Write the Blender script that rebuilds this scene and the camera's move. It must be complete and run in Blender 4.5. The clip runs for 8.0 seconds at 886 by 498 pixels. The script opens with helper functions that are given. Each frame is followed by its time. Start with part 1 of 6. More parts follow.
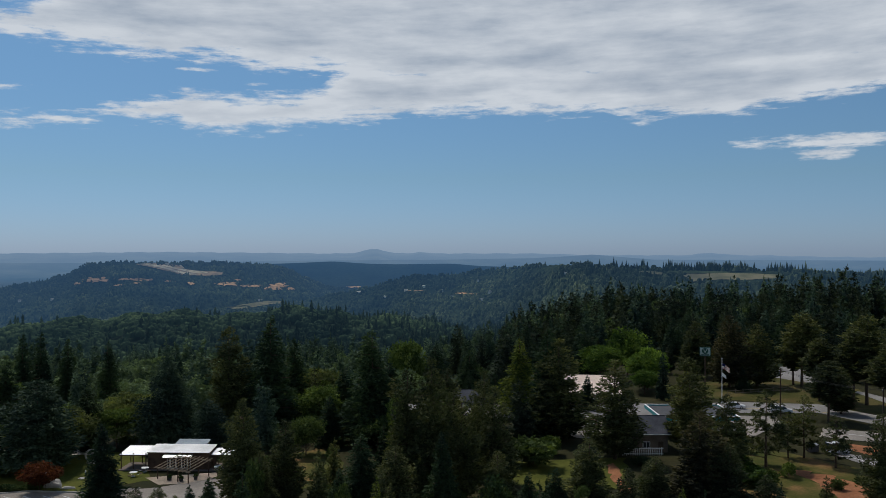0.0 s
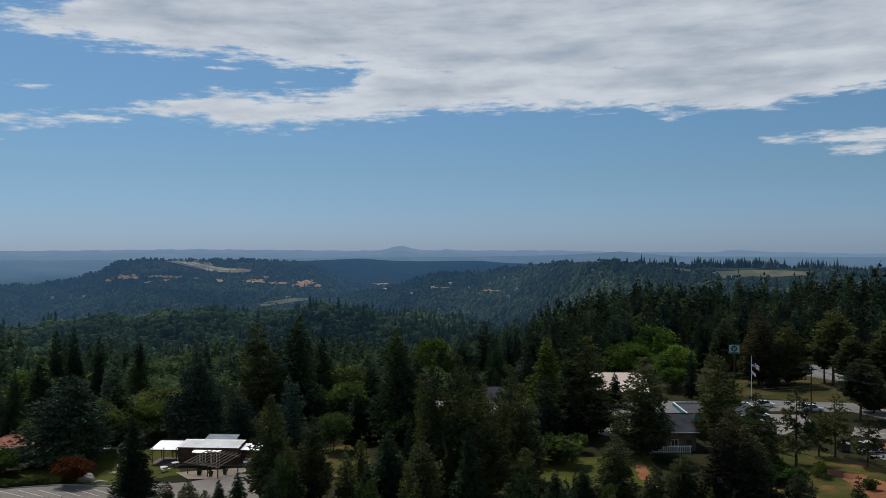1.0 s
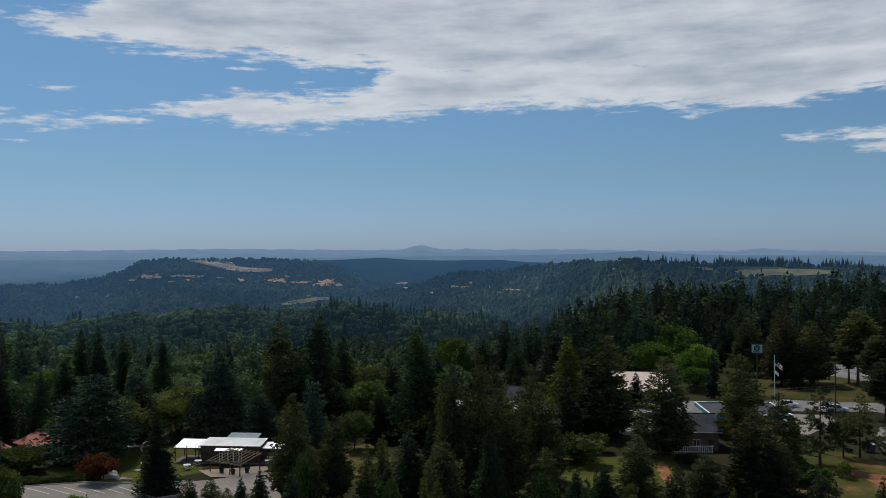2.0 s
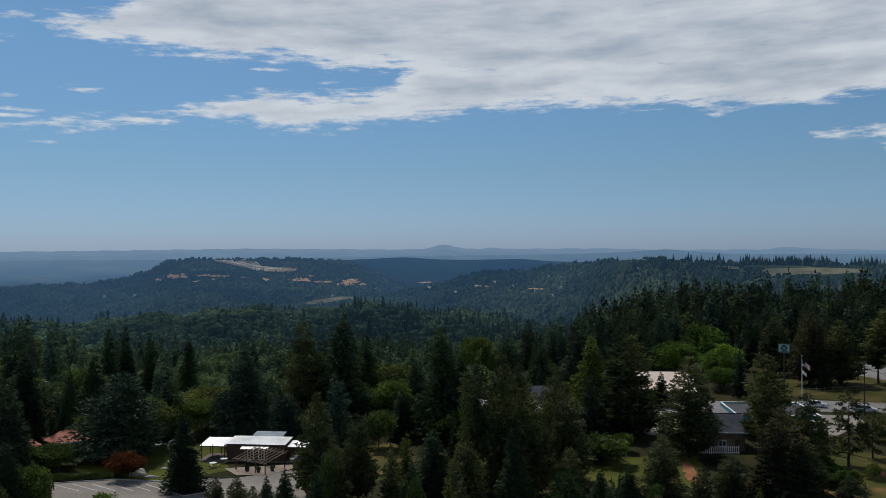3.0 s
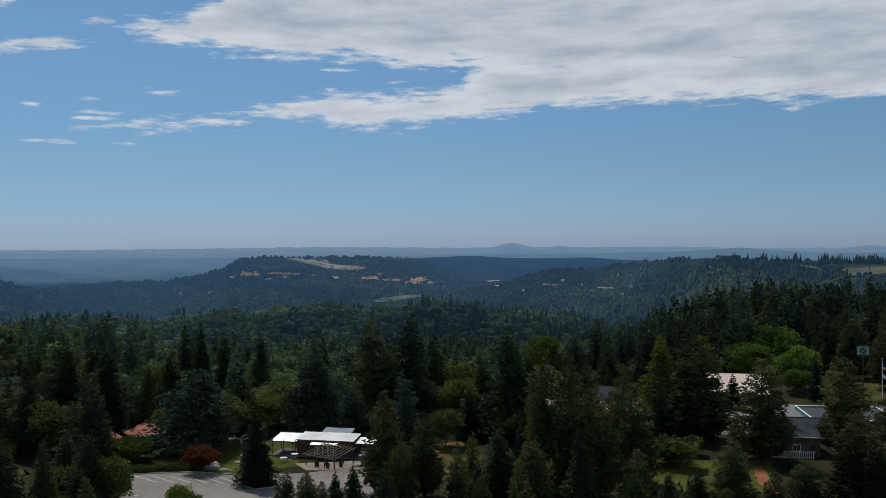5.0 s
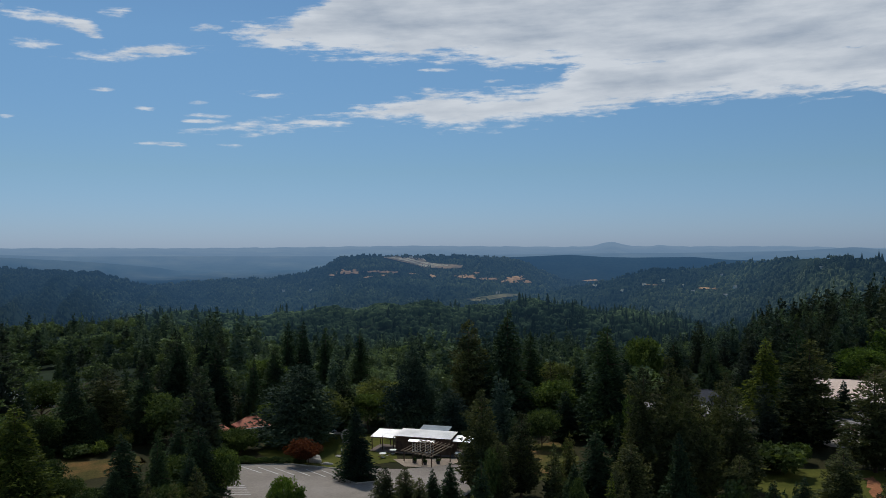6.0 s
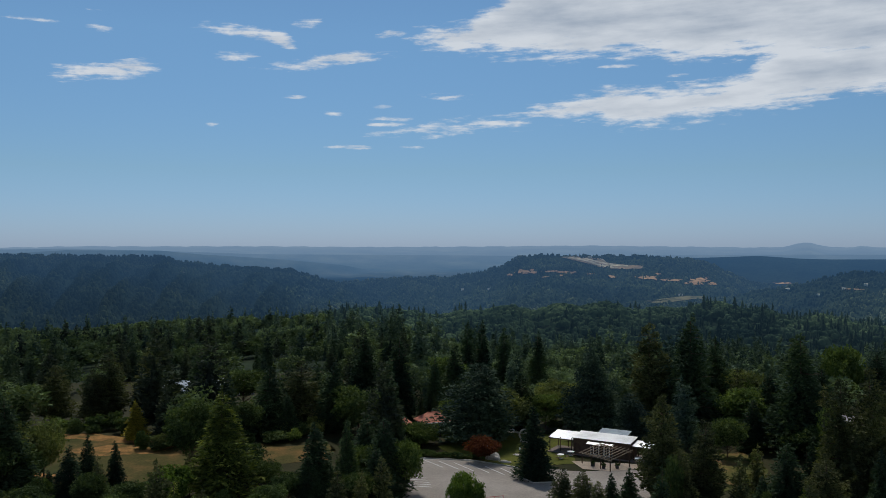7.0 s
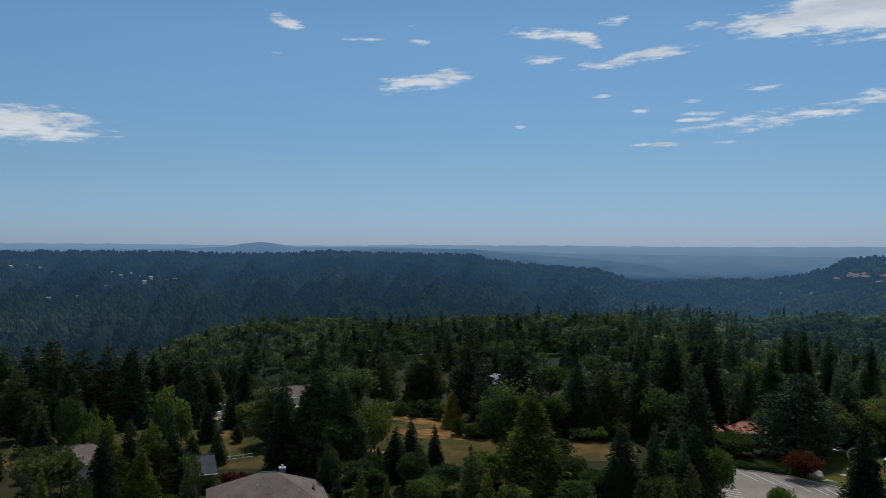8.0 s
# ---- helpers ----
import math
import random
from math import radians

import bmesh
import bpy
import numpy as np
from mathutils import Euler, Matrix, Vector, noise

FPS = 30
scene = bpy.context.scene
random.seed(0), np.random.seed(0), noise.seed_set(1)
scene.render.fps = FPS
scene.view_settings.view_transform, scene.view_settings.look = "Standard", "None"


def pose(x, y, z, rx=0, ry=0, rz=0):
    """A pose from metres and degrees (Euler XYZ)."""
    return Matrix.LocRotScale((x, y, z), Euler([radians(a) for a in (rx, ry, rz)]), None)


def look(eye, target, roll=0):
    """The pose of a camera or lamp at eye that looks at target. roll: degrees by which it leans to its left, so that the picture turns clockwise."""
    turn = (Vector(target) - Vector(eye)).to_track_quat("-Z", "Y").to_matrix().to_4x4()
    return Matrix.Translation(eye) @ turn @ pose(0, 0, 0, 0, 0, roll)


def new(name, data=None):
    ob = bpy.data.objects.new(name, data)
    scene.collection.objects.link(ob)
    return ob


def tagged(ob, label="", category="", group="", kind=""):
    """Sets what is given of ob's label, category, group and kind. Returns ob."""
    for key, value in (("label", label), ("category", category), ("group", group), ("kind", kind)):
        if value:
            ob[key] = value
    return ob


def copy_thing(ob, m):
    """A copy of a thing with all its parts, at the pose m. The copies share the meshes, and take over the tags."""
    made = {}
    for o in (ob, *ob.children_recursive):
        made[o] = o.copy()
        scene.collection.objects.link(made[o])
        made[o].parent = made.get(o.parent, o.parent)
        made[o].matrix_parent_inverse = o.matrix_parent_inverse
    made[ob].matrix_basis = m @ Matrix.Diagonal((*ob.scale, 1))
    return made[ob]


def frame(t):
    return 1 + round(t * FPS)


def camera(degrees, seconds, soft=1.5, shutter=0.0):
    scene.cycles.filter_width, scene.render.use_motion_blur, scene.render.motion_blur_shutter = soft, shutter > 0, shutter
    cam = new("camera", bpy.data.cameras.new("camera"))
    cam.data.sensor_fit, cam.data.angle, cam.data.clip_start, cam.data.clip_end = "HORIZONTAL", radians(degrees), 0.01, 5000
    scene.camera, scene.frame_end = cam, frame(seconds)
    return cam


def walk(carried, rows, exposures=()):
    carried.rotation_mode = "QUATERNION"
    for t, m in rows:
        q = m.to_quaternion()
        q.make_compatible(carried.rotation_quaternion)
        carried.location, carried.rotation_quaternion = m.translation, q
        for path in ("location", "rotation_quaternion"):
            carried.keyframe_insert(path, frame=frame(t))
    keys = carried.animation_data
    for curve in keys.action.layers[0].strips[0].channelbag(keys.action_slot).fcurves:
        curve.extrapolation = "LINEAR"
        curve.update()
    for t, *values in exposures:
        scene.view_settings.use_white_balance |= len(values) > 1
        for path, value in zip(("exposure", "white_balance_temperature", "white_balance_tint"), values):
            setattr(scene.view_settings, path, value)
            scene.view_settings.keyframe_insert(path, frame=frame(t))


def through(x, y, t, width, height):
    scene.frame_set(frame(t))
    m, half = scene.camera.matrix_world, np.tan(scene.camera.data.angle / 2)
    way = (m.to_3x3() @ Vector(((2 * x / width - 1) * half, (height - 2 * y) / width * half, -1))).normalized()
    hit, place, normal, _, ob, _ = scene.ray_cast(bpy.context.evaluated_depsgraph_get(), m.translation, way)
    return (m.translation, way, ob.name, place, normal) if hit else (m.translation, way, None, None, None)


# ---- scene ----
EYE = 38.0
cam = camera(55.28, 8.0, soft=0.85)
ROWS = [
    (0.0, 0.00, 0.00, 0.00, 0.00, 0.00, 0.00),
    (0.5, -0.02, -0.08, 0.00, 0.83, -0.13, 0.02),
    (1.0, -0.02, -0.15, 0.01, 1.79, -0.20, 0.07),
    (1.5, 0.00, -0.24, 0.03, 2.44, -0.23, 0.12),
    (1.7, 0.01, -0.27, 0.03, 2.69, -0.24, 0.15),
    (2.8, 0.03, -0.39, 0.06, 4.51, -0.28, 0.29),
    (3.0, 0.04, -0.41, 0.06, 4.76, -0.29, 0.32),
    (3.5, 0.10, -0.46, 0.09, 5.53, -0.34, 0.39),
    (4.0, 0.17, -0.53, 0.13, 5.87, -0.34, 0.38),
    (4.2, 0.20, -0.59, 0.16, 6.03, -0.34, 0.38),
    (5.3, 0.42, -1.25, 0.41, 11.05, -0.40, 0.31),
    (5.5, 0.45, -1.40, 0.46, 12.17, -0.41, 0.29),
    (6.0, 0.52, -1.95, 0.61, 15.89, -0.43, 0.25),
    (6.5, 0.62, -2.58, 0.79, 20.86, -0.44, 0.14),
    (7.0, 0.77, -3.15, 0.92, 27.89, -0.43, 0.03),
    (7.5, 0.97, -3.74, 0.99, 36.78, -0.45, -0.12),
    (8.0, 1.22, -4.41, 1.00, 48.33, -0.49, -0.17),
]
walk(cam, [(t, pose(x, y, EYE + z, 90 + pitch, roll, yaw)) for t, x, y, z, yaw, pitch, roll in ROWS],
     exposures=[(0.0, 0.0), (5.5, 0.0), (7.5, 0.06), (8.0, 0.06)])

# ---- sky, sun ----
SUN_AZ, SUN_EL = 36.0, 57.0     # degrees to the left of the first view, degrees up


def sky_world():
    w = bpy.data.worlds.new("sky")
    w.use_nodes = True
    scene.world = w
    nt = w.node_tree
    N, L = nt.nodes, nt.links
    N.clear()

    def math_node(op, a, b=None, c=None, clamp=False):
        n = N.new("ShaderNodeMath")
        n.operation, n.use_clamp = op, clamp
        for i, v in enumerate((a, b, c)):
            if v is None:
                continue
            if isinstance(v, (int, float)):
                n.inputs[i].default_value = v
            else:
                L.new(v, n.inputs[i])
        return n.outputs[0]

    sky = N.new("ShaderNodeTexSky")
    sky.sky_type, sky.sun_disc = "NISHITA", False
    sky.sun_elevation, sky.sun_rotation = radians(SUN_EL), radians(-SUN_AZ)
    sky.altitude, sky.air_density, sky.dust_density, sky.ozone_density = 600, 1.0, 0.35, 3.0
    co = N.new("ShaderNodeTexCoord")
    sep = N.new("ShaderNodeSeparateXYZ")
    L.new(co.outputs["Generated"], sep.inputs[0])
    x, y, z = sep.outputs
    az = math_node("MULTIPLY", math_node("ARCTAN2", math_node("MULTIPLY", x, -1.0), y), 57.29578)
    el = math_node("MULTIPLY", math_node("ARCSINE", z), 57.29578)
    # ragged edges: two scales of noise over the cloud sheet, stretched along the horizon
    comb = N.new("ShaderNodeCombineXYZ")
    L.new(math_node("MULTIPLY", az, 0.30), comb.inputs[0])
    L.new(math_node("MULTIPLY", el, 0.95), comb.inputs[1])

    streak = N.new("ShaderNodeCombineXYZ")
    L.new(math_node("MULTIPLY", az, 0.16), streak.inputs[0])
    L.new(math_node("MULTIPLY", math_node("ADD", el, math_node("MULTIPLY", az, 0.03)), 1.0), streak.inputs[1])

    def noise_node(scale, detail, rough, vec=None):
        n = N.new("ShaderNodeTexNoise")
        n.inputs["Scale"].default_value, n.inputs["Detail"].default_value, n.inputs["Roughness"].default_value = scale, detail, rough
        L.new((vec or comb).outputs[0], n.inputs["Vector"])
        return n.outputs["Fac"]

    fine, broad, grain = noise_node(1.1, 8, 0.62), noise_node(0.33, 4, 0.5), noise_node(3.4, 6, 0.62, streak)
    rag = math_node("ADD", math_node("MULTIPLY", math_node("SUBTRACT", fine, 0.5), 3.4),
                    math_node("MULTIPLY", math_node("SUBTRACT", broad, 0.5), 1.3))
    rag = math_node("ADD", rag, math_node("MULTIPLY", math_node("SUBTRACT", grain, 0.5), 2.6))
    def edge_curve(points):
        """An edge of the great cloud sheet: elevation over azimuth, both in degrees."""
        n = N.new("ShaderNodeFloatCurve")
        c = n.mapping.curves[0]
        while len(c.points) < len(points):
            c.points.new(0.5, 0.5)
        for p, (a, e) in zip(c.points, points):
            p.location, p.handle_type = ((a + 40.0) / 90.0, e / 40.0), "VECTOR"
        n.mapping.update()
        L.new(math_node("MULTIPLY", math_node("ADD", az, 40.0), 1 / 90.0, clamp=True), n.inputs["Value"])
        return math_node("MULTIPLY", n.outputs[0], 40.0)

    def between(lo, hi, gain):
        d = math_node("MINIMUM", math_node("SUBTRACT", el, lo), math_node("SUBTRACT", hi, el))
        return math_node("MAXIMUM", math_node("MINIMUM", math_node("MULTIPLY", d, gain), 2.3), -4.0)

    sheet_low = edge_curve([(-40, 10.4), (6, 10.7), (7.8, 11.5), (12.5, 11.6), (15, 12.2), (22, 12.2), (27.5, 12.5), (30, 13.2), (32, 15), (50, 16)])
    sheet_top = edge_curve([(-40, 40), (8, 34), (16, 24), (20, 18.5), (24.3, 15.8), (26.4, 14.7), (29, 13.8), (31, 13.3), (33, 12.5), (50, 10)])
    arm_low = edge_curve([(-40, 11.4), (-27.6, 9.5), (-22, 8.8), (-19, 8.4), (-12, 8.7), (-5, 9.0), (3, 8.9), (6.2, 8.3), (13.4, 7.7), (16.8, 7.6), (17.6, 8.2), (21.5, 8.1), (22.9, 7.6), (32, 7.2), (34, 7.5), (50, 8)])
    arm_top = edge_curve([(-40, 13), (6, 12.4), (7.5, 11.4), (8.5, 10.7), (10.5, 10.2), (13, 9.9), (17, 10.1), (18.2, 9.8), (20.6, 9.1), (23, 8.7), (26.5, 8.3), (30, 7.8), (33, 7.3), (35, 6.5), (50, 5)])
    best = math_node("MAXIMUM", between(sheet_low, sheet_top, 1.15), between(arm_low, arm_top, 1.35))
    # small clouds: azimuth, elevation, half width, half height, tilt
    PUFFS = [(27.3, 9.8, 2.4, 0.36, 0.0), (77.0, 7.0, 7.8, 1.4, 0.0), (49.8, 10.7, 3.9, 0.75, -0.13), (40.9, 13.6, 3.6, 0.55, 0.1), (35.4, 12.0, 5.6, 0.5, -0.12),
             (41.5, 12.1, 1.6, 0.36, -0.05), (31.3, 13.8, 1.4, 0.32, -0.15), (59.0, 14.4, 1.5, 0.55, 0.3), (50.0, 13.2, 1.0, 0.3, 0.0), (37.0, 14.3, 1.1, 0.36, -0.1),
             (38.6, 13.2, 1.2, 0.6, 0.2), (-24.5, 6.7, 6.2, 0.5, 0.0), (-24.2, 5.9, 1.8, 0.42, 0.0), (120.0, 30.0, 40.0, 8.0, 0.1), (-110.0, 35.0, 50.0, 12.0, 0.0)]
    STREAKS = [(31.3, 8.3, 1.8), (31.4, 7.9, 1.6), (33.5, 6.4, 1.9), (29.9, 6.4, 1.0), (37.7, 9.6, 0.9), (35.3, 8.6, 0.9), (32.1, 9.1, 0.9), (43.2, 7.7, 0.6),
               (59.3, 12.3, 0.9), (50.2, 14.2, 0.8), (53.8, 13.4, 1.7), (16.2, 11.5, 1.5), (12.35, 10.75, 1.2)]
    for a, e, wa, we, tilt in PUFFS + [(a, e, wa, 0.17, 0.0) for a, e, wa in STREAKS]:
        da = math_node("SUBTRACT", az, a)
        de = math_node("SUBTRACT", math_node("SUBTRACT", el, e), math_node("MULTIPLY", da, tilt))
        q = math_node("ADD", math_node("POWER", math_node("MULTIPLY", da, 1.0 / wa), 2.0), math_node("POWER", math_node("MULTIPLY", de, 1.0 / we), 2.0))
        v = math_node("SUBTRACT", math_node("MULTIPLY", math_node("SUBTRACT", 1.0, q), 0.75 + 0.75 * min(we, 1.0)), 0.35)
        best = math_node("MAXIMUM", best, v)
    thick = math_node("ADD", best, rag)
    mask = N.new("ShaderNodeMapRange")
    mask.interpolation_type = "SMOOTHSTEP"
    L.new(thick, mask.inputs["Value"])
    mask.inputs["From Min"].default_value, mask.inputs["From Max"].default_value = -0.15, 1.0
    mask.inputs["To Max"].default_value = 0.93
    # thick cloud is greyer underneath
    shade = N.new("ShaderNodeMapRange")
    lump = noise_node(0.75, 6, 0.6, streak)
    dense = math_node("ADD", math_node("MULTIPLY", best, 0.30), math_node("MULTIPLY", math_node("SUBTRACT", broad, 0.5), 2.2))
    dense = math_node("ADD", dense, math_node("MULTIPLY", math_node("SUBTRACT", lump, 0.5), 1.9))
    dense = math_node("ADD", dense, math_node("MULTIPLY", math_node("SUBTRACT", fine, 0.5), -0.8))
    L.new(dense, shade.inputs["Value"])
    shade.inputs["From Min"].default_value, shade.inputs["From Max"].default_value = 0.15, 1.25
    ramp = N.new("ShaderNodeMix")
    ramp.data_type = "RGBA"
    L.new(shade.outputs[0], ramp.inputs["Factor"])
    ramp.inputs["A"].default_value, ramp.inputs["B"].default_value = (0.655, 0.695, 0.745, 1), (0.34, 0.40, 0.485, 1)
    clear_sky, cloud = N.new("ShaderNodeBackground"), N.new("ShaderNodeBackground")
    tint = N.new("ShaderNodeMix")
    tint.data_type, tint.blend_type = "RGBA", "MULTIPLY"
    tint.inputs["Factor"].default_value = 1.0
    L.new(sky.outputs[0], tint.inputs["A"])
    low = N.new("ShaderNodeMapRange")
    L.new(el, low.inputs["Value"])
    low.inputs["From Max"].default_value = 16.0
    haze = N.new("ShaderNodeValToRGB")
    L.new(low.outputs[0], haze.inputs[0])
    haze.color_ramp.elements.new(0.3)
    for e, (p, c) in zip(haze.color_ramp.elements, SKY_TINT):
        e.position, e.color = p, c
    gain = N.new("ShaderNodeMix")
    gain.data_type, gain.blend_type = "RGBA", "MULTIPLY"
    gain.inputs["Factor"].default_value = 1.0
    L.new(haze.outputs[0], gain.inputs["A"])
    gain.inputs["B"].default_value = (2.0, 2.0, 2.0, 1)
    L.new(gain.outputs["Result"], tint.inputs["B"])
    L.new(tint.outputs["Result"], clear_sky.inputs["Color"])
    clear_sky.inputs["Strength"].default_value = SKY
    L.new(ramp.outputs["Result"], cloud.inputs["Color"])
    cloud.inputs["Strength"].default_value = CLOUD
    mix, out = N.new("ShaderNodeMixShader"), N.new("ShaderNodeOutputWorld")
    L.new(mask.outputs[0], mix.inputs[0])
    L.new(clear_sky.outputs[0], mix.inputs[1])
    L.new(cloud.outputs[0], mix.inputs[2])
    L.new(mix.outputs[0], out.inputs[0])


SKY, CLOUD = 0.066, 0.94
# tint of the hazy air by elevation, halved
SKY_TINT = [(0.0, (0.256, 0.358, 0.62, 1)), (0.3, (0.308, 0.402, 0.492, 1)), (0.85, (0.40, 0.52, 0.565, 1))]
sky_world()
sun = new("sun", bpy.data.lights.new("sun", "SUN"))
sun.data.energy, sun.data.angle, sun.data.color = 2.55, radians(0.53), (1.0, 0.95, 0.88)
_a, _e = radians(SUN_AZ), radians(SUN_EL)
sun.matrix_world = look((-math.sin(_a) * math.cos(_e) * 400, math.cos(_a) * math.cos(_e) * 400, math.sin(_e) * 400), (0, 0, 0))


# ---- materials ----
def material(name, build):
    m = bpy.data.materials.new(name)
    m.use_nodes = True
    nt = m.node_tree
    build(nt, nt.nodes["Principled BSDF"])
    return m


def link_noise(nt, scale, detail=4, rough=0.55, space="Object"):
    co = nt.nodes.new("ShaderNodeTexCoord")
    n = nt.nodes.new("ShaderNodeTexNoise")
    n.inputs["Scale"].default_value, n.inputs["Detail"].default_value, n.inputs["Roughness"].default_value = scale, detail, rough
    nt.links.new(co.outputs[space], n.inputs["Vector"])
    return n.outputs["Fac"]


def ramp_of(nt, fac, stops):
    r = nt.nodes.new("ShaderNodeValToRGB")
    el = r.color_ramp.elements
    while len(el) < len(stops):
        el.new(0.5)
    for e, (p, c) in zip(el, stops):
        e.position, e.color = p, (*c, 1)
    nt.links.new(fac, r.inputs[0])
    return r.outputs[0]


def mix_col(nt, fac, a, b, blend="MIX"):
    m = nt.nodes.new("ShaderNodeMix")
    m.data_type, m.blend_type = "RGBA", blend
    for k, v in (("Factor", fac), ("A", a), ("B", b)):
        if isinstance(v, (int, float)):
            m.inputs[k].default_value = v
        elif isinstance(v, tuple):
            m.inputs[k].default_value = (*v, 1) if len(v) == 3 else v
        else:
            nt.links.new(v, m.inputs[k])
    return m.outputs["Result"]


def bump(nt, bs, fac, strength, dist=0.02):
    b = nt.nodes.new("ShaderNodeBump")
    b.inputs["Strength"].default_value, b.inputs["Distance"].default_value = strength, dist
    nt.links.new(fac, b.inputs["Height"])
    nt.links.new(b.outputs[0], bs.inputs["Normal"])


def surface(name, stops, big=0.3, small=6.0, rough=0.85, metal=0.0, relief=0.3, spec=0.3):
    """Two scales of noise over a colour ramp: stains and grain."""
    def build(nt, bs):
        c1 = ramp_of(nt, link_noise(nt, big, 5), stops)
        g = link_noise(nt, small, 6, 0.7)
        c2 = mix_col(nt, 0.6, c1, ramp_of(nt, g, [(0.3, (0.25, 0.25, 0.25)), (0.7, (0.75, 0.75, 0.75))]), "OVERLAY")
        nt.links.new(c2, bs.inputs["Base Color"])
        bs.inputs["Roughness"].default_value, bs.inputs["Metallic"].default_value = rough, metal
        bs.inputs["Specular IOR Level"].default_value = spec
        bump(nt, bs, g, relief)
    return material(name, build)


def foliage(name, dark, light, through=0.34, haze=None):
    """Leaves and needles: every sprig a little different, every tree too, some light passing through."""
    def build(nt, bs):
        geo, info = nt.nodes.new("ShaderNodeNewGeometry"), nt.nodes.new("ShaderNodeObjectInfo")
        c = ramp_of(nt, geo.outputs["Random Per Island"], [(0.0, dark), (1.0, light)])
        co = nt.nodes.new("ShaderNodeTexNoise")
        co.inputs["Scale"].default_value, co.inputs["Detail"].default_value = 0.10, 3
        nt.links.new(geo.outputs["Position"], co.inputs["Vector"])
        tone = ramp_of(nt, co.outputs["Fac"], [(0.38, (0.52, 0.57, 0.66)), (0.62, (1.36, 1.30, 1.08))])
        c = mix_col(nt, 1.0, c, tone, "MULTIPLY")
        own = ramp_of(nt, info.outputs["Random"], [(0.0, (0.84, 0.88, 1.04)), (1.0, (1.18, 1.15, 1.17))])
        c = mix_col(nt, 1.0, c, own, "MULTIPLY")
        nt.links.new(c, bs.inputs["Base Color"])
        bs.inputs["Roughness"].default_value, bs.inputs["Specular IOR Level"].default_value = 0.8, 0.05
        tr, mx = nt.nodes.new("ShaderNodeBsdfTranslucent"), nt.nodes.new("ShaderNodeMixShader")
        nt.links.new(mix_col(nt, 1.0, c, (1.3, 1.35, 0.6), "MULTIPLY"), tr.inputs["Color"])
        mx.inputs[0].default_value = through
        nt.links.new(bs.outputs[0], mx.inputs[1])
        nt.links.new(tr.outputs[0], mx.inputs[2])
        nt.links.new(mx.outputs[0], nt.nodes["Material Output"].inputs[0])
    return material(name, build)


def painted_haze(nt):
    """Painted haze: a glow to add and a dimming of the base colour, by distance from the ridge."""
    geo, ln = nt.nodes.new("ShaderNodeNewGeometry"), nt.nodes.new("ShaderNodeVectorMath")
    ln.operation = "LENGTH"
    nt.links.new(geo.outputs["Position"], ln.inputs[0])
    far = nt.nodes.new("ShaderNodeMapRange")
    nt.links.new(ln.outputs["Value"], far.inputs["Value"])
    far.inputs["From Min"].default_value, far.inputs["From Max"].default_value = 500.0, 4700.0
    added = ramp_of(nt, far.outputs[0], [((r - 500) / 4200, c) for r, c in HAZE_GLOW])
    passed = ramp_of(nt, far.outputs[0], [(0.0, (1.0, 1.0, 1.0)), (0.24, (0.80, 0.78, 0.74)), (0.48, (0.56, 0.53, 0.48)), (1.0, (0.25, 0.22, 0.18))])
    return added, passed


# haze painted as emitted colour, by metres from the first eye
HAZE_GLOW = [(500, (0.0022, 0.0046, 0.0066)), (850, (0.0056, 0.0128, 0.0208)), (1450, (0.0085, 0.0215, 0.0410)), (2000, (0.0148, 0.0375, 0.0730)), (2550, (0.0205, 0.0495, 0.0970)),
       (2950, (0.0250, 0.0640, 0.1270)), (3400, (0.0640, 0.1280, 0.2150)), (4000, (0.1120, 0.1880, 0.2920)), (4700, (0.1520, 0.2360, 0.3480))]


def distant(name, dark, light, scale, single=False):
    """Far hills and woods with haze put in as emission over a dimmed colour; single gives every tree its own shade."""
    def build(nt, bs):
        added, passed = painted_haze(nt)
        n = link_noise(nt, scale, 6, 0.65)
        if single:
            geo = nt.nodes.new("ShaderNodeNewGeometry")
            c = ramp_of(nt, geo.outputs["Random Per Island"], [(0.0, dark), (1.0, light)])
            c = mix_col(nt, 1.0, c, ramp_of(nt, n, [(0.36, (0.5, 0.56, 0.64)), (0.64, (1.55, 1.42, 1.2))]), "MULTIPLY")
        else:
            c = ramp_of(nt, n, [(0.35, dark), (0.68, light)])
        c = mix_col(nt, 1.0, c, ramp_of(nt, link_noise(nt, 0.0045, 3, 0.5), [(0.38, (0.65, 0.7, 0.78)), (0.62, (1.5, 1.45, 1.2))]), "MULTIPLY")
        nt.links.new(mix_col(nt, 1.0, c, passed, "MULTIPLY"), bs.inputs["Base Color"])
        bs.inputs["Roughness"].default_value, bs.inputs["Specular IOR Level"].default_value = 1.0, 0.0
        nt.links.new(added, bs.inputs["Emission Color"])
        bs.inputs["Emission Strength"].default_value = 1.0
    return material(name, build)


M = {}
M["floor"] = surface("forest_floor", [(0.3, (0.020, 0.022, 0.010)), (0.6, (0.038, 0.036, 0.016)), (0.8, (0.065, 0.050, 0.025))], 0.06, 2.0, spec=0.04)
M["lawn"] = surface("lawn_grass", [(0.3, (0.050, 0.060, 0.012)), (0.7, (0.105, 0.108, 0.023))], 0.15, 5.0, spec=0.04)
M["meadow"] = surface("dry_meadow", [(0.40, (0.042, 0.046, 0.013)), (0.52, (0.072, 0.060, 0.020)), (0.66, (0.175, 0.098, 0.036))], 0.085, 2.2, spec=0.04)
M["slope_grass"] = surface("slope_grass", [(0.36, (0.046, 0.056, 0.013)), (0.52, (0.084, 0.076, 0.022)), (0.66, (0.20, 0.115, 0.050))], 0.11, 2.2, spec=0.04)
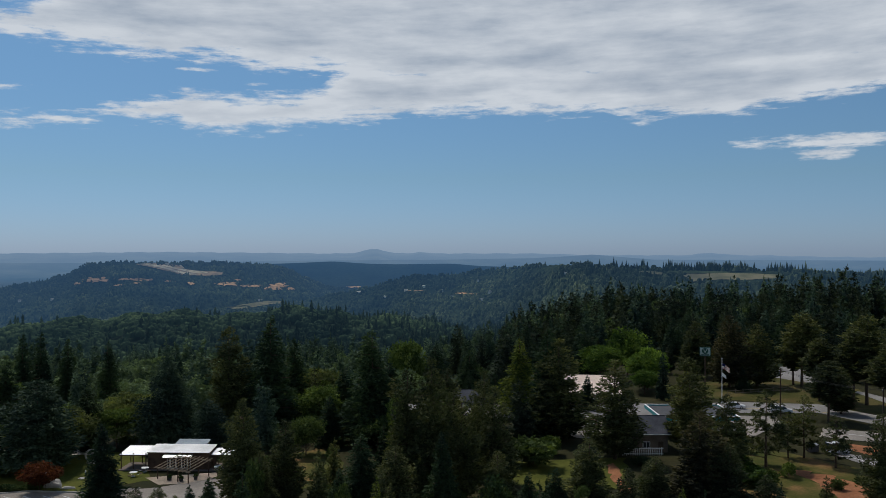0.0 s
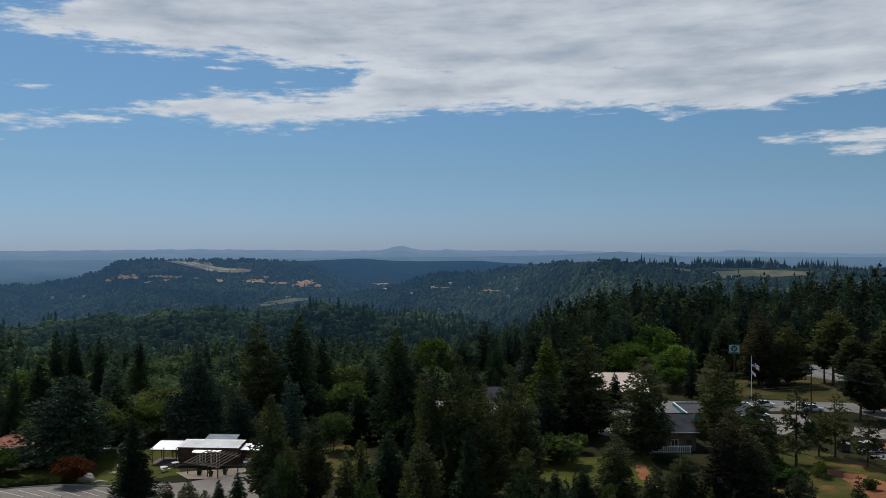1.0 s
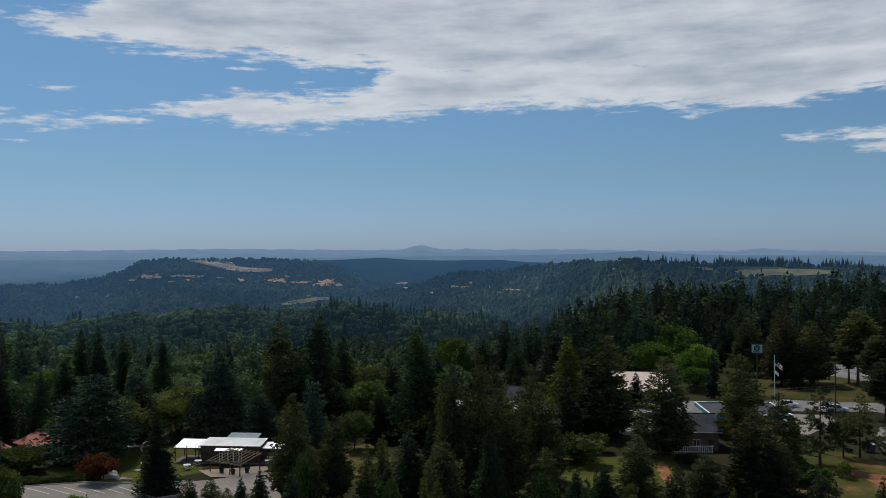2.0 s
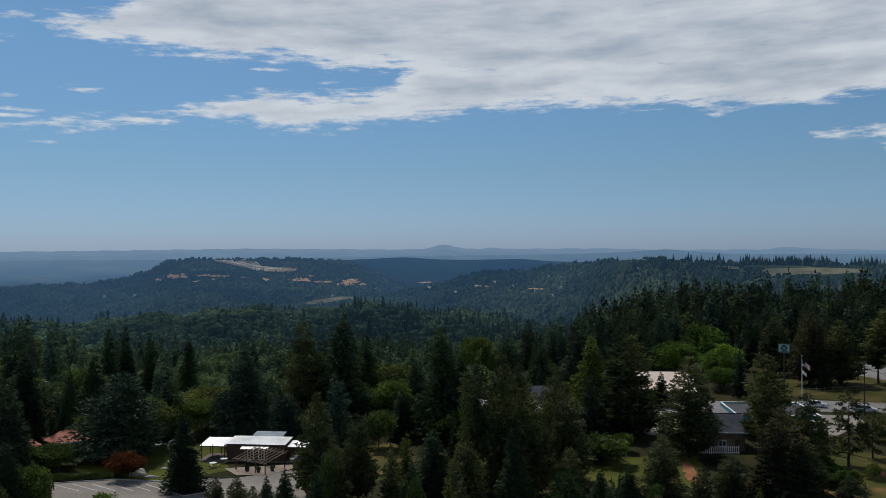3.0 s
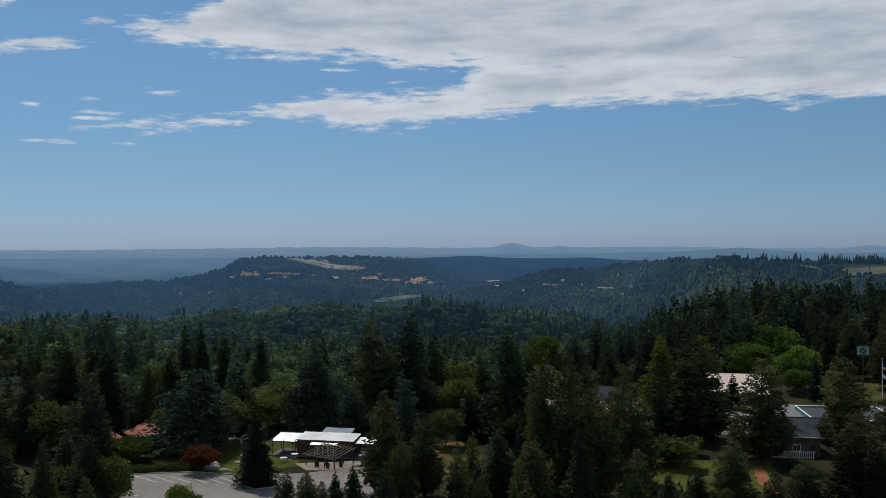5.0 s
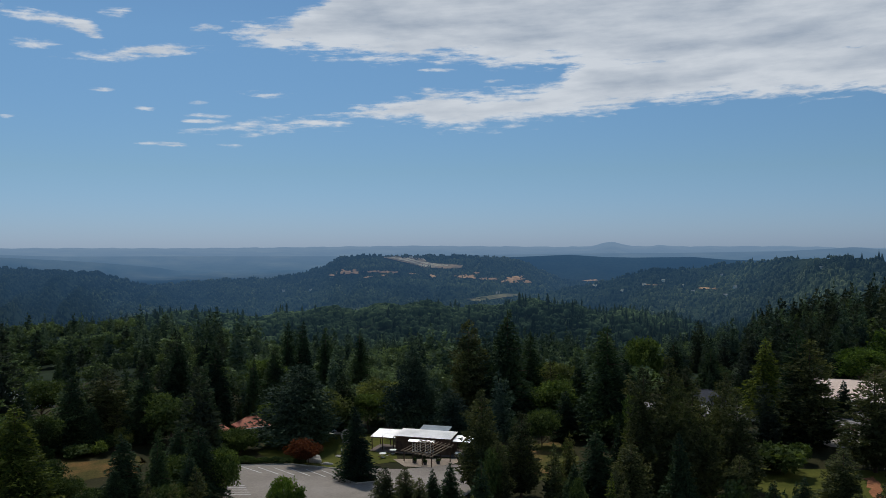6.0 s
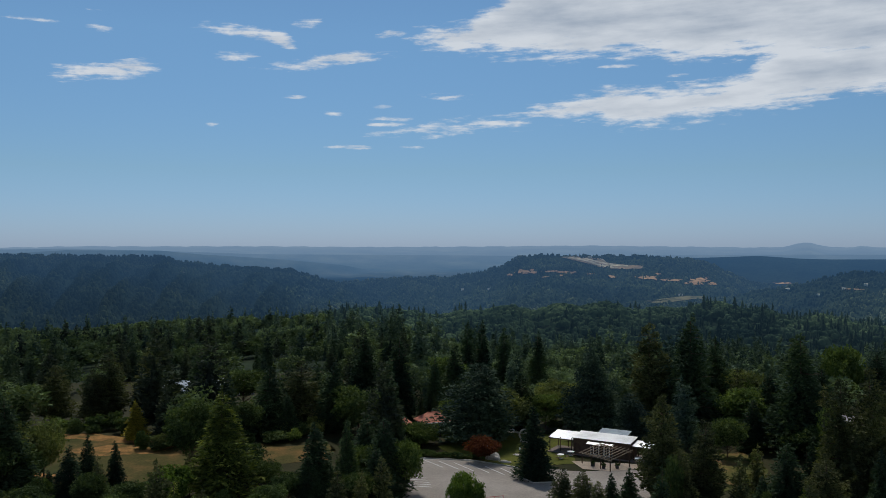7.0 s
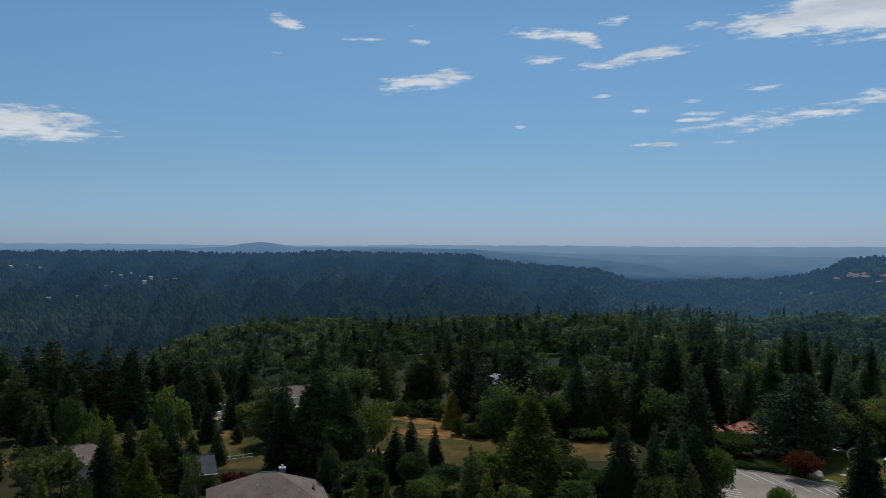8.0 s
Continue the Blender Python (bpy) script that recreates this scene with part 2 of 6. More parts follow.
M["verge_grass"] = surface("verge_grass", [(0.3, (0.038, 0.044, 0.012)), (0.5, (0.064, 0.062, 0.019)), (0.7, (0.115, 0.082, 0.034))], 0.12, 3.0, spec=0.04)
M["straw"] = surface("straw_grass", [(0.38, (0.09, 0.065, 0.02)), (0.6, (0.27, 0.14, 0.05))], 0.3, 3.0, spec=0.04)
M["soil"] = surface("red_soil", [(0.3, (0.20, 0.085, 0.042)), (0.7, (0.34, 0.15, 0.075))], 0.2, 3.0, spec=0.04)
M["asphalt"] = surface("worn_asphalt", [(0.3, (0.20, 0.178, 0.152)), (0.7, (0.29, 0.26, 0.225))], 0.12, 5.0, spec=0.04)
M["road"] = surface("road_asphalt", [(0.3, (0.18, 0.17, 0.16)), (0.7, (0.25, 0.24, 0.225))], 0.1, 4.0, spec=0.04)
M["yellow_paint"] = surface("yellow_road_paint", [(0.3, (0.45, 0.30, 0.05)), (0.7, (0.55, 0.38, 0.08))], 1.0, 9.0)
M["paint"] = surface("road_paint", [(0.3, (0.5, 0.5, 0.48)), (0.7, (0.7, 0.7, 0.68))], 1.0, 9.0)
M["concrete"] = surface("concrete", [(0.3, (0.33, 0.31, 0.28)), (0.7, (0.45, 0.43, 0.39))], 0.4, 6.0)
M["deck"] = surface("tan_decking", [(0.3, (0.24, 0.185, 0.135)), (0.7, (0.36, 0.29, 0.22))], 0.5, 6.0)
M["bark"] = surface("bark", [(0.3, (0.045, 0.03, 0.02)), (0.7, (0.11, 0.07, 0.045))], 1.2, 9.0, relief=0.8)
M["fir"] = foliage("fir_needles", (0.020, 0.036, 0.020), (0.050, 0.078, 0.040), 0.22)
M["fir_yellow"] = foliage("fir_new_growth", (0.036, 0.054, 0.018), (0.165, 0.195, 0.040), 0.32)
M["fir_gold"] = foliage("golden_needles", (0.091, 0.091, 0.016), (0.312, 0.260, 0.046), 0.35)
M["pine"] = foliage("pine_needles", (0.036, 0.044, 0.020), (0.112, 0.122, 0.056), 0.26)
M["pine_brown"] = foliage("dry_pine_needles", (0.032, 0.032, 0.018), (0.095, 0.083, 0.044), 0.24)
M["cedar"] = foliage("cedar_needles", (0.020, 0.036, 0.026), (0.055, 0.083, 0.057), 0.1)
M["cypress"] = foliage("cypress_scales", (0.016, 0.028, 0.012), (0.040, 0.059, 0.023), 0.1)
M["oak"] = foliage("oak_leaves", (0.043, 0.072, 0.020), (0.122, 0.165, 0.051), 0.3)
M["oak_dark"] = foliage("dark_oak_leaves", (0.031, 0.053, 0.019), (0.086, 0.118, 0.041), 0.25)
M["oak_light"] = foliage("pale_oak_leaves", (0.060, 0.080, 0.028), (0.150, 0.168, 0.064), 0.28)
M["oak_bright"] = foliage("fresh_leaves", (0.032, 0.062, 0.014), (0.104, 0.160, 0.038), 0.36)
M["oak_lime"] = foliage("lime_leaves", (0.050, 0.090, 0.018), (0.145, 0.220, 0.048), 0.36)
M["maple"] = foliage("red_leaves", (0.038, 0.013, 0.009), (0.098, 0.034, 0.018), 0.32)
M["mid_wood"] = foliage("wood_needles", (0.018, 0.033, 0.022), (0.046, 0.070, 0.044), 0.2)
M["mid_pine"] = foliage("wood_pine_needles", (0.020, 0.030, 0.021), (0.050, 0.064, 0.042), 0.2)
# paler, bluer foliage: haze of the middle distance put into the base colour
M["ridge_wood"] = foliage("hazed_ridge_needles", (0.031, 0.055, 0.041), (0.082, 0.120, 0.084), 0.22)
M["slope_wood"] = foliage("hazed_slope_needles", (0.051, 0.083, 0.063), (0.122, 0.171, 0.120), 0.24)
M["slope_oak"] = foliage("hazed_slope_leaves", (0.073, 0.110, 0.062), (0.140, 0.190, 0.103), 0.2)
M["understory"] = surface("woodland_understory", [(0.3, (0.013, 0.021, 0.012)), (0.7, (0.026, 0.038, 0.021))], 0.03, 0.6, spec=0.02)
M["mid_oak"] = foliage("wood_leaves", (0.046, 0.073, 0.035), (0.088, 0.121, 0.057), 0.2)
# all down to the airstrip glow with painted haze, tree crowns and fields too
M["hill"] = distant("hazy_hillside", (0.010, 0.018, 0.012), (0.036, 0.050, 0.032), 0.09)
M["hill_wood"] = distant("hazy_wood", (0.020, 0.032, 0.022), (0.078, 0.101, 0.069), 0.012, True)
# darker copies of the two above, with cloud shade put into the colour
M["ridge_side"] = distant("shaded_hazy_ridge", (0.006, 0.011, 0.010), (0.018, 0.027, 0.022), 0.09)
M["ridge_side_wood"] = distant("shaded_hazy_wood", (0.011, 0.018, 0.014), (0.026, 0.037, 0.028), 0.008, True)
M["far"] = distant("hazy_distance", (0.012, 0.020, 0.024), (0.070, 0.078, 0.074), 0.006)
M["bare"] = distant("hazy_hill_earth", (0.20, 0.125, 0.075), (0.56, 0.36, 0.22), 0.05)
M["mound_oak"] = distant("hazy_oak_canopy", (0.020, 0.036, 0.025), (0.058, 0.088, 0.054), 0.02, True)
M["mound_floor"] = distant("hazy_wood_floor", (0.012, 0.020, 0.013), (0.030, 0.042, 0.026), 0.05)
M["mound_wood"] = distant("hazy_conifers", (0.018, 0.030, 0.023), (0.050, 0.072, 0.050), 0.02, True)
M["green_field"] = distant("hazy_green_crop", (0.030, 0.046, 0.028), (0.062, 0.080, 0.045), 0.03)
M["pale_field"] = distant("hazy_pale_field", (0.095, 0.100, 0.060), (0.19, 0.17, 0.115), 0.03)
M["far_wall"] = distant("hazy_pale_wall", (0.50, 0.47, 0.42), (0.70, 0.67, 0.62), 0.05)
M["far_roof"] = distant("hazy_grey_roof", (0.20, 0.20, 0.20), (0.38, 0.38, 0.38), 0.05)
M["strip_earth"] = distant("hazy_airstrip_earth", (0.13, 0.115, 0.09), (0.34, 0.255, 0.185), 0.03)
M["strip"] = distant("hazy_bleached_airstrip", (0.16, 0.15, 0.12), (0.62, 0.57, 0.49), 0.045)
M["white_paint"] = surface("white_paint", [(0.3, (0.70, 0.70, 0.68)), (0.7, (0.80, 0.80, 0.78))], 0.6, 8.0, 0.5, relief=0.1)
M["white_metal"] = surface("white_roof_sheet", [(0.3, (0.60, 0.61, 0.61)), (0.7, (0.78, 0.78, 0.77))], 0.25, 4.0, 0.45, 0.9, 0.05, 0.5)
M["white_sheet"] = surface("chalky_white_roof_sheet", [(0.3, (0.62, 0.62, 0.60)), (0.6, (0.80, 0.80, 0.78)), (0.75, (0.50, 0.46, 0.42))], 0.3, 4.0, 0.62, 0.1, 0.05, 0.4)
M["dark_wood"] = surface("dark_wood", [(0.3, (0.05, 0.03, 0.02)), (0.7, (0.11, 0.07, 0.045))], 0.8, 8.0)
M["wood"] = surface("weathered_wood", [(0.3, (0.20, 0.15, 0.10)), (0.7, (0.32, 0.25, 0.18))], 0.8, 8.0)
M["terracotta"] = surface("terracotta_roof", [(0.3, (0.34, 0.115, 0.068)), (0.7, (0.52, 0.20, 0.125))], 0.5, 5.0, 0.8)
M["tan_roof"] = surface("tan_roof", [(0.3, (0.56, 0.43, 0.34)), (0.7, (0.72, 0.58, 0.47))], 0.15, 4.0, 0.6)
M["pale_roof"] = surface("pale_blue_roof", [(0.3, (0.20, 0.25, 0.28)), (0.7, (0.30, 0.35, 0.38))], 0.5, 5.0, 0.7)
M["shingle"] = surface("brown_grey_shingle", [(0.3, (0.125, 0.10, 0.088)), (0.7, (0.19, 0.16, 0.14))], 0.5, 6.0, 0.85, spec=0.08)
M["slate"] = surface("slate_shingle", [(0.3, (0.042, 0.046, 0.056)), (0.7, (0.078, 0.082, 0.096))], 0.5, 6.0, 0.8, spec=0.08)
M["blue_wall"] = surface("blue_grey_siding", [(0.3, (0.06, 0.085, 0.115)), (0.7, (0.10, 0.13, 0.165))], 0.5, 6.0, 0.7)
M["stucco"] = surface("pale_stucco", [(0.3, (0.45, 0.41, 0.35)), (0.7, (0.58, 0.54, 0.47))], 0.5, 6.0, 0.9)
M["brown_wall"] = surface("brown_siding", [(0.3, (0.10, 0.075, 0.055)), (0.7, (0.17, 0.13, 0.095))], 0.5, 6.0, 0.85)
M["teal"] = surface("teal_fascia", [(0.3, (0.02, 0.20, 0.22)), (0.7, (0.04, 0.29, 0.31))], 0.5, 6.0, 0.5)
M["flat_roof"] = surface("flat_roof_membrane", [(0.3, (0.040, 0.042, 0.046)), (0.7, (0.075, 0.075, 0.078))], 0.3, 4.0, 0.9)
M["glass"] = surface("dark_window_glass", [(0.3, (0.02, 0.025, 0.03)), (0.7, (0.03, 0.035, 0.04))], 0.5, 2.0, 0.08, 0.0, 0.0, 0.6)
M["tyre"] = surface("tyre_rubber", [(0.3, (0.02, 0.02, 0.02)), (0.7, (0.04, 0.04, 0.04))], 2.0, 9.0, 0.9)
M["car_white"] = surface("white_car_paint", [(0.3, (0.66, 0.66, 0.66)), (0.7, (0.72, 0.72, 0.72))], 0.6, 8.0, 0.25, relief=0.0, spec=0.5)
M["steel"] = surface("galvanised_steel", [(0.3, (0.42, 0.43, 0.44)), (0.7, (0.56, 0.57, 0.58))], 0.8, 8.0, 0.45, 0.7)
M["sign_green"] = surface("green_sign_face", [(0.3, (0.010, 0.060, 0.045)), (0.7, (0.016, 0.085, 0.065))], 0.8, 8.0, 0.4)
M["sign_pale"] = surface("pale_sign_face", [(0.3, (0.26, 0.33, 0.30)), (0.7, (0.34, 0.42, 0.38))], 0.8, 8.0, 0.4)
M["red"] = surface("red_paint", [(0.3, (0.30, 0.035, 0.03)), (0.7, (0.42, 0.06, 0.05))], 0.8, 8.0, 0.6)
M["navy"] = surface("navy_cloth", [(0.3, (0.02, 0.03, 0.10)), (0.7, (0.03, 0.045, 0.14))], 0.8, 8.0, 0.9)
M["brick"] = surface("red_brown_brick", [(0.3, (0.16, 0.075, 0.055)), (0.7, (0.26, 0.13, 0.095))], 0.9, 9.0, 0.9)
M["rock"] = surface("granite_rock", [(0.3, (0.28, 0.26, 0.24)), (0.7, (0.46, 0.43, 0.39))], 0.8, 6.0, 0.9, relief=0.8)


# ---- building blocks ----
def polar(az, d, z=0.0):
    """A place by degrees to the left of the first view and metres from the first eye."""
    a = radians(az)
    return Vector((-d * math.sin(a), d * math.cos(a), z))


def smooth(a, b, v):
    t = np.clip((v - a) / (b - a), 0.0, 1.0)
    return t * t * (3 - 2 * t)


def height(az, r):
    """The land: a flat-topped ridge near the camera, falling to valleys on the left, wooded hills beyond."""
    az, r = np.asarray(az, float), np.asarray(r, float)
    a = np.radians(az)
    x, y = -r * np.sin(a), r * np.cos(a)
    left = smooth(-15.0, 5.0, az) * (1 - smooth(120, 170, np.abs(az)))
    near = smooth(215, 420, r)
    edge = 450 - 130 * smooth(50, 60, az)
    steep = 0.06 + 0.19 * smooth(36, 48, az)
    rate = 0.10 - 0.045 * smooth(25, 33, az) + 0.055 * smooth(52, 62, az)
    drop = smooth(57, 64, az)
    steep = steep + 0.2 * drop
    fall = -rate * np.clip(r - 178, 0, 420) - np.minimum(steep * np.clip(r - edge, 0, 900), 120 + 130 * drop) - 35 * smooth(1000, 1350, r)
    slope = left * fall + (1 - left) * (-48 * smooth(500, 820, r))
    roll_ = 2.0 * np.sin(x * 0.011 + 1.0) * np.cos(y * 0.009) + 1.2 * np.sin(x * 0.031 + y * 0.023)
    z = slope + roll_ * near
    crest = smooth(-9, 8, az) * (1 - 0.78 * smooth(20, 35, az) - 0.22 * smooth(40, 50, az)) * (1 + 0.09 * np.sin(az * 0.8) + 0.06 * np.sin(az * 1.9 + 1))
    z = z + 36 * np.exp(-((r - 850) / 200) ** 2) * crest * left                             # oak mound
    brow = EYE + 620 * np.tan(np.radians(np.interp(az, *zip(*BROW)))) - 11 - 75 * (1 - np.exp(-((r - 620) / np.where(r < 620, 330, 170)) ** 2))
    z = np.where(r > 330, np.maximum(z, brow + 0.8 * roll_), z)                            # brow of the canyon
    gully = 9 * np.sin(az * 1.7 + r * 0.004) * np.sin(r * 0.006 + az * 0.5) + 4 * np.sin(az * 4.3 + r * 0.011)

    def crested(at, knots, trees, drop, length, back=150.0, rough=0.0):
        """A ridge at one distance, whose crest stands at elevations from the first eye."""
        top = EYE + at * np.tan(np.radians(np.interp(az, *zip(*knots)))) - trees
        down = np.clip((at - r) / length, 0, 1)
        return top - drop * down ** 0.85 - back * smooth(0, 420, r - at) + rough * gully * smooth(0.0, 0.25, down) - 300 * (r < at - length)

    hill = crested(2500, HILL, 7, 135, 1250, rough=0.8)
    ridge = crested(2350, RIDGE, 7, 100, 1600, rough=1.5)
    spur = crested(np.interp(az, (-9, -3), (1450, 1950)), SPUR, 9, 84, 600, rough=0.5 * (1 - 0.9 * np.exp(-((az + 17.8) / 4.0) ** 4)))
    spur = np.where(az < -40, -200, spur)
    dark = crested(np.where(az > 24, 3350, 3000), VALLEY_RIDGE, 0, 120, 600, rough=0.5)
    mounts = crested(3800, FAR_HILLS, 0, 70, 500)
    low_el = np.interp(az, *zip(*HORIZON)) + 0.30 * np.exp(-((az - 4.65) / 1.0) ** 2) + 0.13 * np.exp(-((az - 1.5) / 0.4) ** 2) + 0.15 * np.exp(-((az + 17.6) / 1.0) ** 2)
    low_el = low_el + 0.018 * np.sin(az * 2.9) + 0.012 * np.sin(az * 7.1 + 1) + 0.008 * np.sin(az * 15.7)
    t = np.clip((r - 2700) / 1950, 0, 1)
    plain = EYE + r * np.tan(np.radians(low_el - 2.6 * (1 - t) ** 1.15)) + 2.2 * np.sin(az * 1.3 + r * 0.011) * (1 - t)
    plain = np.where(r < 2690, -400, plain)
    return np.where(r > 820, np.maximum.reduce([z, hill, ridge, spur, plain, dark, mounts]), z)


# crests of the hills: degrees to the left of the first view, degrees of elevation
BROW = [(30, -8.0), (34, -4.5), (40, -4.6), (44, -4.75), (51.5, -5.05), (56.5, -4.7), (61, -4.95), (64, -5.5), (67, -6.6), (70, -8.0)]
HILL = [(0, -3.2), (5.5, -2.74), (7.8, -2.35), (9.1, -1.85), (10, -1.32), (11.5, -0.9), (13.3, -0.78), (15.5, -0.7), (19.3, -0.74), (21.3, -0.64), (23, -0.86), (23.5, -1.12), (23.8, -1.38), (25, -1.72),
        (26.1, -1.95), (27.6, -2.15), (31, -2.21), (34.6, -2.5), (40, -2.9), (46, -3.5)]
RIDGE = [(30, -3.6), (34.6, -2.55), (36, -2.27), (37.1, -1.91), (38.2, -1.62), (42, -1.38), (45, -1.05), (46.2, -0.71), (53.8, -0.58), (56.5, -0.47), (59.8, -0.66), (63.4, -0.63), (66.2, -0.52), (76, -0.5)]
SPUR = [(-26, -1.2), (-20.7, -1.02), (-15.5, -0.98), (-11.9, -0.88), (-10, -0.78), (-8.2, -0.64), (-6.3, -0.82), (-4.4, -1.03), (-2.5, -1.19), (-0.6, -1.5), (2.4, -1.6), (4, -2.1), (6.2, -2.6), (9, -3.2), (14, -4.6)]
VALLEY_RIDGE = [(-14, -1.6), (-6, -1.25), (-2.5, -1.15), (-0.6, -0.99), (3.2, -1.03), (5.1, -0.99), (7.4, -0.83), (10, -0.94), (12, -1.0), (16, -1.3), (27, -2.6), (31, -2.2), (34.6, -1.5), (38.6, -1.1), (43.9, -0.74), (46.5, -0.48),
                (52, -0.44), (60, -0.9)]
FAR_HILLS = [(-14, -0.7), (-11.2, -0.47), (-10, -0.37), (-8.8, -0.46), (-6, -0.62), (0, -0.72), (6, -0.75), (20, -0.9), (40, -0.75), (47, -0.48), (52, -0.34), (55, -0.38), (58.3, -0.38), (59.4, -0.16), (60.5, -0.02), (61.6, -0.13), (62.8, -0.35), (66, -0.5)]
HORIZON = [(-28, -0.51), (-24, -0.48), (-20.7, -0.4), (-10, -0.41), (-6.3, -0.3), (8.5, -0.3), (14.4, -0.23), (18, -0.19), (27, -0.26), (33, -0.28), (40, -0.22), (48, -0.21), (51, -0.19), (55, -0.27), (63, -0.24), (70, -0.16), (76, -0.14)]


def ground_z(x, y):
    return float(height(math.degrees(math.atan2(-x, y)), math.hypot(x, y)))


def sight(az, el):
    """Where a line of sight from the first eye meets the land beyond 400 m."""
    r = np.linspace(450, 4600, 2400)
    h = height(np.full_like(r, az), r)
    i = np.argmax(h > EYE + r * math.tan(radians(el)))
    return float(r[i])


def mesh_from(name, verts, faces, mats=(), mat_index=None, smooth_faces=False):
    """A mesh from arrays of points and of faces with the same number of corners."""
    verts, faces = np.asarray(verts, np.float32), np.asarray(faces, np.int32)
    me = bpy.data.meshes.new(name)
    n, k = faces.shape
    me.vertices.add(len(verts))
    me.vertices.foreach_set("co", verts.ravel())
    me.loops.add(n * k)
    me.loops.foreach_set("vertex_index", faces.ravel())
    me.polygons.add(n)
    me.polygons.foreach_set("loop_start", np.arange(0, n * k, k, dtype=np.int32))
    for m in mats:
        me.materials.append(m)
    if mat_index is not None:
        me.polygons.foreach_set("material_index", np.asarray(mat_index, np.int32))
    if smooth_faces:
        me.polygons.foreach_set("use_smooth", np.ones(n, bool))
    me.update(calc_edges=True)
    return me


def bm_mesh(name, bm, mat):
    bmesh.ops.recalc_face_normals(bm, faces=bm.faces)
    me = bpy.data.meshes.new(name)
    bm.to_mesh(me)
    bm.free()
    me.materials.append(mat)
    return me


def part(name, bm, mat, parent, label=""):
    ob = new(name, bm_mesh(name, bm, mat))
    ob.parent = parent
    return tagged(ob, label)


def empty(name, place, turn=0.0):
    e = new(name)
    e.empty_display_size = 0.5
    e.matrix_world = Matrix.Translation(place) @ pose(0, 0, 0, 0, 0, turn)
    return e


def box(bm, cx, cy, cz, sx, sy, sz, bevel=0.0, turn=None):
    """A box by its middle and sizes, with rounded edges where asked."""
    res = bmesh.ops.create_cube(bm, size=1.0)
    vs = res["verts"]
    bmesh.ops.scale(bm, vec=(sx, sy, sz), verts=vs)
    if bevel:
        es = list({e for v in vs for e in v.link_edges})
        r = bmesh.ops.bevel(bm, geom=es, offset=bevel, segments=1, affect="EDGES")
        vs = list({v for f in r["faces"] for v in f.verts} | {v for v in vs if v.is_valid})
    m = Matrix.Translation((cx, cy, cz))
    if turn is not None:
        m = m @ turn
    bmesh.ops.transform(bm, matrix=m, verts=vs)
    return vs


def tube(bm, a, b, r0, r1=None, sides=8):
    a, b = Vector(a), Vector(b)
    res = bmesh.ops.create_cone(bm, cap_ends=True, segments=sides, radius1=r0, radius2=r0 if r1 is None else r1, depth=(b - a).length)
    q = (b - a).to_track_quat("Z", "Y").to_matrix().to_4x4()
    bmesh.ops.transform(bm, matrix=Matrix.Translation((a + b) / 2) @ q, verts=res["verts"])


def slab(bm, p, thick):
    """A tilted sheet with thickness, from three or four corners of its top."""
    top = [bm.verts.new(v) for v in p]
    low = [bm.verts.new((v[0], v[1], v[2] - thick)) for v in p]
    n = len(p)
    bm.faces.new(top)
    bm.faces.new(low[::-1])
    for i in range(n):
        bm.faces.new((top[i], low[i], low[(i + 1) % n], top[(i + 1) % n]))


# ---- the land ----
def build_ground():
    rs = np.concatenate([np.linspace(0, 200, 15), np.linspace(212, 1000, 66), np.linspace(1015, 3000, 110), np.linspace(3030, 4900, 64)])
    azs = np.concatenate([np.linspace(-180, -48, 34)[:-1], np.linspace(-48, 96, 361)[:-1], np.linspace(96, 180, 22)[:-1]])
    A, Rr = np.meshgrid(azs, rs[1:])
    Z = height(A, Rr)
    a = np.radians(A)
    v = np.stack([-Rr * np.sin(a), Rr * np.cos(a), Z], -1).reshape(-1, 3)
    v = np.concatenate([[[0, 0, 0]], v])
    nr, na = A.shape
    i, j = np.meshgrid(np.arange(nr - 1), np.arange(na), indexing="ij")
    j2 = (j + 1) % na
    q = np.stack([1 + i * na + j, 1 + i * na + j2, 1 + (i + 1) * na + j2, 1 + (i + 1) * na + j], -1).reshape(-1, 4)
    mid = np.repeat(rs[1:-1], na)
    mid_az = np.tile(azs, nr - 1) + 0.3
    jit = np.random.RandomState(4).uniform(-4, 4, len(mid)) + 2.5 * np.sin(mid * 0.012)
    # 1 hillside, 2 its copy with shade in the colour, 3 far distance
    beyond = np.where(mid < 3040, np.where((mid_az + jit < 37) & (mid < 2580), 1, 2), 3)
    limit = np.where(mid_az > 67, 520, np.where(mid_az > 36, 800, np.where(mid_az < 0, 840, 1250)))
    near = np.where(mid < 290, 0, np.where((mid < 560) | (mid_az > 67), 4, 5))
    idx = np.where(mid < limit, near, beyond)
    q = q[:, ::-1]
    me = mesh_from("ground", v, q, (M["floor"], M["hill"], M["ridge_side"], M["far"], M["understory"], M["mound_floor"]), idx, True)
    tagged(new("ground", me), "wooded ridge falling to hazy valleys and far hills", "ground", kind="structure")


build_ground()
# a disc of ground under the camera
bm = bmesh.new()
bmesh.ops.create_circle(bm, cap_ends=True, segments=40, radius=16)
bmesh.ops.translate(bm, vec=(0, 0, 0.0), verts=bm.verts)
disc = new("ground_middle", bm_mesh("ground_middle", bm, M["floor"]))
tagged(disc, "bare earth and needle litter", "ground", kind="structure")


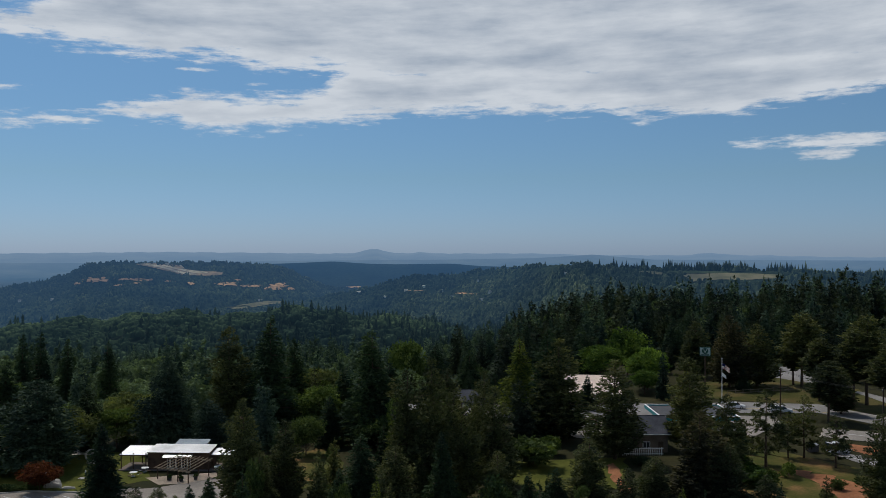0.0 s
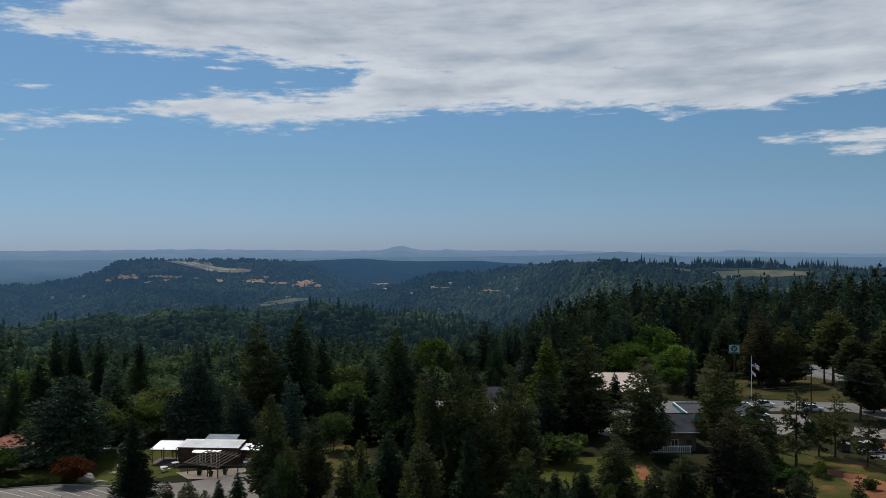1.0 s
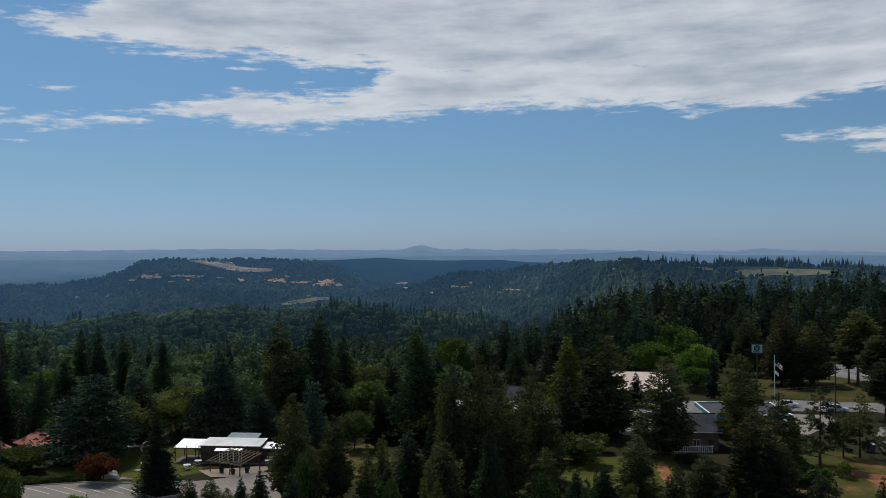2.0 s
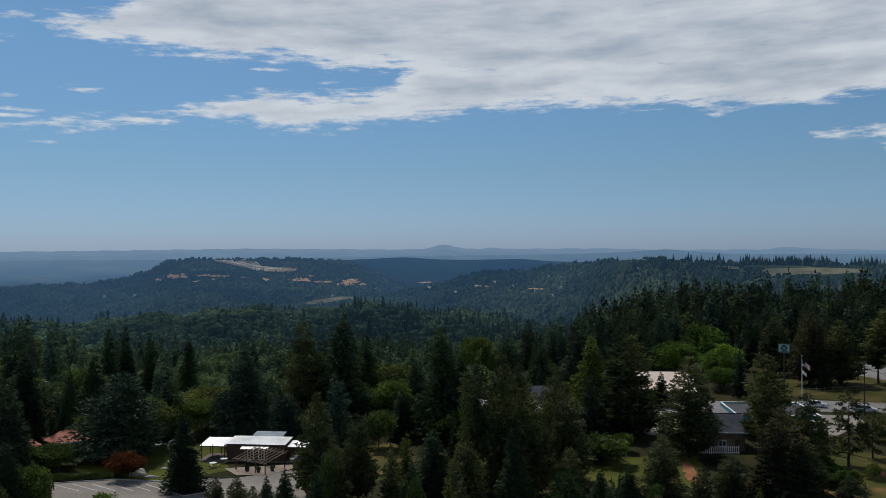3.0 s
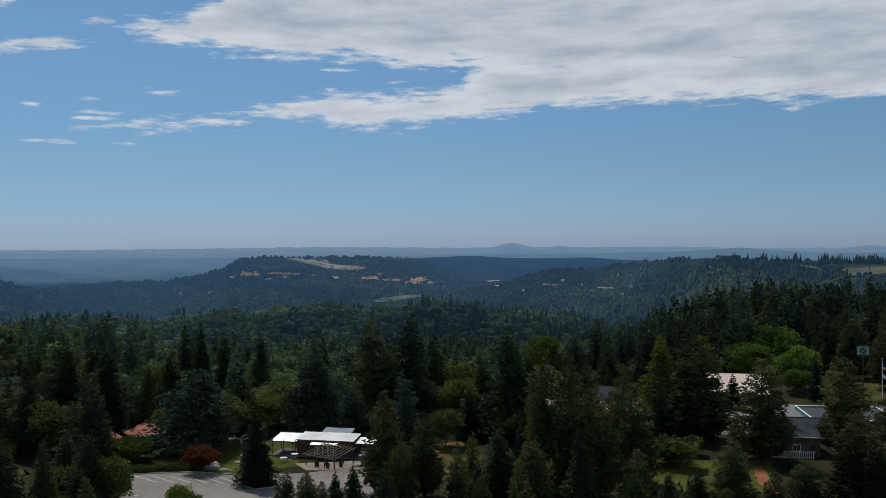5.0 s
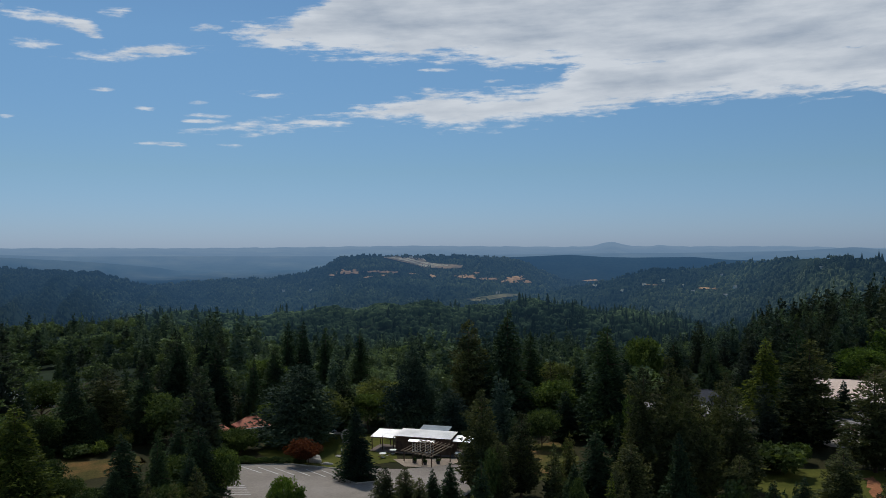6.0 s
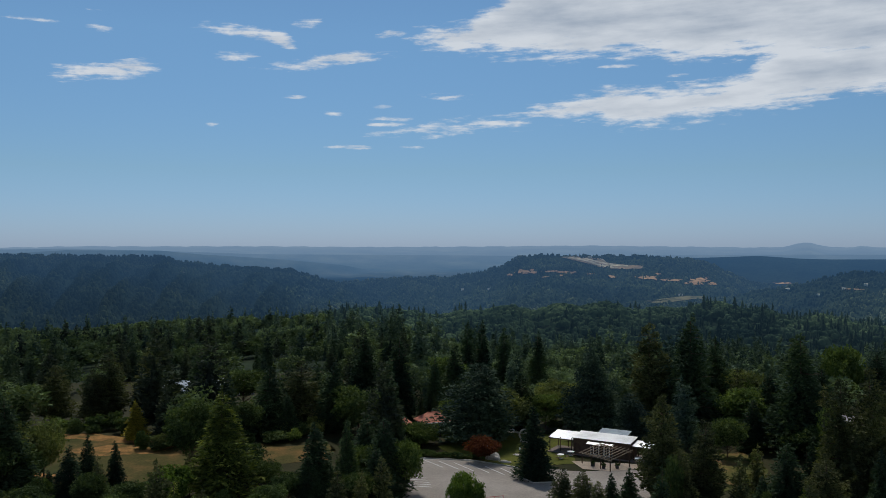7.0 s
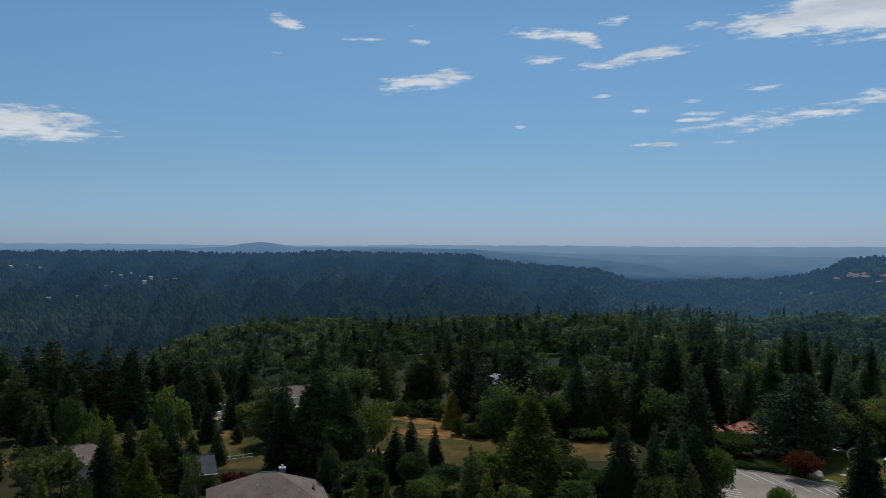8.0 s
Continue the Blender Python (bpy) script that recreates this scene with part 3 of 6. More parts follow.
def sheet(name, outline, z, mat, label, category, soft_edge=0.0, steps=6, thick=0.0):
    """A flat area of ground by polar corners, its edge slightly uneven."""
    pts = [polar(a, d) for a, d in outline]
    rnd = random.Random(name)
    ring = []
    for k, p in enumerate(pts):
        q = pts[(k + 1) % len(pts)]
        for s in range(steps):
            w = p.lerp(q, s / steps)
            ring.append((w.x + rnd.uniform(-1, 1) * soft_edge, w.y + rnd.uniform(-1, 1) * soft_edge))
    bm = bmesh.new()
    lo = [bm.verts.new((x, y, z)) for x, y in ring]
    f = bm.faces.new(lo)
    if thick:
        r = bmesh.ops.extrude_face_region(bm, geom=[f])
        bmesh.ops.translate(bm, vec=(0, 0, thick), verts=[g for g in r["geom"] if isinstance(g, bmesh.types.BMVert)])
    bmesh.ops.triangulate(bm, faces=bm.faces)
    return tagged(new(name, bm_mesh(name, bm, mat)), label, category, kind="structure")


sheet("meadow", [(36.0, 150), (36.0, 160), (44, 167), (48.5, 173), (52, 185), (56, 189), (63, 176), (76, 190), (78, 160), (66, 148), (52, 140), (44, 146)], 0.05, M["meadow"], "dry golden meadow with green patches", "meadow", 1.2, 9)
sheet("lawn", [(27.5, 149.5), (28.5, 158), (24.5, 172), (19.5, 168), (19.0, 147), (22.8, 143.5)], 0.06, M["lawn"], "mown green lawn beside the parking lot", "lawn", 0.3)
sheet("lawn_middle", [(10.0, 136), (10.0, 160), (8.0, 163), (6.8, 152), (7.4, 136)], 0.05, M["slope_grass"], "rough yellow-green grass between the trees", "lawn", 0.8)
sheet("lawn_east", [(-4.0, 139), (-4.5, 152), (-12, 158), (-12.5, 138), (-8, 132)], 0.05, M["lawn"], "rough green grass below the trees", "lawn", 0.8)
sheet("grass_slope", [(-17.0, 134), (-17.5, 172), (-22, 171), (-29, 158), (-31, 134)], 0.05, M["slope_grass"], "grassy slope going dry in summer", "grass", 0.8)
sheet("soil_east", [(-25.2, 140), (-24.3, 146), (-22.4, 158), (-24.2, 156), (-26.0, 152), (-29.0, 146), (-29.0, 136), (-26.5, 136)], 0.10, M["soil"], "bare red soil bank", "soil", 0.8)
sheet("soil_track", [(-11.2, 145), (-10.9, 151), (-11.3, 153), (-11.8, 149), (-12.0, 143), (-12.6, 134), (-12.0, 133)], 0.10, M["soil"], "bare red soil path", "soil", 0.4)
sheet("verge", [(-16.5, 226), (-17, 252), (-22, 270), (-26, 255), (-30, 220), (-30, 216), (-22, 223)], 0.06, M["verge_grass"], "green grass verge beside the highway", "grass", 0.8)
sheet("parking_lot", [(31.8, 118), (30.6, 134), (29.9, 149), (26.0, 147), (22.8, 142.4), (18.6, 142), (14.8, 145), (14.0, 128), (18, 116)], 0.10, M["asphalt"], "worn grey asphalt parking lot", "parking lot", 0.12)
sheet("plaza", [(18.6, 143.5), (19.4, 148.6), (15.0, 148.6), (14.9, 145.2), (17.0, 142.8)], 0.115, M["deck"], "tan paved plaza before the pavilion", "paving", 0.02)
sheet("road", [(4.0, 196), (3.5, 207), (-10, 212), (-16, 215), (-19, 222), (-24, 226), (-32, 205), (-36, 190), (-36, 180), (-31, 196), (-24, 214), (-16, 204), (-9, 189)], 0.08, M["road"], "two-lane asphalt highway", "road", 0.1)
sheet("side_road", [(-21, 270), (-22, 300), (-24.2, 298), (-24.0, 268), (-27.5, 236), (-30, 222), (-31, 226), (-26.5, 250), (-23, 262)], 0.08, M["road"], "asphalt side road through the trees", "road", 0.1)
sheet("forecourt", [(-8.0, 176), (-8.3, 188), (-12.0, 190), (-11.5, 172), (-9, 172)], 0.09, M["asphalt"], "grey asphalt yard behind the houses", "yard", 0.1)
sheet("filling_yard", [(-13.6, 180), (-14.5, 200), (-21.5, 206), (-21.8, 196), (-19.6, 178), (-17, 176)], 0.12, M["asphalt"], "grey asphalt forecourt", "yard", 0.1)
sheet("apron", [(-24.0, 187), (-24.2, 197), (-28.5, 196), (-31.5, 184), (-31.0, 178), (-27.5, 186)], 0.11, M["asphalt"], "worn tan-grey asphalt apron beside the highway", "yard", 0.1)
sheet("junction_road", [(-24.6, 172), (-24.4, 176), (-27, 171), (-31, 162), (-35, 150), (-34.5, 144), (-30, 156), (-26.6, 166)], 0.11, M["road"], "pale grey junction road", "road", 0.1)
sheet("soil_bank", [(-25.8, 176.5), (-25.6, 183), (-28.5, 181), (-31, 173), (-30.5, 167), (-28, 173)], 0.08, M["soil"], "bare red soil bank at the junction", "soil", 0.4)


def draped(name, az0, az1, r0, r1, mat, label, category, n=12):
    """Open ground lying on the falling slope, its edge uneven."""
    rnd = np.random.RandomState(n)
    u, v = np.meshgrid(np.linspace(-1, 1, n), np.linspace(-1, 1, n), indexing="ij")
    k = np.sqrt(1 - 0.5 * v * v), np.sqrt(1 - 0.5 * u * u)        # a rounded square
    az = (az0 + az1) / 2 + (az1 - az0) / 2 * u * k[0] + rnd.uniform(-0.12, 0.12, u.shape)
    r = (r0 + r1) / 2 + (r1 - r0) / 2 * v * k[1] + rnd.uniform(-0.8, 0.8, u.shape)
    V = [polar(a, d, float(height(a, d)) + 0.12) for a, d in zip(az.ravel(), r.ravel())]
    F = [(a * n + b, a * n + b + 1, a * n + b + n + 1, a * n + b + n) for a in range(n - 1) for b in range(n - 1)]
    tagged(new(name, mesh_from(name, V, F, (mat,), None, True)), label, category, kind="structure")


draped("gravel_yard", 58.0, 65.3, 190, 232, M["deck"], "pale dusty yard among the trees beyond the meadow", "yard")
draped("camp_yard", 43.4, 47.2, 207, 242, M["deck"], "pale dusty yard with campers among the trees", "yard", 11)
sheet("dry_strip", [(44, 163), (48.5, 170), (52, 180), (56.5, 186), (56.5, 188), (51, 184), (47.5, 172.5), (43.5, 166)], 0.09, M["straw"], "strip of bleached dry grass along the meadow", "grass", 0.3, 5)
sheet("dry_patch", [(46, 166), (49, 172), (53, 170), (51, 164), (47, 162)], 0.09, M["straw"], "bleached dry grass patch on the meadow", "grass", 0.7, 5)
sheet("dry_patch_lower", [(52, 152), (56, 158), (58, 156), (55, 148)], 0.09, M["straw"], "bleached dry grass patch on the meadow", "grass", 0.7, 5)


# ---- trees ----
def wood_mesh(name, rnd, h, base, limbs, lean=0.0, thick=0.012, limb_len=0.25, up=0.1):
    """Tapered trunk with limbs."""
    V, F = [], []

    def cone(p, q, r0, r1, sides):
        p, q = np.array(p), np.array(q)
        d = (q - p) / np.linalg.norm(q - p)
        u = np.cross(d, [0.31, 0.95, 0.05])
        u /= np.linalg.norm(u)
        w = np.cross(d, u)
        o = len(V)
        for c, r in ((p, r0), (q, r1)):
            for k in range(sides):
                t = 2 * math.pi * k / sides
                V.append(c + r * (math.cos(t) * u + math.sin(t) * w))
        for k in range(sides):
            F.append((o + k, o + (k + 1) % sides, o + sides + (k + 1) % sides, o + sides + k))

    x = y = 0.0
    z, r = -0.4, h * thick * 1.25
    for s in range(7):
        z2, r2 = h * (s + 1) / 7 * 0.99, max(h * thick * (1 - (s + 1) / 7) ** 0.85, 0.03)
        x2, y2 = x + rnd.uniform(-1, 1) * h * 0.004 + lean * h / 7, y + rnd.uniform(-1, 1) * h * 0.004
        cone((x, y, z), (x2, y2, z2), r, r2, 8)
        x, y, z, r = x2, y2, z2, r2
    for _ in range(limbs):
        t = rnd.uniform(base, 0.93)
        a, ln = rnd.uniform(0, 6.283), h * limb_len * (1 - t) * rnd.uniform(0.6, 1.1) + 0.4
        zz = t * h
        cone((0, 0, zz), (math.cos(a) * ln, math.sin(a) * ln, zz + ln * up), h * thick * (1 - t) * 0.45 + 0.015, 0.012, 4)
    return mesh_from(name, V, F, (M["bark"],), None, True)


def sprigs(P, D, size, width, rnd, up=0.25, needle=False):
    """One small pointed two-triangle blade at each point P along direction D."""
    n = len(P)
    side = np.cross(D, rnd.normal(size=(n, 3)))
    side /= np.linalg.norm(side, axis=1)[:, None] + 1e-9
    ln = size * rnd.uniform(0.6, 1.4, (n, 1))
    wd = ln * width * rnd.uniform(0.7, 1.3, (n, 1))
    tip = P + D * ln + np.array([0, 0, 1.0]) * ln * up * rnd.normal(size=(n, 1)) * 0.6
    if needle:
        v = np.stack([P + side * wd * 0.5, tip, P - side * wd * 0.5], 1).reshape(-1, 3)
        return v, np.arange(3 * n).reshape(-1, 3)
    midp = P + D * ln * 0.45
    fold = np.cross(D, side) * wd * 0.25
    v = np.stack([P, midp + side * wd * 0.5 + fold, tip, midp - side * wd * 0.5 + fold], 1).reshape(-1, 3)
    o = np.arange(n)[:, None] * 4
    f = np.concatenate([o + [[0, 1, 2]], o + [[0, 2, 3]]], 1).reshape(-1, 3)
    return v, f


def leafy_crown(seed, h, rad, base, clumps, per, size, single=False):
    """A broadleaf crown: uneven clumps of leaves on the outer shell, with gaps between."""
    rnd = np.random.RandomState(seed)
    P, D = [], []
    mid, hh = h * (1 + base) / 2, h * (1 - base) / 2
    for _ in range(clumps):
        u = rnd.normal(size=3)
        u /= np.linalg.norm(u)
        u[2] = u[2] * 0.9 + 0.12
        c = u * np.array([rad, rad, hh]) * rnd.uniform(0.45, 0.86)
        cr = rnd.uniform(0.20, 0.38) * rad
        q = rnd.normal(size=(per, 3))
        q /= np.linalg.norm(q, axis=1)[:, None]
        p = c + q * cr * rnd.uniform(0.55, 1.08, (per, 1)) * np.array([1.1, 1.1, 0.75])
        p[:, 2] += mid
        P.append(p)
        d = q + rnd.normal(size=(per, 3)) * 0.8
        D.append(d / np.linalg.norm(d, axis=1)[:, None])
    return sprigs(np.concatenate(P), np.concatenate(D), size, 0.75 if not single else 0.95, rnd, needle=single)


class Gather:
    """Collects pieces of geometry into one list of points and triangles."""

    def __init__(self):
        self.v, self.f, self.n = [], [], 0

    def add(self, v, f):
        self.v.append(np.asarray(v, float))
        self.f.append(np.asarray(f, int) + self.n)
        self.n += len(v)

    def done(self):
        return np.concatenate(self.v), np.concatenate(self.f)


def skirt_crown(seed, h, rad, base, tiers, points, shape=0.85, ragged=0.3):
    """A conifer for the middle distance: overlapping ragged skirts of boughs."""
    rnd = np.random.RandomState(seed)
    g = Gather()
    for k in range(tiers):
        u = k / tiers
        z = (base + (1 - base) * u) * h
        r = rad * ((1 - u) ** shape) * min(1.0, 0.65 + u * 3) * rnd.uniform(0.85, 1.12)
        top = z + (1 - base) * h / tiers * rnd.uniform(1.5, 2.1)
        n = max(5, int(points * (0.5 + 0.5 * (1 - u))))
        ph = rnd.uniform(0, 6.283)
        v = [(0.0, 0.0, min(top, h))]
        for i in range(2 * n):
            a = ph + math.pi * i / n + rnd.normal() * 0.08
            rr = r * (rnd.uniform(0.85, 1.0 + ragged) if i % 2 == 0 else rnd.uniform(0.45, 0.70))
            v.append((math.cos(a) * rr, math.sin(a) * rr, z + (rnd.normal() * 0.12 - (0.12 if i % 2 == 0 else -0.25)) * r * 0.8))
        # every bough its own piece, so that each takes its own shade
        for i in range(0, 2 * n, 2):
            p, q, w = v[1 + i], v[1 + (i + 1) % (2 * n)], v[1 + (i - 1) % (2 * n)]
            g.add([v[0], w, p, q], [(0, 1, 2), (0, 2, 3)])
    g.add([(0.02 * rad, 0, 0.93 * h), (-0.03 * rad, 0.05 * rad, 0.9 * h), (0, 0, h), (0.0, -0.06 * rad, 0.9 * h)], [(0, 1, 2), (3, 0, 2), (1, 3, 2)])
    return g.done()


def shell_crown(seed, h, rad, base, shape, tiers, boughs, blades, size, rise=0.12, droop=0.35, spread=0.16, inner=0.5, core=0.58, up=-0.1, loose=0.2):
    """A conifer: tiers of boughs round a dense dark heart, each bough carrying many short sprays toward its end."""
    rnd = np.random.RandomState(seed)
    g = Gather()
    u = 1 - ((np.arange(boughs) + rnd.uniform(0, 1, boughs)) / boughs) ** (1 / (1 + shape))
    k = np.clip((u * tiers).astype(int), 0, tiers - 1)
    u = np.clip((k + 0.5 + rnd.normal(size=boughs) * loose) / tiers, 0.0, 0.985)
    a = rnd.uniform(0, 6.283, boughs)
    lobe, side = rnd.uniform(0.8, 1.12, tiers), rnd.uniform(0, 6.283)
    wave = 1 + 0.13 * np.cos(a - side) + 0.10 * np.sin(2 * a + 3 * u * tiers / 4 + side)
    ln = rad * ((1 - u) ** shape * np.minimum(1.0, 0.55 + 3.5 * u) * lobe[k] * rnd.uniform(0.74, 1.12, boughs) * wave + 0.03)
    lift, sag = rise + rnd.normal(size=boughs) * 0.07, droop * rnd.uniform(0.7, 1.3, boughs)
    o = np.stack([np.cos(a), np.sin(a), np.zeros(boughs)], -1)
    q = np.stack([-np.sin(a), np.cos(a), np.zeros(boughs)], -1)
    rep_ = lambda v: np.repeat(v, blades, axis=0)
    n = boughs * blades
    t = inner + (1 - inner) * rnd.uniform(0, 1, n) ** 0.7
    L_, O, Q = rep_(ln), rep_(o), rep_(q)
    p = O * (t * L_)[:, None] + Q * (rnd.normal(size=n) * (spread * L_ * (1.25 - t) + 0.012 * h))[:, None]
    p[:, 2] = rep_((base + (1 - base) * u) * h) + L_ * (rep_(lift) * t - rep_(sag) * t * t) + rnd.normal(size=n) * 0.010 * h
    d = O + Q * (rnd.normal(size=n) * 0.7)[:, None]
    d[:, 2] += rnd.normal(size=n) * 0.35 + up
    d /= np.linalg.norm(d, axis=1)[:, None]
    fine = (0.55 + 0.45 * rep_((1 - u) ** 0.6))[:, None]
    g.add(*sprigs(p, d, size * fine, 0.58, rnd, needle=True))
    m = 8
    tip = np.stack([np.zeros(m), np.zeros(m), np.linspace(0.93, 0.99, m) * h], -1)
    g.add(*sprigs(tip, rnd.normal(size=(m, 3)) * 0.25 + np.array([0, 0, 1.0]), size * 0.8, 0.4, rnd, needle=True))
    # inner sprays, and a low heart of boughs that the shell hides
    m = max(2, blades // 3)
    n = boughs * m
    O, Q, L_ = np.repeat(o, m, axis=0), np.repeat(q, m, axis=0), np.repeat(ln, m)
    t = rnd.uniform(0.02, max(core, inner) * 1.05, n)
    p = O * (t * L_)[:, None] + Q * (rnd.normal(size=n) * 0.2 * L_)[:, None]
    p[:, 2] = np.repeat((base + (1 - base) * u) * h, m) + rnd.normal(size=n) * 0.02 * h
    d = O + rnd.normal(size=(n, 3)) * 0.55
    d /= np.linalg.norm(d, axis=1)[:, None]
    g.add(*sprigs(p, d, size * 1.5 * np.repeat((0.4 + 0.6 * (1 - u) ** 0.8), m)[:, None], 0.7, rnd, needle=True))
    g.add(*skirt_crown(seed + 5, h * 0.74, rad * core * 0.62, base + 0.03, tiers, 9, shape, 0.9))
    return g.done()


def pine_crown(seed, h, rad, base, whorls, per, shape=0.6, gap=0.12, tufts=3, needles=8, size=0.42, blade=0.5):
    """Upswept branches ending in round tufts of needles, with gaps between."""
    rnd = np.random.RandomState(seed)
    P, D = [], []
    for k in range(whorls):
        u = (k + rnd.uniform(0, 0.9)) / whorls
        t = base + (1 - base) * u
        prof = (1 - u) ** shape * min(1.0, 0.6 + u * 3)
        lobe = rnd.uniform(0.65, 1.15)
        for b in range(max(3, int(per * (0.5 + 0.5 * prof)))):
            if rnd.rand() < gap:
                continue
            a = rnd.uniform(0, 6.283)
            ln = rad * (prof * lobe * rnd.uniform(0.55, 1.12) + 0.05)
            rise = rnd.normal() * 0.12 + 0.12 + 0.35 * u
            for _ in range(tufts):
                s = rnd.uniform(0.25, 1.0) ** 0.75
                c = np.array([math.cos(a) * s * ln, math.sin(a) * s * ln, t * h + rise * s * ln]) + rnd.normal(size=3) * np.array([0.13, 0.13, 0.10]) * (0.4 + ln * 0.4)
                q = rnd.normal(size=(needles, 3)) + np.array([math.cos(a) * 0.6, math.sin(a) * 0.6, 0.55])
                q /= np.linalg.norm(q, axis=1)[:, None]
                P.append(np.tile(c, (needles, 1)) + q * 0.05)
                D.append(q)
    n = 8
    P.append(np.stack([np.zeros(n), np.zeros(n), np.linspace(0.90, 0.99, n) * h], -1))
    d = rnd.normal(size=(n, 3)) * 0.4 + np.array([0, 0, 1.0])
    D.append(d / np.linalg.norm(d, axis=1)[:, None])
    P = np.concatenate(P)
    fine = np.clip(0.38 + 1.3 * (1 - P[:, 2:] / h), 0.38, 1.0)      # shorter needles toward the tip
    return sprigs(P, np.concatenate(D), size * fine, blade, rnd, needle=True)


def crown_of(kind, seed, lod=0):
    """Points and faces of a crown 10 m high; lod 0 near, 1 middle, 2 further, 3 far."""
    k = kind.split("_")[0]
    if lod:
        n, b, z = ((150, 9, 0.48), (74, 7, 0.74), (0, 0, 0))[lod - 1]
        if lod < 3 and k == "fir":
            return shell_crown(seed, 10, 2.4, 0.03, 0.82, 13, n, b, z, 0.10, 0.32, 0.2, 0.35, 0.5)
        if lod < 3 and k == "pine":
            return shell_crown(seed, 10, 2.4, 0.10, 0.62, 10, n, b, z, 0.22, 0.06, 0.16, 0.45, 0.45, 0.15)
        if k == "fir":
            return skirt_crown(seed, 10, 2.4, 0.03, 7, 5, 0.7, 0.45)
        return leafy_crown(seed, 10, 4.2, 0.05, *((36, 50, 0.48), (22, 26, 0.85), (9, 6, 2.2))[lod - 1], True)
    if kind == "pine_open":
        return pine_crown(seed, 10, 2.5, 0.18, 22, 8, 0.6, 0.2, 4, 12, 0.36, 0.34)
    if kind == "pine_tall":
        return shell_crown(seed, 10, 2.0, 0.38, 0.5, 9, 240, 16, 0.33, 0.25, 0.1, 0.14, 0.4, 0.4, 0.2, 0.3)
    if k == "fir":
        return shell_crown(seed, 10, 2.5, 0.04, 0.82, 19, 380, 16, 0.30, 0.12, 0.35, 0.20, 0.28, 0.42)
    if k == "pine":
        return shell_crown(seed, 10, 2.4, 0.08, 0.6, 12, 350, 17, 0.28, 0.22, 0.05, 0.12, 0.5, 0.36, 0.2, 0.34)
    if k == "cedar":
        return shell_crown(seed, 10, 4.6, 0.04, 0.55, 12, 620, 18, 0.36, 0.06, 0.10, 0.16, 0.2, 0.5, -0.05, 0.16)
    if k == "cypress":
        return shell_crown(seed, 10, 1.6, 0.02, 0.42, 16, 260, 12, 0.30, 0.6, 0.0, 0.16, 0.4, 0.6, 0.7, 0.4)
    return leafy_crown(seed, 10, 4.2, 0.14, 60, 100, 0.37, True)


NAMES = {"fir": ("fir_tree", "dark green fir tree with drooping sprays"), "fir_yellow": ("fir_tree", "fir tree with yellow-green new growth"),
         "fir_gold": ("golden_conifer", "small golden-yellow conifer on the meadow"), "pine": ("pine_tree", "grey-green pine tree with tufted needles"),
         "pine_brown": ("pine_tree", "dull olive pine tree with brownish needles"), "pine_open": ("pine_tree", "young open-crowned pine on the grassy slope"),
         "pine_tall": ("pine_tree", "tall pine with a bare lower trunk"), "cedar": ("cedar_tree", "broad blue-green cedar with layered branches"),
         "cypress": ("cypress_tree", "narrow dark columnar cypress tree"), "oak": ("oak_tree", "rounded green oak tree"), "oak_dark": ("oak_tree", "dark rounded evergreen oak"),
         "oak_light": ("oak_tree", "pale olive-green broadleaf tree"), "oak_bright": ("broadleaf_tree", "fresh bright green broadleaf tree"),
         "oak_lime": ("broadleaf_tree", "sunlit lime-green broadleaf tree"), "maple": ("maple_tree", "rust-red leaved maple beside the parking lot")}
PROTO_R = {"fir": 2.5, "pine": 2.4, "pine_open": 2.5, "pine_tall": 2.0, "cedar": 4.6, "cypress": 1.6, "oak": 4.2, "maple": 4.2}
protos = {}


def tree_proto(kind, v, lod=0):
    """One tree 10 m high, from which the others of its kind are copied."""
    key = (kind, v, lod)
    if key not in protos:
        rnd = random.Random(f"{kind}{v}")
        name, label = NAMES[kind]
        k = kind.split("_")[0]
        verts, faces = crown_of(kind, sum(map(ord, kind)) * 7 + v, lod)
        crown_me = mesh_from("crown", verts, faces, (M[kind if kind in M else k],))
        bare = {"pine_open": 0.12, "pine_tall": 0.3}.get(kind, 0.1)
        wood = wood_mesh("trunk", rnd, 9.6 if k != "oak" and k != "maple" else 7.0, bare, (26 if not lod else 12) if kind != "cypress" else 4, 0.0, 0.013 if k != "oak" else 0.022, 0.24, 0.05 if k != "oak" else 0.9)
        protos[key] = (name, label, wood, crown_me)
    return protos[key]


def plant(kind, x, y, h, w, v, turn, lod_from=270):
    lod = 1 if math.hypot(x, y) > lod_from and kind.split("_")[0] in ("fir", "pine", "oak") and kind != "pine_tall" else 0
    name, label, wood, crown_me = tree_proto(kind, v, lod)
    r0 = PROTO_R.get(kind, PROTO_R.get(kind.split("_")[0]))
    t = new(name)
    t.empty_display_size = 0.5
    t.matrix_world = Matrix.Translation((x, y, ground_z(x, y))) @ pose(0, 0, 0, 0, 0, turn) @ Matrix.Diagonal((w / 2 / r0, w / 2 / r0, h / 10, 1))
    for nm, me in (("trunk", wood), ("crown", crown_me)):
        new(nm, me).parent = t
    return tagged(t, label, "tree", "trees of the ridge")


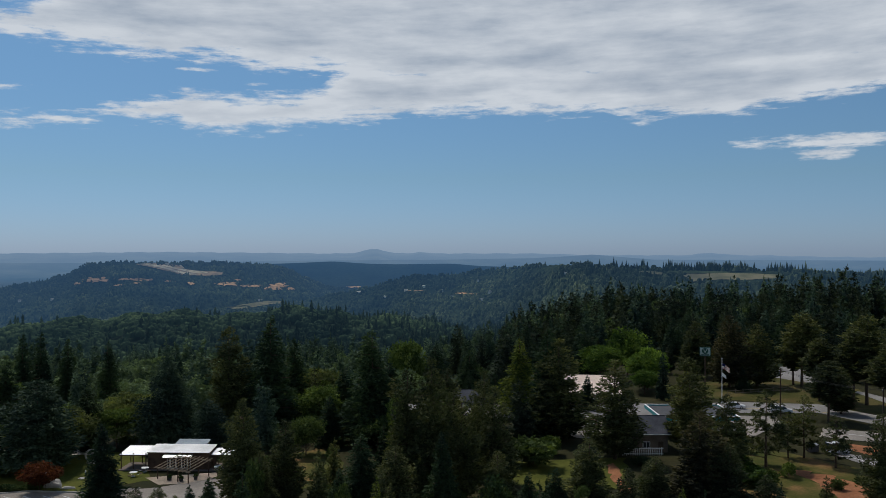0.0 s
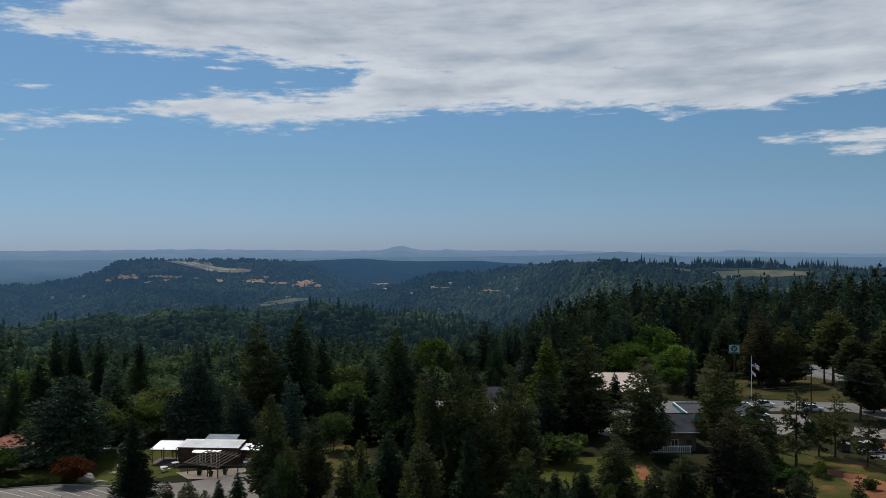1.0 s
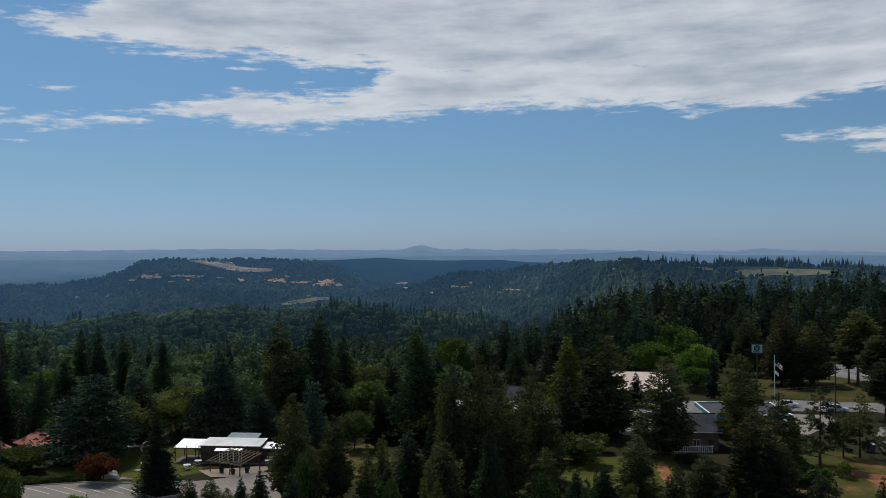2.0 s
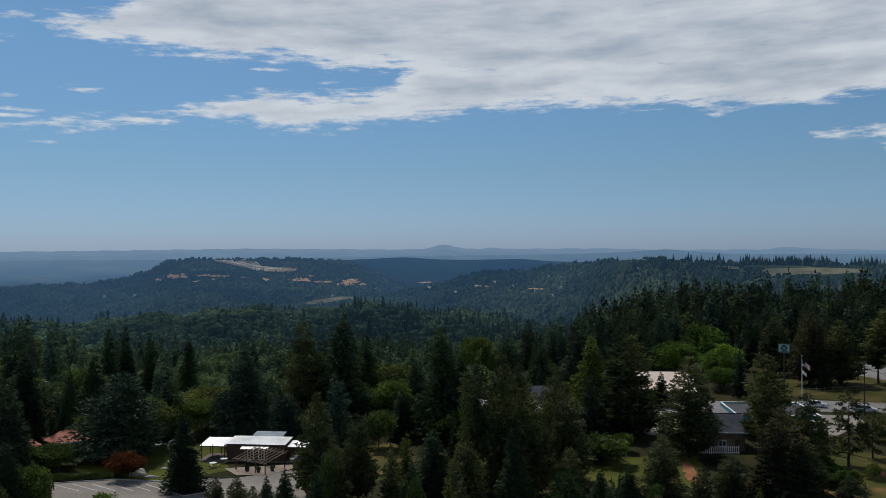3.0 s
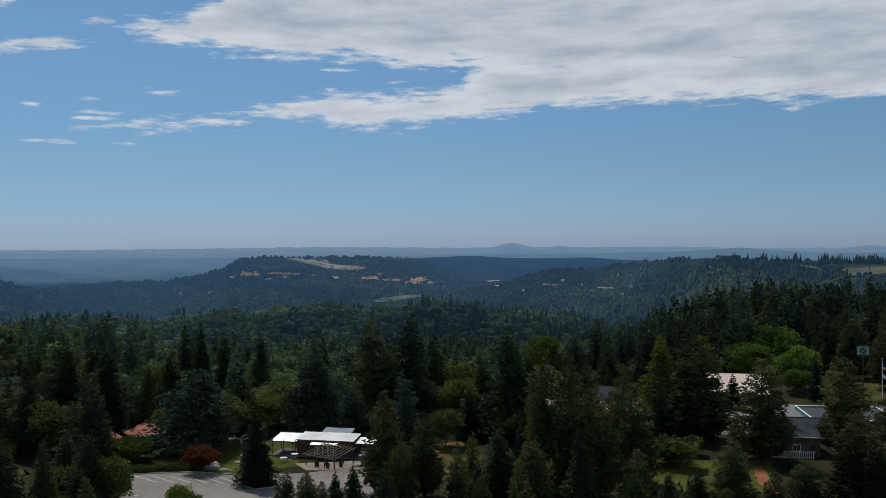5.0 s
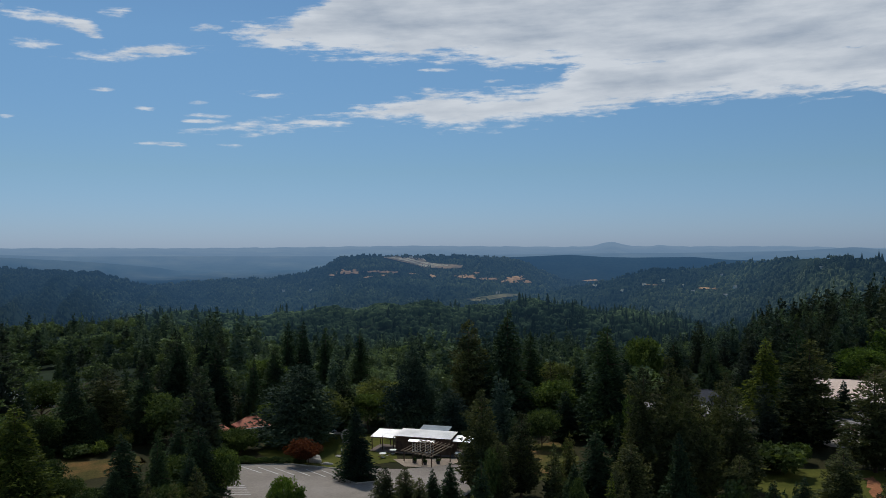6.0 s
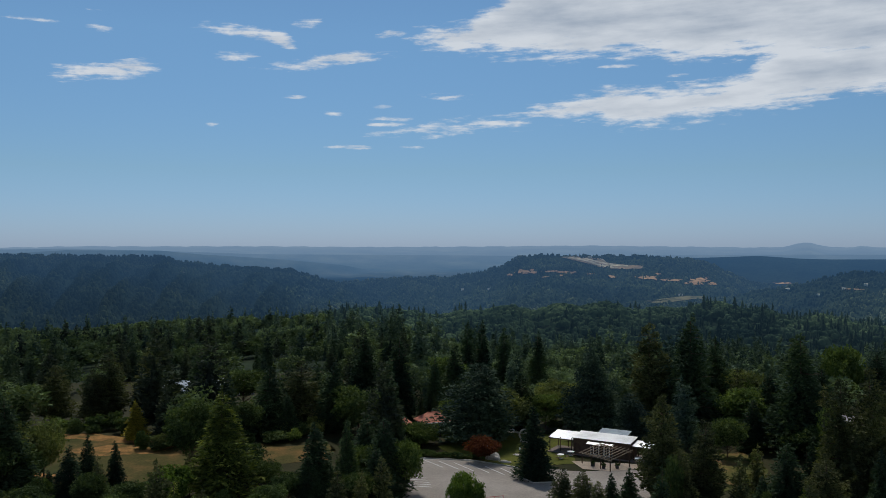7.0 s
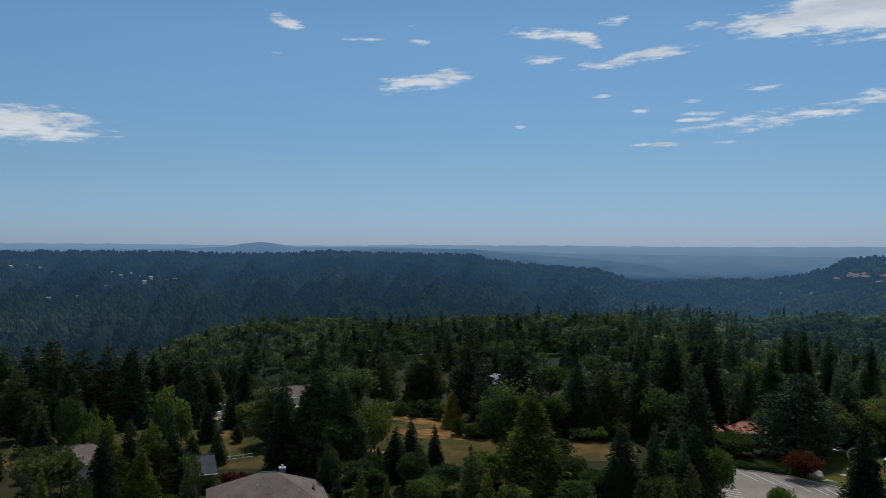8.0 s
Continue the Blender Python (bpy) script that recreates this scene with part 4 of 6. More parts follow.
TREES = {}
TREES.setdefault('fir', []).extend([(4.8, 165, 22.0, 11.5), (22.0, 137, 12.0, 6.2), (5.5, 122, 11.5, 9.6), (0.1, 122, 11.6, 5.0), (-5.8, 118, 6.9, 4.3), (-7.1, 173, 22.0, 11.3), (7.6, 165, 9.6, 8.8), (-19.4, 168, 5.8, 5.2), (11.5, 178, 23.9, 11.7), (26.4, 226, 17.8, 6.6), (25.4, 230, 17.6, 7.1), (23.9, 220, 16.6, 7.6), (21.6, 224, 15.1, 6.9), (27.3, 200, 14.4, 9.4), (5.1, 215, 17.0, 13.8), (10.0, 200, 17.1, 9.4), (6.6, 180, 13.0, 10.8), (3.6, 190, 12.8, 10.2), (16.7, 120, 5.9, 3.0), (15.5, 121, 6.5, 3.7), (37.1, 127, 11.4, 7.1), (34.9, 126, 12.0, 4.7)])
TREES.setdefault('fir', []).extend([(32.3, 127, 12.0, 8.1), (51.5, 140, 9.0, 4.1), (49.9, 140, 7.8, 3.2), (52.6, 136, 8.6, 5.1), (57.6, 144, 17.8, 10.6), (58.6, 144, 14.1, 7.7), (56.2, 144, 13.0, 8.6), (60.2, 144, 16.5, 6.7), (56.3, 144, 15.8, 9.2), (58.3, 144, 16.9, 9.3), (33.5, 138, 10.3, 7.0), (65.0, 168, 7.3, 6.3), (69.6, 188, 16.7, 10.5), (68.2, 205, 12.3, 8.2), (62.5, 205, 11.0, 6.0), (70.2, 134, 12.1, 5.7), (67.6, 136, 10.0, 10.0), (71.9, 128, 11.9, 5.1), (75.4, 170, 9.4, 10.9), (75.5, 205, 15.8, 11.0), (76.9, 205, 15.8, 11.5), (73.4, 190, 13.4, 8.1)])
TREES.setdefault('fir', []).extend([(44.3, 205, 14.3, 9.0), (46.0, 195, 10.4, 7.8), (39.9, 172, 14.0, 11.0), (35.6, 172, 14.3, 11.5), (38.8, 170, 8.7, 7.9), (31.2, 186, 17.7, 9.4), (32.2, 180, 11.1, 8.4), (33.5, 210, 15.9, 9.3), (28.7, 185, 13.5, 4.9), (56.8, 118, 5.0, 2.8), (58.5, 117, 4.8, 1.9), (55.3, 116, 4.5, 3.1), (-19.5, 240, 6.4, 4.2), (-9.5, 258, 13.5, 6.9), (-3.5, 215, 6.6, 10.1), (-1.8, 232, 10.3, 12.4), (0.5, 240, 10.9, 12.8), (-9.7, 203, 8.1, 4.6), (-7.6, 122, 6.7, 4.9), (7.0, 118, 7.6, 3.9), (59.1, 144, 10.3, 8.6), (53.8, 140, 4.2, 5.6)])
TREES.setdefault('fir', []).extend([(60.2, 144, 6.6, 5.8), (64.5, 150, 5.9, 6.6), (66.2, 150, 5.7, 6.6), (66.8, 132, 6.7, 7.9), (74.2, 185, 8.6, 9.9), (63.4, 180, 7.4, 7.2), (37.6, 124, 7.7, 5.8), (56.8, 134, 5.0, 8.1), (32.9, 122, 8.8, 6.5), (75.1, 160, 8.0, 9.6), (72.9, 172, 9.3, 8.0)])
TREES.setdefault('pine', []).extend([(13.3, 128, 15.8, 6.7), (10.6, 126, 13.0, 5.6), (2.4, 132, 19.1, 6.7), (0.8, 130, 20.9, 7.3), (-3.5, 134, 16.0, 6.6), (-1.3, 128, 15.6, 6.6), (-2.75, 141, 17.6, 5.6), (-1.95, 147, 12.6, 6.5), (-0.7, 150, 12.4, 7.0), (-0.3, 170, 14.0, 7.0), (-9.8, 124, 10.5, 10.6), (-11.5, 156, 17.6, 10.0), (-7.8, 171, 19.7, 11.4), (-16.2, 165, 17.5, 9.3), (-14.1, 122, 9.0, 6.2), (-20.9, 124, 7.0, 4.6), (-27.4, 140, 13.6, 5.6), (14.2, 180, 21.8, 9.6), (20.0, 121, 6.0, 3.6), (18.6, 120, 6.0, 4.0), (17.6, 117, 5.4, 2.8), (-18.5, 150, 13.4, 7.0), (60.9, 162, 12.5, 10.8), (63.1, 165, 3.7, 3.5), (71.0, 194, 16.2, 8.6), (72.5, 196, 15.5, 9.7), (66.7, 200, 13.7, 10.7)])
TREES.setdefault('pine', []).extend([(64.7, 210, 9.3, 8.4), (74.1, 210, 16.0, 11.8), (76.3, 185, 13.5, 8.7), (50.0, 200, 14.7, 8.8), (51.0, 198, 11.0, 6.6), (47.5, 200, 15.0, 7.7), (53.1, 205, 11.5, 7.7), (37.8, 174, 14.5, 9.8), (-20.4, 250, 17.0, 11.7), (-16.6, 262, 16.4, 11.6), (-9.5, 112, 5.6, 6.0), (-25.2, 215, 10.9, 8.6), (-29.8, 180, 17.2, 10.8), (-3.7, 124, 8.3, 7.0), (3.2, 120, 10.1, 6.4), (12.2, 122, 9.4, 4.1), (-18.7, 124, 10.6, 7.5), (-12.3, 118, 8.0, 4.7), (68.0, 175, 9.0, 8.2)])
TREES.setdefault('oak_dark', []).extend([(9.2, 158, 7.7, 6.3), (4.4, 160, 7.0, 7.5), (45.1, 150, 11.8, 8.4), (33.7, 131, 7.4, 5.3), (34.0, 168, 10.7, 10.1), (41.6, 168, 7.7, 6.7), (41.6, 215, 7.8, 11.5), (40.1, 138, 2.7, 4.6), (-6.1, 150, 3.2, 10.0), (56.8, 144, 10.1, 9.7), (55.3, 146, 5.8, 8.8), (51.5, 130, 5.7, 5.2), (41.6, 140, 6.2, 5.6), (38.9, 125, 4.9, 5.0), (49.2, 126, 4.9, 5.9), (34.2, 120, 6.0, 4.8), (40.6, 133, 5.2, 5.3), (54.9, 128, 5.0, 6.0), (50.7, 120, 4.5, 5.6)])
TREES.setdefault('oak', []).extend([(8.3, 178, 9.9, 9.5), (23.1, 190, 5.0, 7.6), (30.9, 128, 8.5, 5.1), (27.9, 215, 9.7, 11.5), (29.6, 158, 4.9, 9.5), (2.4, 238, 12.7, 10.5), (44.6, 118, 4.0, 7.1), (40.1, 120, 4.5, 5.6), (21.1, 174, 7.5, 8.1), (24.2, 178, 8.3, 7.1), (27.3, 176, 6.2, 8.2)])
TREES.setdefault('fir_yellow', []).extend([(-5.2, 196, 17.2, 11.3), (43.2, 131, 16.1, 12.3), (71.5, 132, 13.1, 5.8), (68.8, 134, 11.5, 8.1), (53.4, 117, 5.8, 1.6), (69.6, 128, 9.0, 6.8)])
TREES.setdefault('pine_brown', []).extend([(-16.9, 125, 14.9, 11.7), (-18.7, 245, 19.6, 11.5)])
TREES.setdefault('pine_open', []).extend([(-20.9, 158, 13.4, 8.2), (-23.1, 167, 11.5, 6.2), (-24.9, 162, 9.1, 7.6), (-22.2, 166, 8.4, 4.9)])
TREES.setdefault('cedar', []).extend([(17.9, 170, 16.5, 13.6), (15.5, 164, 9.8, 9.9), (25.6, 162, 15.5, 17.9)])
TREES.setdefault('cypress', []).extend([(22.8, 172, 11.3, 4.8), (29.7, 172, 8.3, 1.4), (28.7, 172, 7.8, 1.4)])
TREES.setdefault('oak_light', []).extend([(8.1, 205, 11.0, 11.0), (24.0, 168, 9.9, 9.0), (54.0, 150, 10.2, 7.0), (75.3, 136, 9.4, 8.2), (74.2, 140, 6.5, 5.6), (46.1, 130, 1.3, 5.2), (62.0, 175, 7.0, 7.0), (20.4, 182, 9.6, 9.7), (19.6, 176, 9.3, 6.6), (48.1, 122, 3.5, 4.9)])
TREES.setdefault('maple', []).extend([(25.5, 147, 4.7, 7.5)])
TREES.setdefault('oak_bright', []).extend([(27.4, 116, 5.2, 2.6), (26.8, 117, 6.5, 3.3), (25.9, 116, 5.5, 2.3), (47.7, 132, 1.8, 7.1), (-10.6, 250, 10.3, 11.7), (-12.3, 262, 14.0, 13.0), (46.5, 128, 6.2, 6.0)])
TREES.setdefault('fir_gold', []).extend([(48.5, 175, 7.8, 4.7)])
TREES.setdefault('pine_tall', []).extend([(-23.0, 252, 20.3, 11.1), (-22.5, 256, 12.9, 8.6), (-24.0, 232, 15.5, 9.3), (-25.9, 226, 18.4, 9.7), (-26.6, 230, 21.7, 10.8), (-24.5, 205, 13.2, 9.0), (-28.1, 215, 17.9, 10.1)])
TREES.setdefault('oak_lime', []).extend([(-13.6, 236, 11.3, 11.0), (-13.4, 228, 6.3, 7.9)])
planted = []
for kind, rows in TREES.items():
    conifer = kind.split("_")[0] in ("fir", "pine", "cypress")
    for i, (az, d, h, w) in enumerate(rows):
        p = polar(az, d)
        gz = ground_z(p.x, p.y)
        hh = max(h - gz, 3.0)
        ww = min(w * (1.25 if kind.startswith("fir") else 1.22), 0.78 * hh) if conifer else min(w * 1.1, 1.3 * hh)
        plant(kind, p.x, p.y, hh, ww, i % (4 if conifer else 3), (az * 77 + d * 13) % 360)
        planted.append((p.x, p.y, ww / 2))

# young trees filling the ground between
rnd = random.Random(77)
for a0, a1, d0, d1, n in ((-16, -4, 104, 128, 20), (-4, 4.5, 104, 190, 34), (9.8, 13.6, 108, 150, 10), (31.5, 37, 112, 122, 4), (44, 58, 112, 134, 12), (66, 79, 112, 170, 26), (-31, -17, 108, 128, 10), (4.5, 9.5, 104, 132, 8), (4, 14, 168, 200, 16)):
    for k in range(n):
        az, d = rnd.uniform(a0, a1), rnd.uniform(d0, d1)
        p = polar(az, d)
        h = rnd.uniform(5, 9.5) if d < 150 else rnd.uniform(8, 13)
        w = h * rnd.uniform(0.38, 0.55)
        if -3.3 < az < -0.2 and d > 112:
            continue
        if any((p.x - x) ** 2 + (p.y - y) ** 2 < (0.6 * (w / 2 + r)) ** 2 for x, y, r in planted):
            continue
        plant(rnd.choice(("fir", "pine", "pine", "fir_yellow", "oak_dark") if d < 150 else ("fir", "pine", "oak")), p.x, p.y, h, w, rnd.randrange(3), rnd.uniform(0, 360), 0)
        planted.append((p.x, p.y, w / 2))

# ---- woods ----
OPEN = [(36, 49, 138, 166), (49, 80, 138, 182), (18, 31, 100, 170), (-31, -15.5, 100, 224), (-30, -16, 214, 236), (-13.5, -7.0, 165, 240), (-32, -20, 236, 262), (3, 10, 130, 168), (-3.5, 0, 195, 215), (-13, -3, 128, 158), (-25, -20.5, 262, 302)]
OPEN += [(57.5, 65.5, 186, 234), (43.2, 47.4, 206, 244), (50.5, 54.5, 206, 232), (-12.6, -7.2, 150, 240), (-21, -13, 150, 215), (13.5, 21, 140, 172), (54, 78, 100, 150), (-4, 4, 194, 210), (-16.5, -10.5, 236, 262), (26.8, 30.5, 160, 178)]


# clear ground around the houses, plus a gap opening the camera's view of one: azimuth, distance, radius
YARDS = [(60.3, 120, 16), (64.7, 141, 9), (72.9, 151, 11), (29.0, 168, 9), (-9.6, 218, 16), (-17, 186, 15), (-13.3, 165, 11), (-16.2, 183, 13), (-1.5, 207, 8), (-1.5, 196, 6), (-1.5, 186, 6), (46, 232, 10), (59.5, 226, 10), (65, 214, 9)]


def is_open(az, r):
    m = np.zeros(len(az), bool)
    for a0, a1, r0, r1 in OPEN:
        m |= (az > a0) & (az < a1) & (r > r0) & (r < r1)
    a = np.radians(az)
    x, y = -r * np.sin(a), r * np.cos(a)
    for ca, cd, cr in YARDS:
        p = polar(ca, cd)
        m |= (x - p.x) ** 2 + (y - p.y) ** 2 < cr * cr
    return m


def scatter(seed, r0, r1, az0, az1, spacing):
    rnd = np.random.RandomState(seed)
    area = (r1 * r1 - r0 * r0) / 2 * radians(az1 - az0)
    n = int(area / spacing ** 2)
    r = np.sqrt(rnd.uniform(r0 * r0, r1 * r1, n))
    az = rnd.uniform(az0, az1, n)
    keep = ~is_open(az, r)
    return rnd, az[keep], r[keep]


SWEEP_AZ, SWEEP_R = np.arange(-48, 90, 0.4), np.concatenate([np.arange(150, 1000, 10), np.arange(1000, 3000, 20)])
_a, _r = np.meshgrid(SWEEP_AZ, SWEEP_R, indexing="ij")
SWEEP = np.maximum.accumulate((height(_a, _r) - EYE) / _r, axis=1)


def in_sight(az, r, h):
    """Trees whose tops rise over the land before them; none are needed behind the crests."""
    i = np.clip(np.round((az + 48) / 0.4).astype(int), 0, len(SWEEP_AZ) - 1)
    j = np.clip(np.searchsorted(SWEEP_R, r - 25) - 1, 0, len(SWEEP_R) - 1)
    return (height(az, r) + 1.1 * h - EYE) / r > SWEEP[i, j] + 0.002


def forest(name, label, protos_, mats, rnd, az, r, h, w, pick):
    """Many trees in one mesh: each a turned and scaled copy of one of a few crowns 10 m high."""
    ok = in_sight(az, r, h)
    az, r, h, w, pick = az[ok], r[ok], h[ok], w[ok], pick[ok]
    a = np.radians(az)
    X, Y, Z = -r * np.sin(a), r * np.cos(a), height(az, r)
    VV, FF, MI, o = [], [], [], 0
    for k, (pv, pf, pr, mi) in enumerate(protos_):
        sel = np.where(pick == k)[0]
        if not len(sel):
            continue
        t = rnd.uniform(0, 6.283, len(sel))
        s, c = np.sin(t), np.cos(t)
        ws, hs = w[sel] / 2 / pr, h[sel] / 10
        x = (pv[None, :, 0] * c[:, None] - pv[None, :, 1] * s[:, None]) * ws[:, None] + X[sel][:, None]
        y = (pv[None, :, 0] * s[:, None] + pv[None, :, 1] * c[:, None]) * ws[:, None] + Y[sel][:, None]
        z = pv[None, :, 2] * hs[:, None] + Z[sel][:, None]
        VV.append(np.stack([x, y, z], -1).reshape(-1, 3))
        FF.append((pf[None] + (np.arange(len(sel)) * len(pv))[:, None, None] + o).reshape(-1, 3))
        MI.append(np.full(len(sel) * len(pf), mi))
        o += len(sel) * len(pv)
    me = mesh_from(name, np.concatenate(VV), np.concatenate(FF), mats, np.concatenate(MI), True)
    tagged(new(name, me), label, "woods", kind="stuff")


# middle woods
mid = [(*crown_of("fir", 900 + i, 1), 2.4, 0) for i in range(3)] + [(*crown_of("pine", 930 + i, 1), 2.4, 1) for i in range(3)] + [(*crown_of("oak", 960 + i, 1), 4.2, 2) for i in range(3)]


def canopy(seed):
    """Rounded oak canopy in the distance: a few uneven domes grown together."""
    rnd = np.random.RandomState(seed)
    g = Gather()
    for k in range(4):
        a, rr = rnd.uniform(0, 6.283), (0.0 if k == 0 else rnd.uniform(1.8, 3.0))
        R0 = rnd.uniform(2.0, 2.9)
        cx, cy, top = math.cos(a) * rr, math.sin(a) * rr, rnd.uniform(8.0, 10.0) if k else 10.0
        n = 6
        t = np.arange(n) / n * 6.283
        rings = []
        for q, (f, z) in enumerate(((1.0, 0.35), (0.86, 0.70), (0.50, 0.92))):
            j = rnd.uniform(0.82, 1.16, n) * R0 * f
            rings.append(np.stack([cx + np.cos(t + 0.5 * q) * j, cy + np.sin(t + 0.5 * q) * j, top * (z + rnd.normal(size=n) * 0.03)], -1))
        v = np.concatenate(rings + [[[cx, cy, top]]])
        i = np.arange(n)
        i2 = (i + 1) % n
        f = [np.stack([o + i, o + i2, o + n + i2], -1) for o in (0, n)] + [np.stack([o + i, o + n + i2, o + n + i], -1) for o in (0, n)]
        f.append(np.stack([2 * n + i, 2 * n + i2, np.full(n, 3 * n)], -1))
        g.add(v, np.concatenate(f))
    return g.done()


low = [(*crown_of("fir", 1000 + i, 3), 2.4, 0) for i in range(4)] + [(*canopy(1040 + i), 4.2, 2) for i in range(4)]


def conifer_share(az, r, rnd):
    """Oaks on the mound and in the left valley, conifers elsewhere."""
    mound = np.exp(-((r - 830) / 200) ** 2 - ((az - 19) / 14) ** 2)
    p = 0.60 - 0.50 * mound - 0.30 * smooth(10, 40, az) * smooth(450, 700, r)
    p = np.where((az < -1) & (r < 820), 0.95, p)
    p = np.where((r > 330) & (az > 36), 0.45, p)
    p = np.where((r < 330) & (az > -4), np.where(az < 13, 0.85, np.where(az < 30, 0.5, 0.6)), p)
    return rnd.uniform(0, 1, len(az)) < p


WOOD_MATS = (M["mid_wood"], M["mid_pine"], M["mid_oak"])


def fill(seed, name, label, r0, r1, az0, az1, spacing, kit, hc, ho, nf, mats=WOOD_MATS):
    rnd, az, r = scatter(seed, r0, r1, az0, az1, spacing)
    if r0 < 330:
        a = np.radians(az)
        x, y = -r * np.sin(a), r * np.cos(a)
        ok = np.ones(len(az), bool)
        for px, py, pr in planted:
            ok &= (x - px) ** 2 + (y - py) ** 2 > (pr + 1.5) ** 2
        thin = (az > 36) & (az < 67) & (r > 186)
        ok &= ~thin | (rnd.uniform(0, 1, len(az)) < 0.5)
        az, r = az[ok], r[ok]
    con = conifer_share(az, r, rnd)
    n = len(az)
    h = np.where(con, rnd.uniform(hc[0], hc[1], n) * np.clip(rnd.normal(0.97, 0.17, n), 0.45, 1.4), rnd.uniform(ho[0], ho[1], n))
    h = np.minimum(h * (1 + 0.26 * smooth(2.0, 6.0, -az) + 0.22 * smooth(20.5, 27.0, -az) - 0.1 * np.exp(-((az + 17.5) / 3) ** 2)), 29) if r0 >= 330 else h
    w = np.where(con, h * (rnd.uniform(0.38, 0.60, n) if r0 < 330 else rnd.uniform(0.34, 0.50, n)), h * rnd.uniform(0.9, 1.3, n) * (1.2 if kit is low else 1.0))
    pick = np.where(con, rnd.randint(0, nf, n), nf + rnd.randint(0, len(kit) - nf, n))
    forest(name, label, kit, mats, rnd, az, r, h, w, pick)


mid_b = [(*crown_of("fir", 900 + i, 2), 2.4, 0) for i in range(3)] + [(*crown_of("pine", 910 + i, 2), 2.4, 1) for i in range(3)] + [(*crown_of("oak", 960 + i, 2), 4.2, 2) for i in range(3)]
fill(11, "woods", "dense dark conifer wood around the road", 150, 330, -40, 0, 11.2, mid, (8, 19), (6, 11), 6)
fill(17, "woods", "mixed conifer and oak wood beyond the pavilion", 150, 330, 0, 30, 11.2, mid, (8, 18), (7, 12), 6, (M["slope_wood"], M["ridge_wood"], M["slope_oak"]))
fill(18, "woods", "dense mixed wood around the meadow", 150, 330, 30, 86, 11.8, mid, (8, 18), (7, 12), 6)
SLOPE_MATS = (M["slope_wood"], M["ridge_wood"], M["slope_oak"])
RIDGE_MATS = (M["mound_wood"], M["mound_wood"], M["mound_oak"])
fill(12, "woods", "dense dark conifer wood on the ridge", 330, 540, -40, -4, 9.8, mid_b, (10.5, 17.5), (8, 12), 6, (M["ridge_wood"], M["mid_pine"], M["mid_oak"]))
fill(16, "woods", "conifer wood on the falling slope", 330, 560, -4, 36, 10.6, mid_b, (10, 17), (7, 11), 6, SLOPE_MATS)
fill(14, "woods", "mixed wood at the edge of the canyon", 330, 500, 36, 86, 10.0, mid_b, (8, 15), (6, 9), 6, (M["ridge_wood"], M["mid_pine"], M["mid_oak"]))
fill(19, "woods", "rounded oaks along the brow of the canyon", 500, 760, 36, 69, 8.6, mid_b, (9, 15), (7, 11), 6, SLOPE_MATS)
fill(15, "woods", "mixed oak and conifer wood on the slope", 560, 1060, -6, 36, 8.2, low, (8.5, 14), (6, 9), 4, RIDGE_MATS)

# hills beyond
BARE = [(22.3, -2.0, 0.7, 0.22), (20.4, -1.98, 0.9, 0.1), (19.3, -2.05, 0.5, 0.09), (14.3, -2.35, 0.65, 0.17), (12.9, -2.5, 0.7, 0.11), (11.1, -2.55, 0.85, 0.24), (16.6, -2.3, 0.3, 0.09), (6.0, -2.6, 0.45, 0.07), (2.0, -2.9, 0.5, 0.05), (19.9, -2.25, 0.25, 0.05), (21.0, -2.35, 0.3, 0.05), (13.6, -2.1, 0.3, 0.05), (10.2, -2.7, 0.35, 0.08), (17.9, -2.15, 0.35, 0.06), (23.4, -2.2, 0.3, 0.06), (-1.6, -3.1, 0.8, 0.06)]
FIELD = [(-15.5, -1.66), (-17.0, -1.64), (-18.6, -1.57), (-20.4, -1.60), (-21.9, -1.66), (-21.8, -1.86), (-20.6, -1.93), (-19.4, -2.02), (-18.2, -1.98), (-17.2, -2.10), (-16.3, -2.16), (-16.2, -1.92)]
GREEN_STRIP = [(-14.7, -1.52), (-15.8, -1.47), (-17.4, -1.47), (-18.8, -1.52), (-18.5, -1.57), (-17.0, -1.63), (-15.6, -1.63)]
TAN_STRIP = [(-12.8, -1.50), (-14.0, -1.50), (-14.6, -1.60), (-14.5, -1.72), (-13.9, -1.68), (-13.6, -1.58)]
STRIP = [(19.94, -1.02), (19.10, -0.96), (18.26, -1.04), (17.50, -1.08), (17.04, -1.33), (16.43, -1.52), (15.48, -1.56), (14.54, -1.57), (14.50, -1.71), (15.10, -1.82), (16.24, -1.78), (17.04, -1.75), (17.73, -1.56), (18.64, -1.32)]
RUNWAYS = [[(19.87, -1.02), (19.03, -1.03), (18.34, -1.19), (17.65, -1.40), (16.97, -1.63), (16.24, -1.71), (16.24, -1.76), (17.04, -1.72), (17.80, -1.49), (18.49, -1.26), (19.18, -1.09)],
           [(17.42, -1.10), (17.19, -1.14), (16.97, -1.35), (17.16, -1.29)],
           [(18.87, -1.02), (18.26, -1.10), (17.50, -1.31), (16.58, -1.56), (15.48, -1.60), (15.48, -1.65), (16.58, -1.62), (17.58, -1.37), (18.34, -1.16)]]
LOW_FIELD = [(14.46, -3.87), (13.60, -3.75), (12.66, -3.60), (11.72, -3.48), (10.79, -3.51), (10.72, -3.66), (11.53, -3.70), (12.28, -3.82), (13.22, -3.98), (13.97, -3.98)]


def scrub(seed, name, label, r0, r1, az0, az1, spacing, hs, kit, nf, share):
    """Trees of the far hills, in the shade-darkened colours toward the long left-hand ridge."""
    rnd, az, r = scatter(seed, r0, r1, az0, az1, spacing)
    vis = height(az, r)
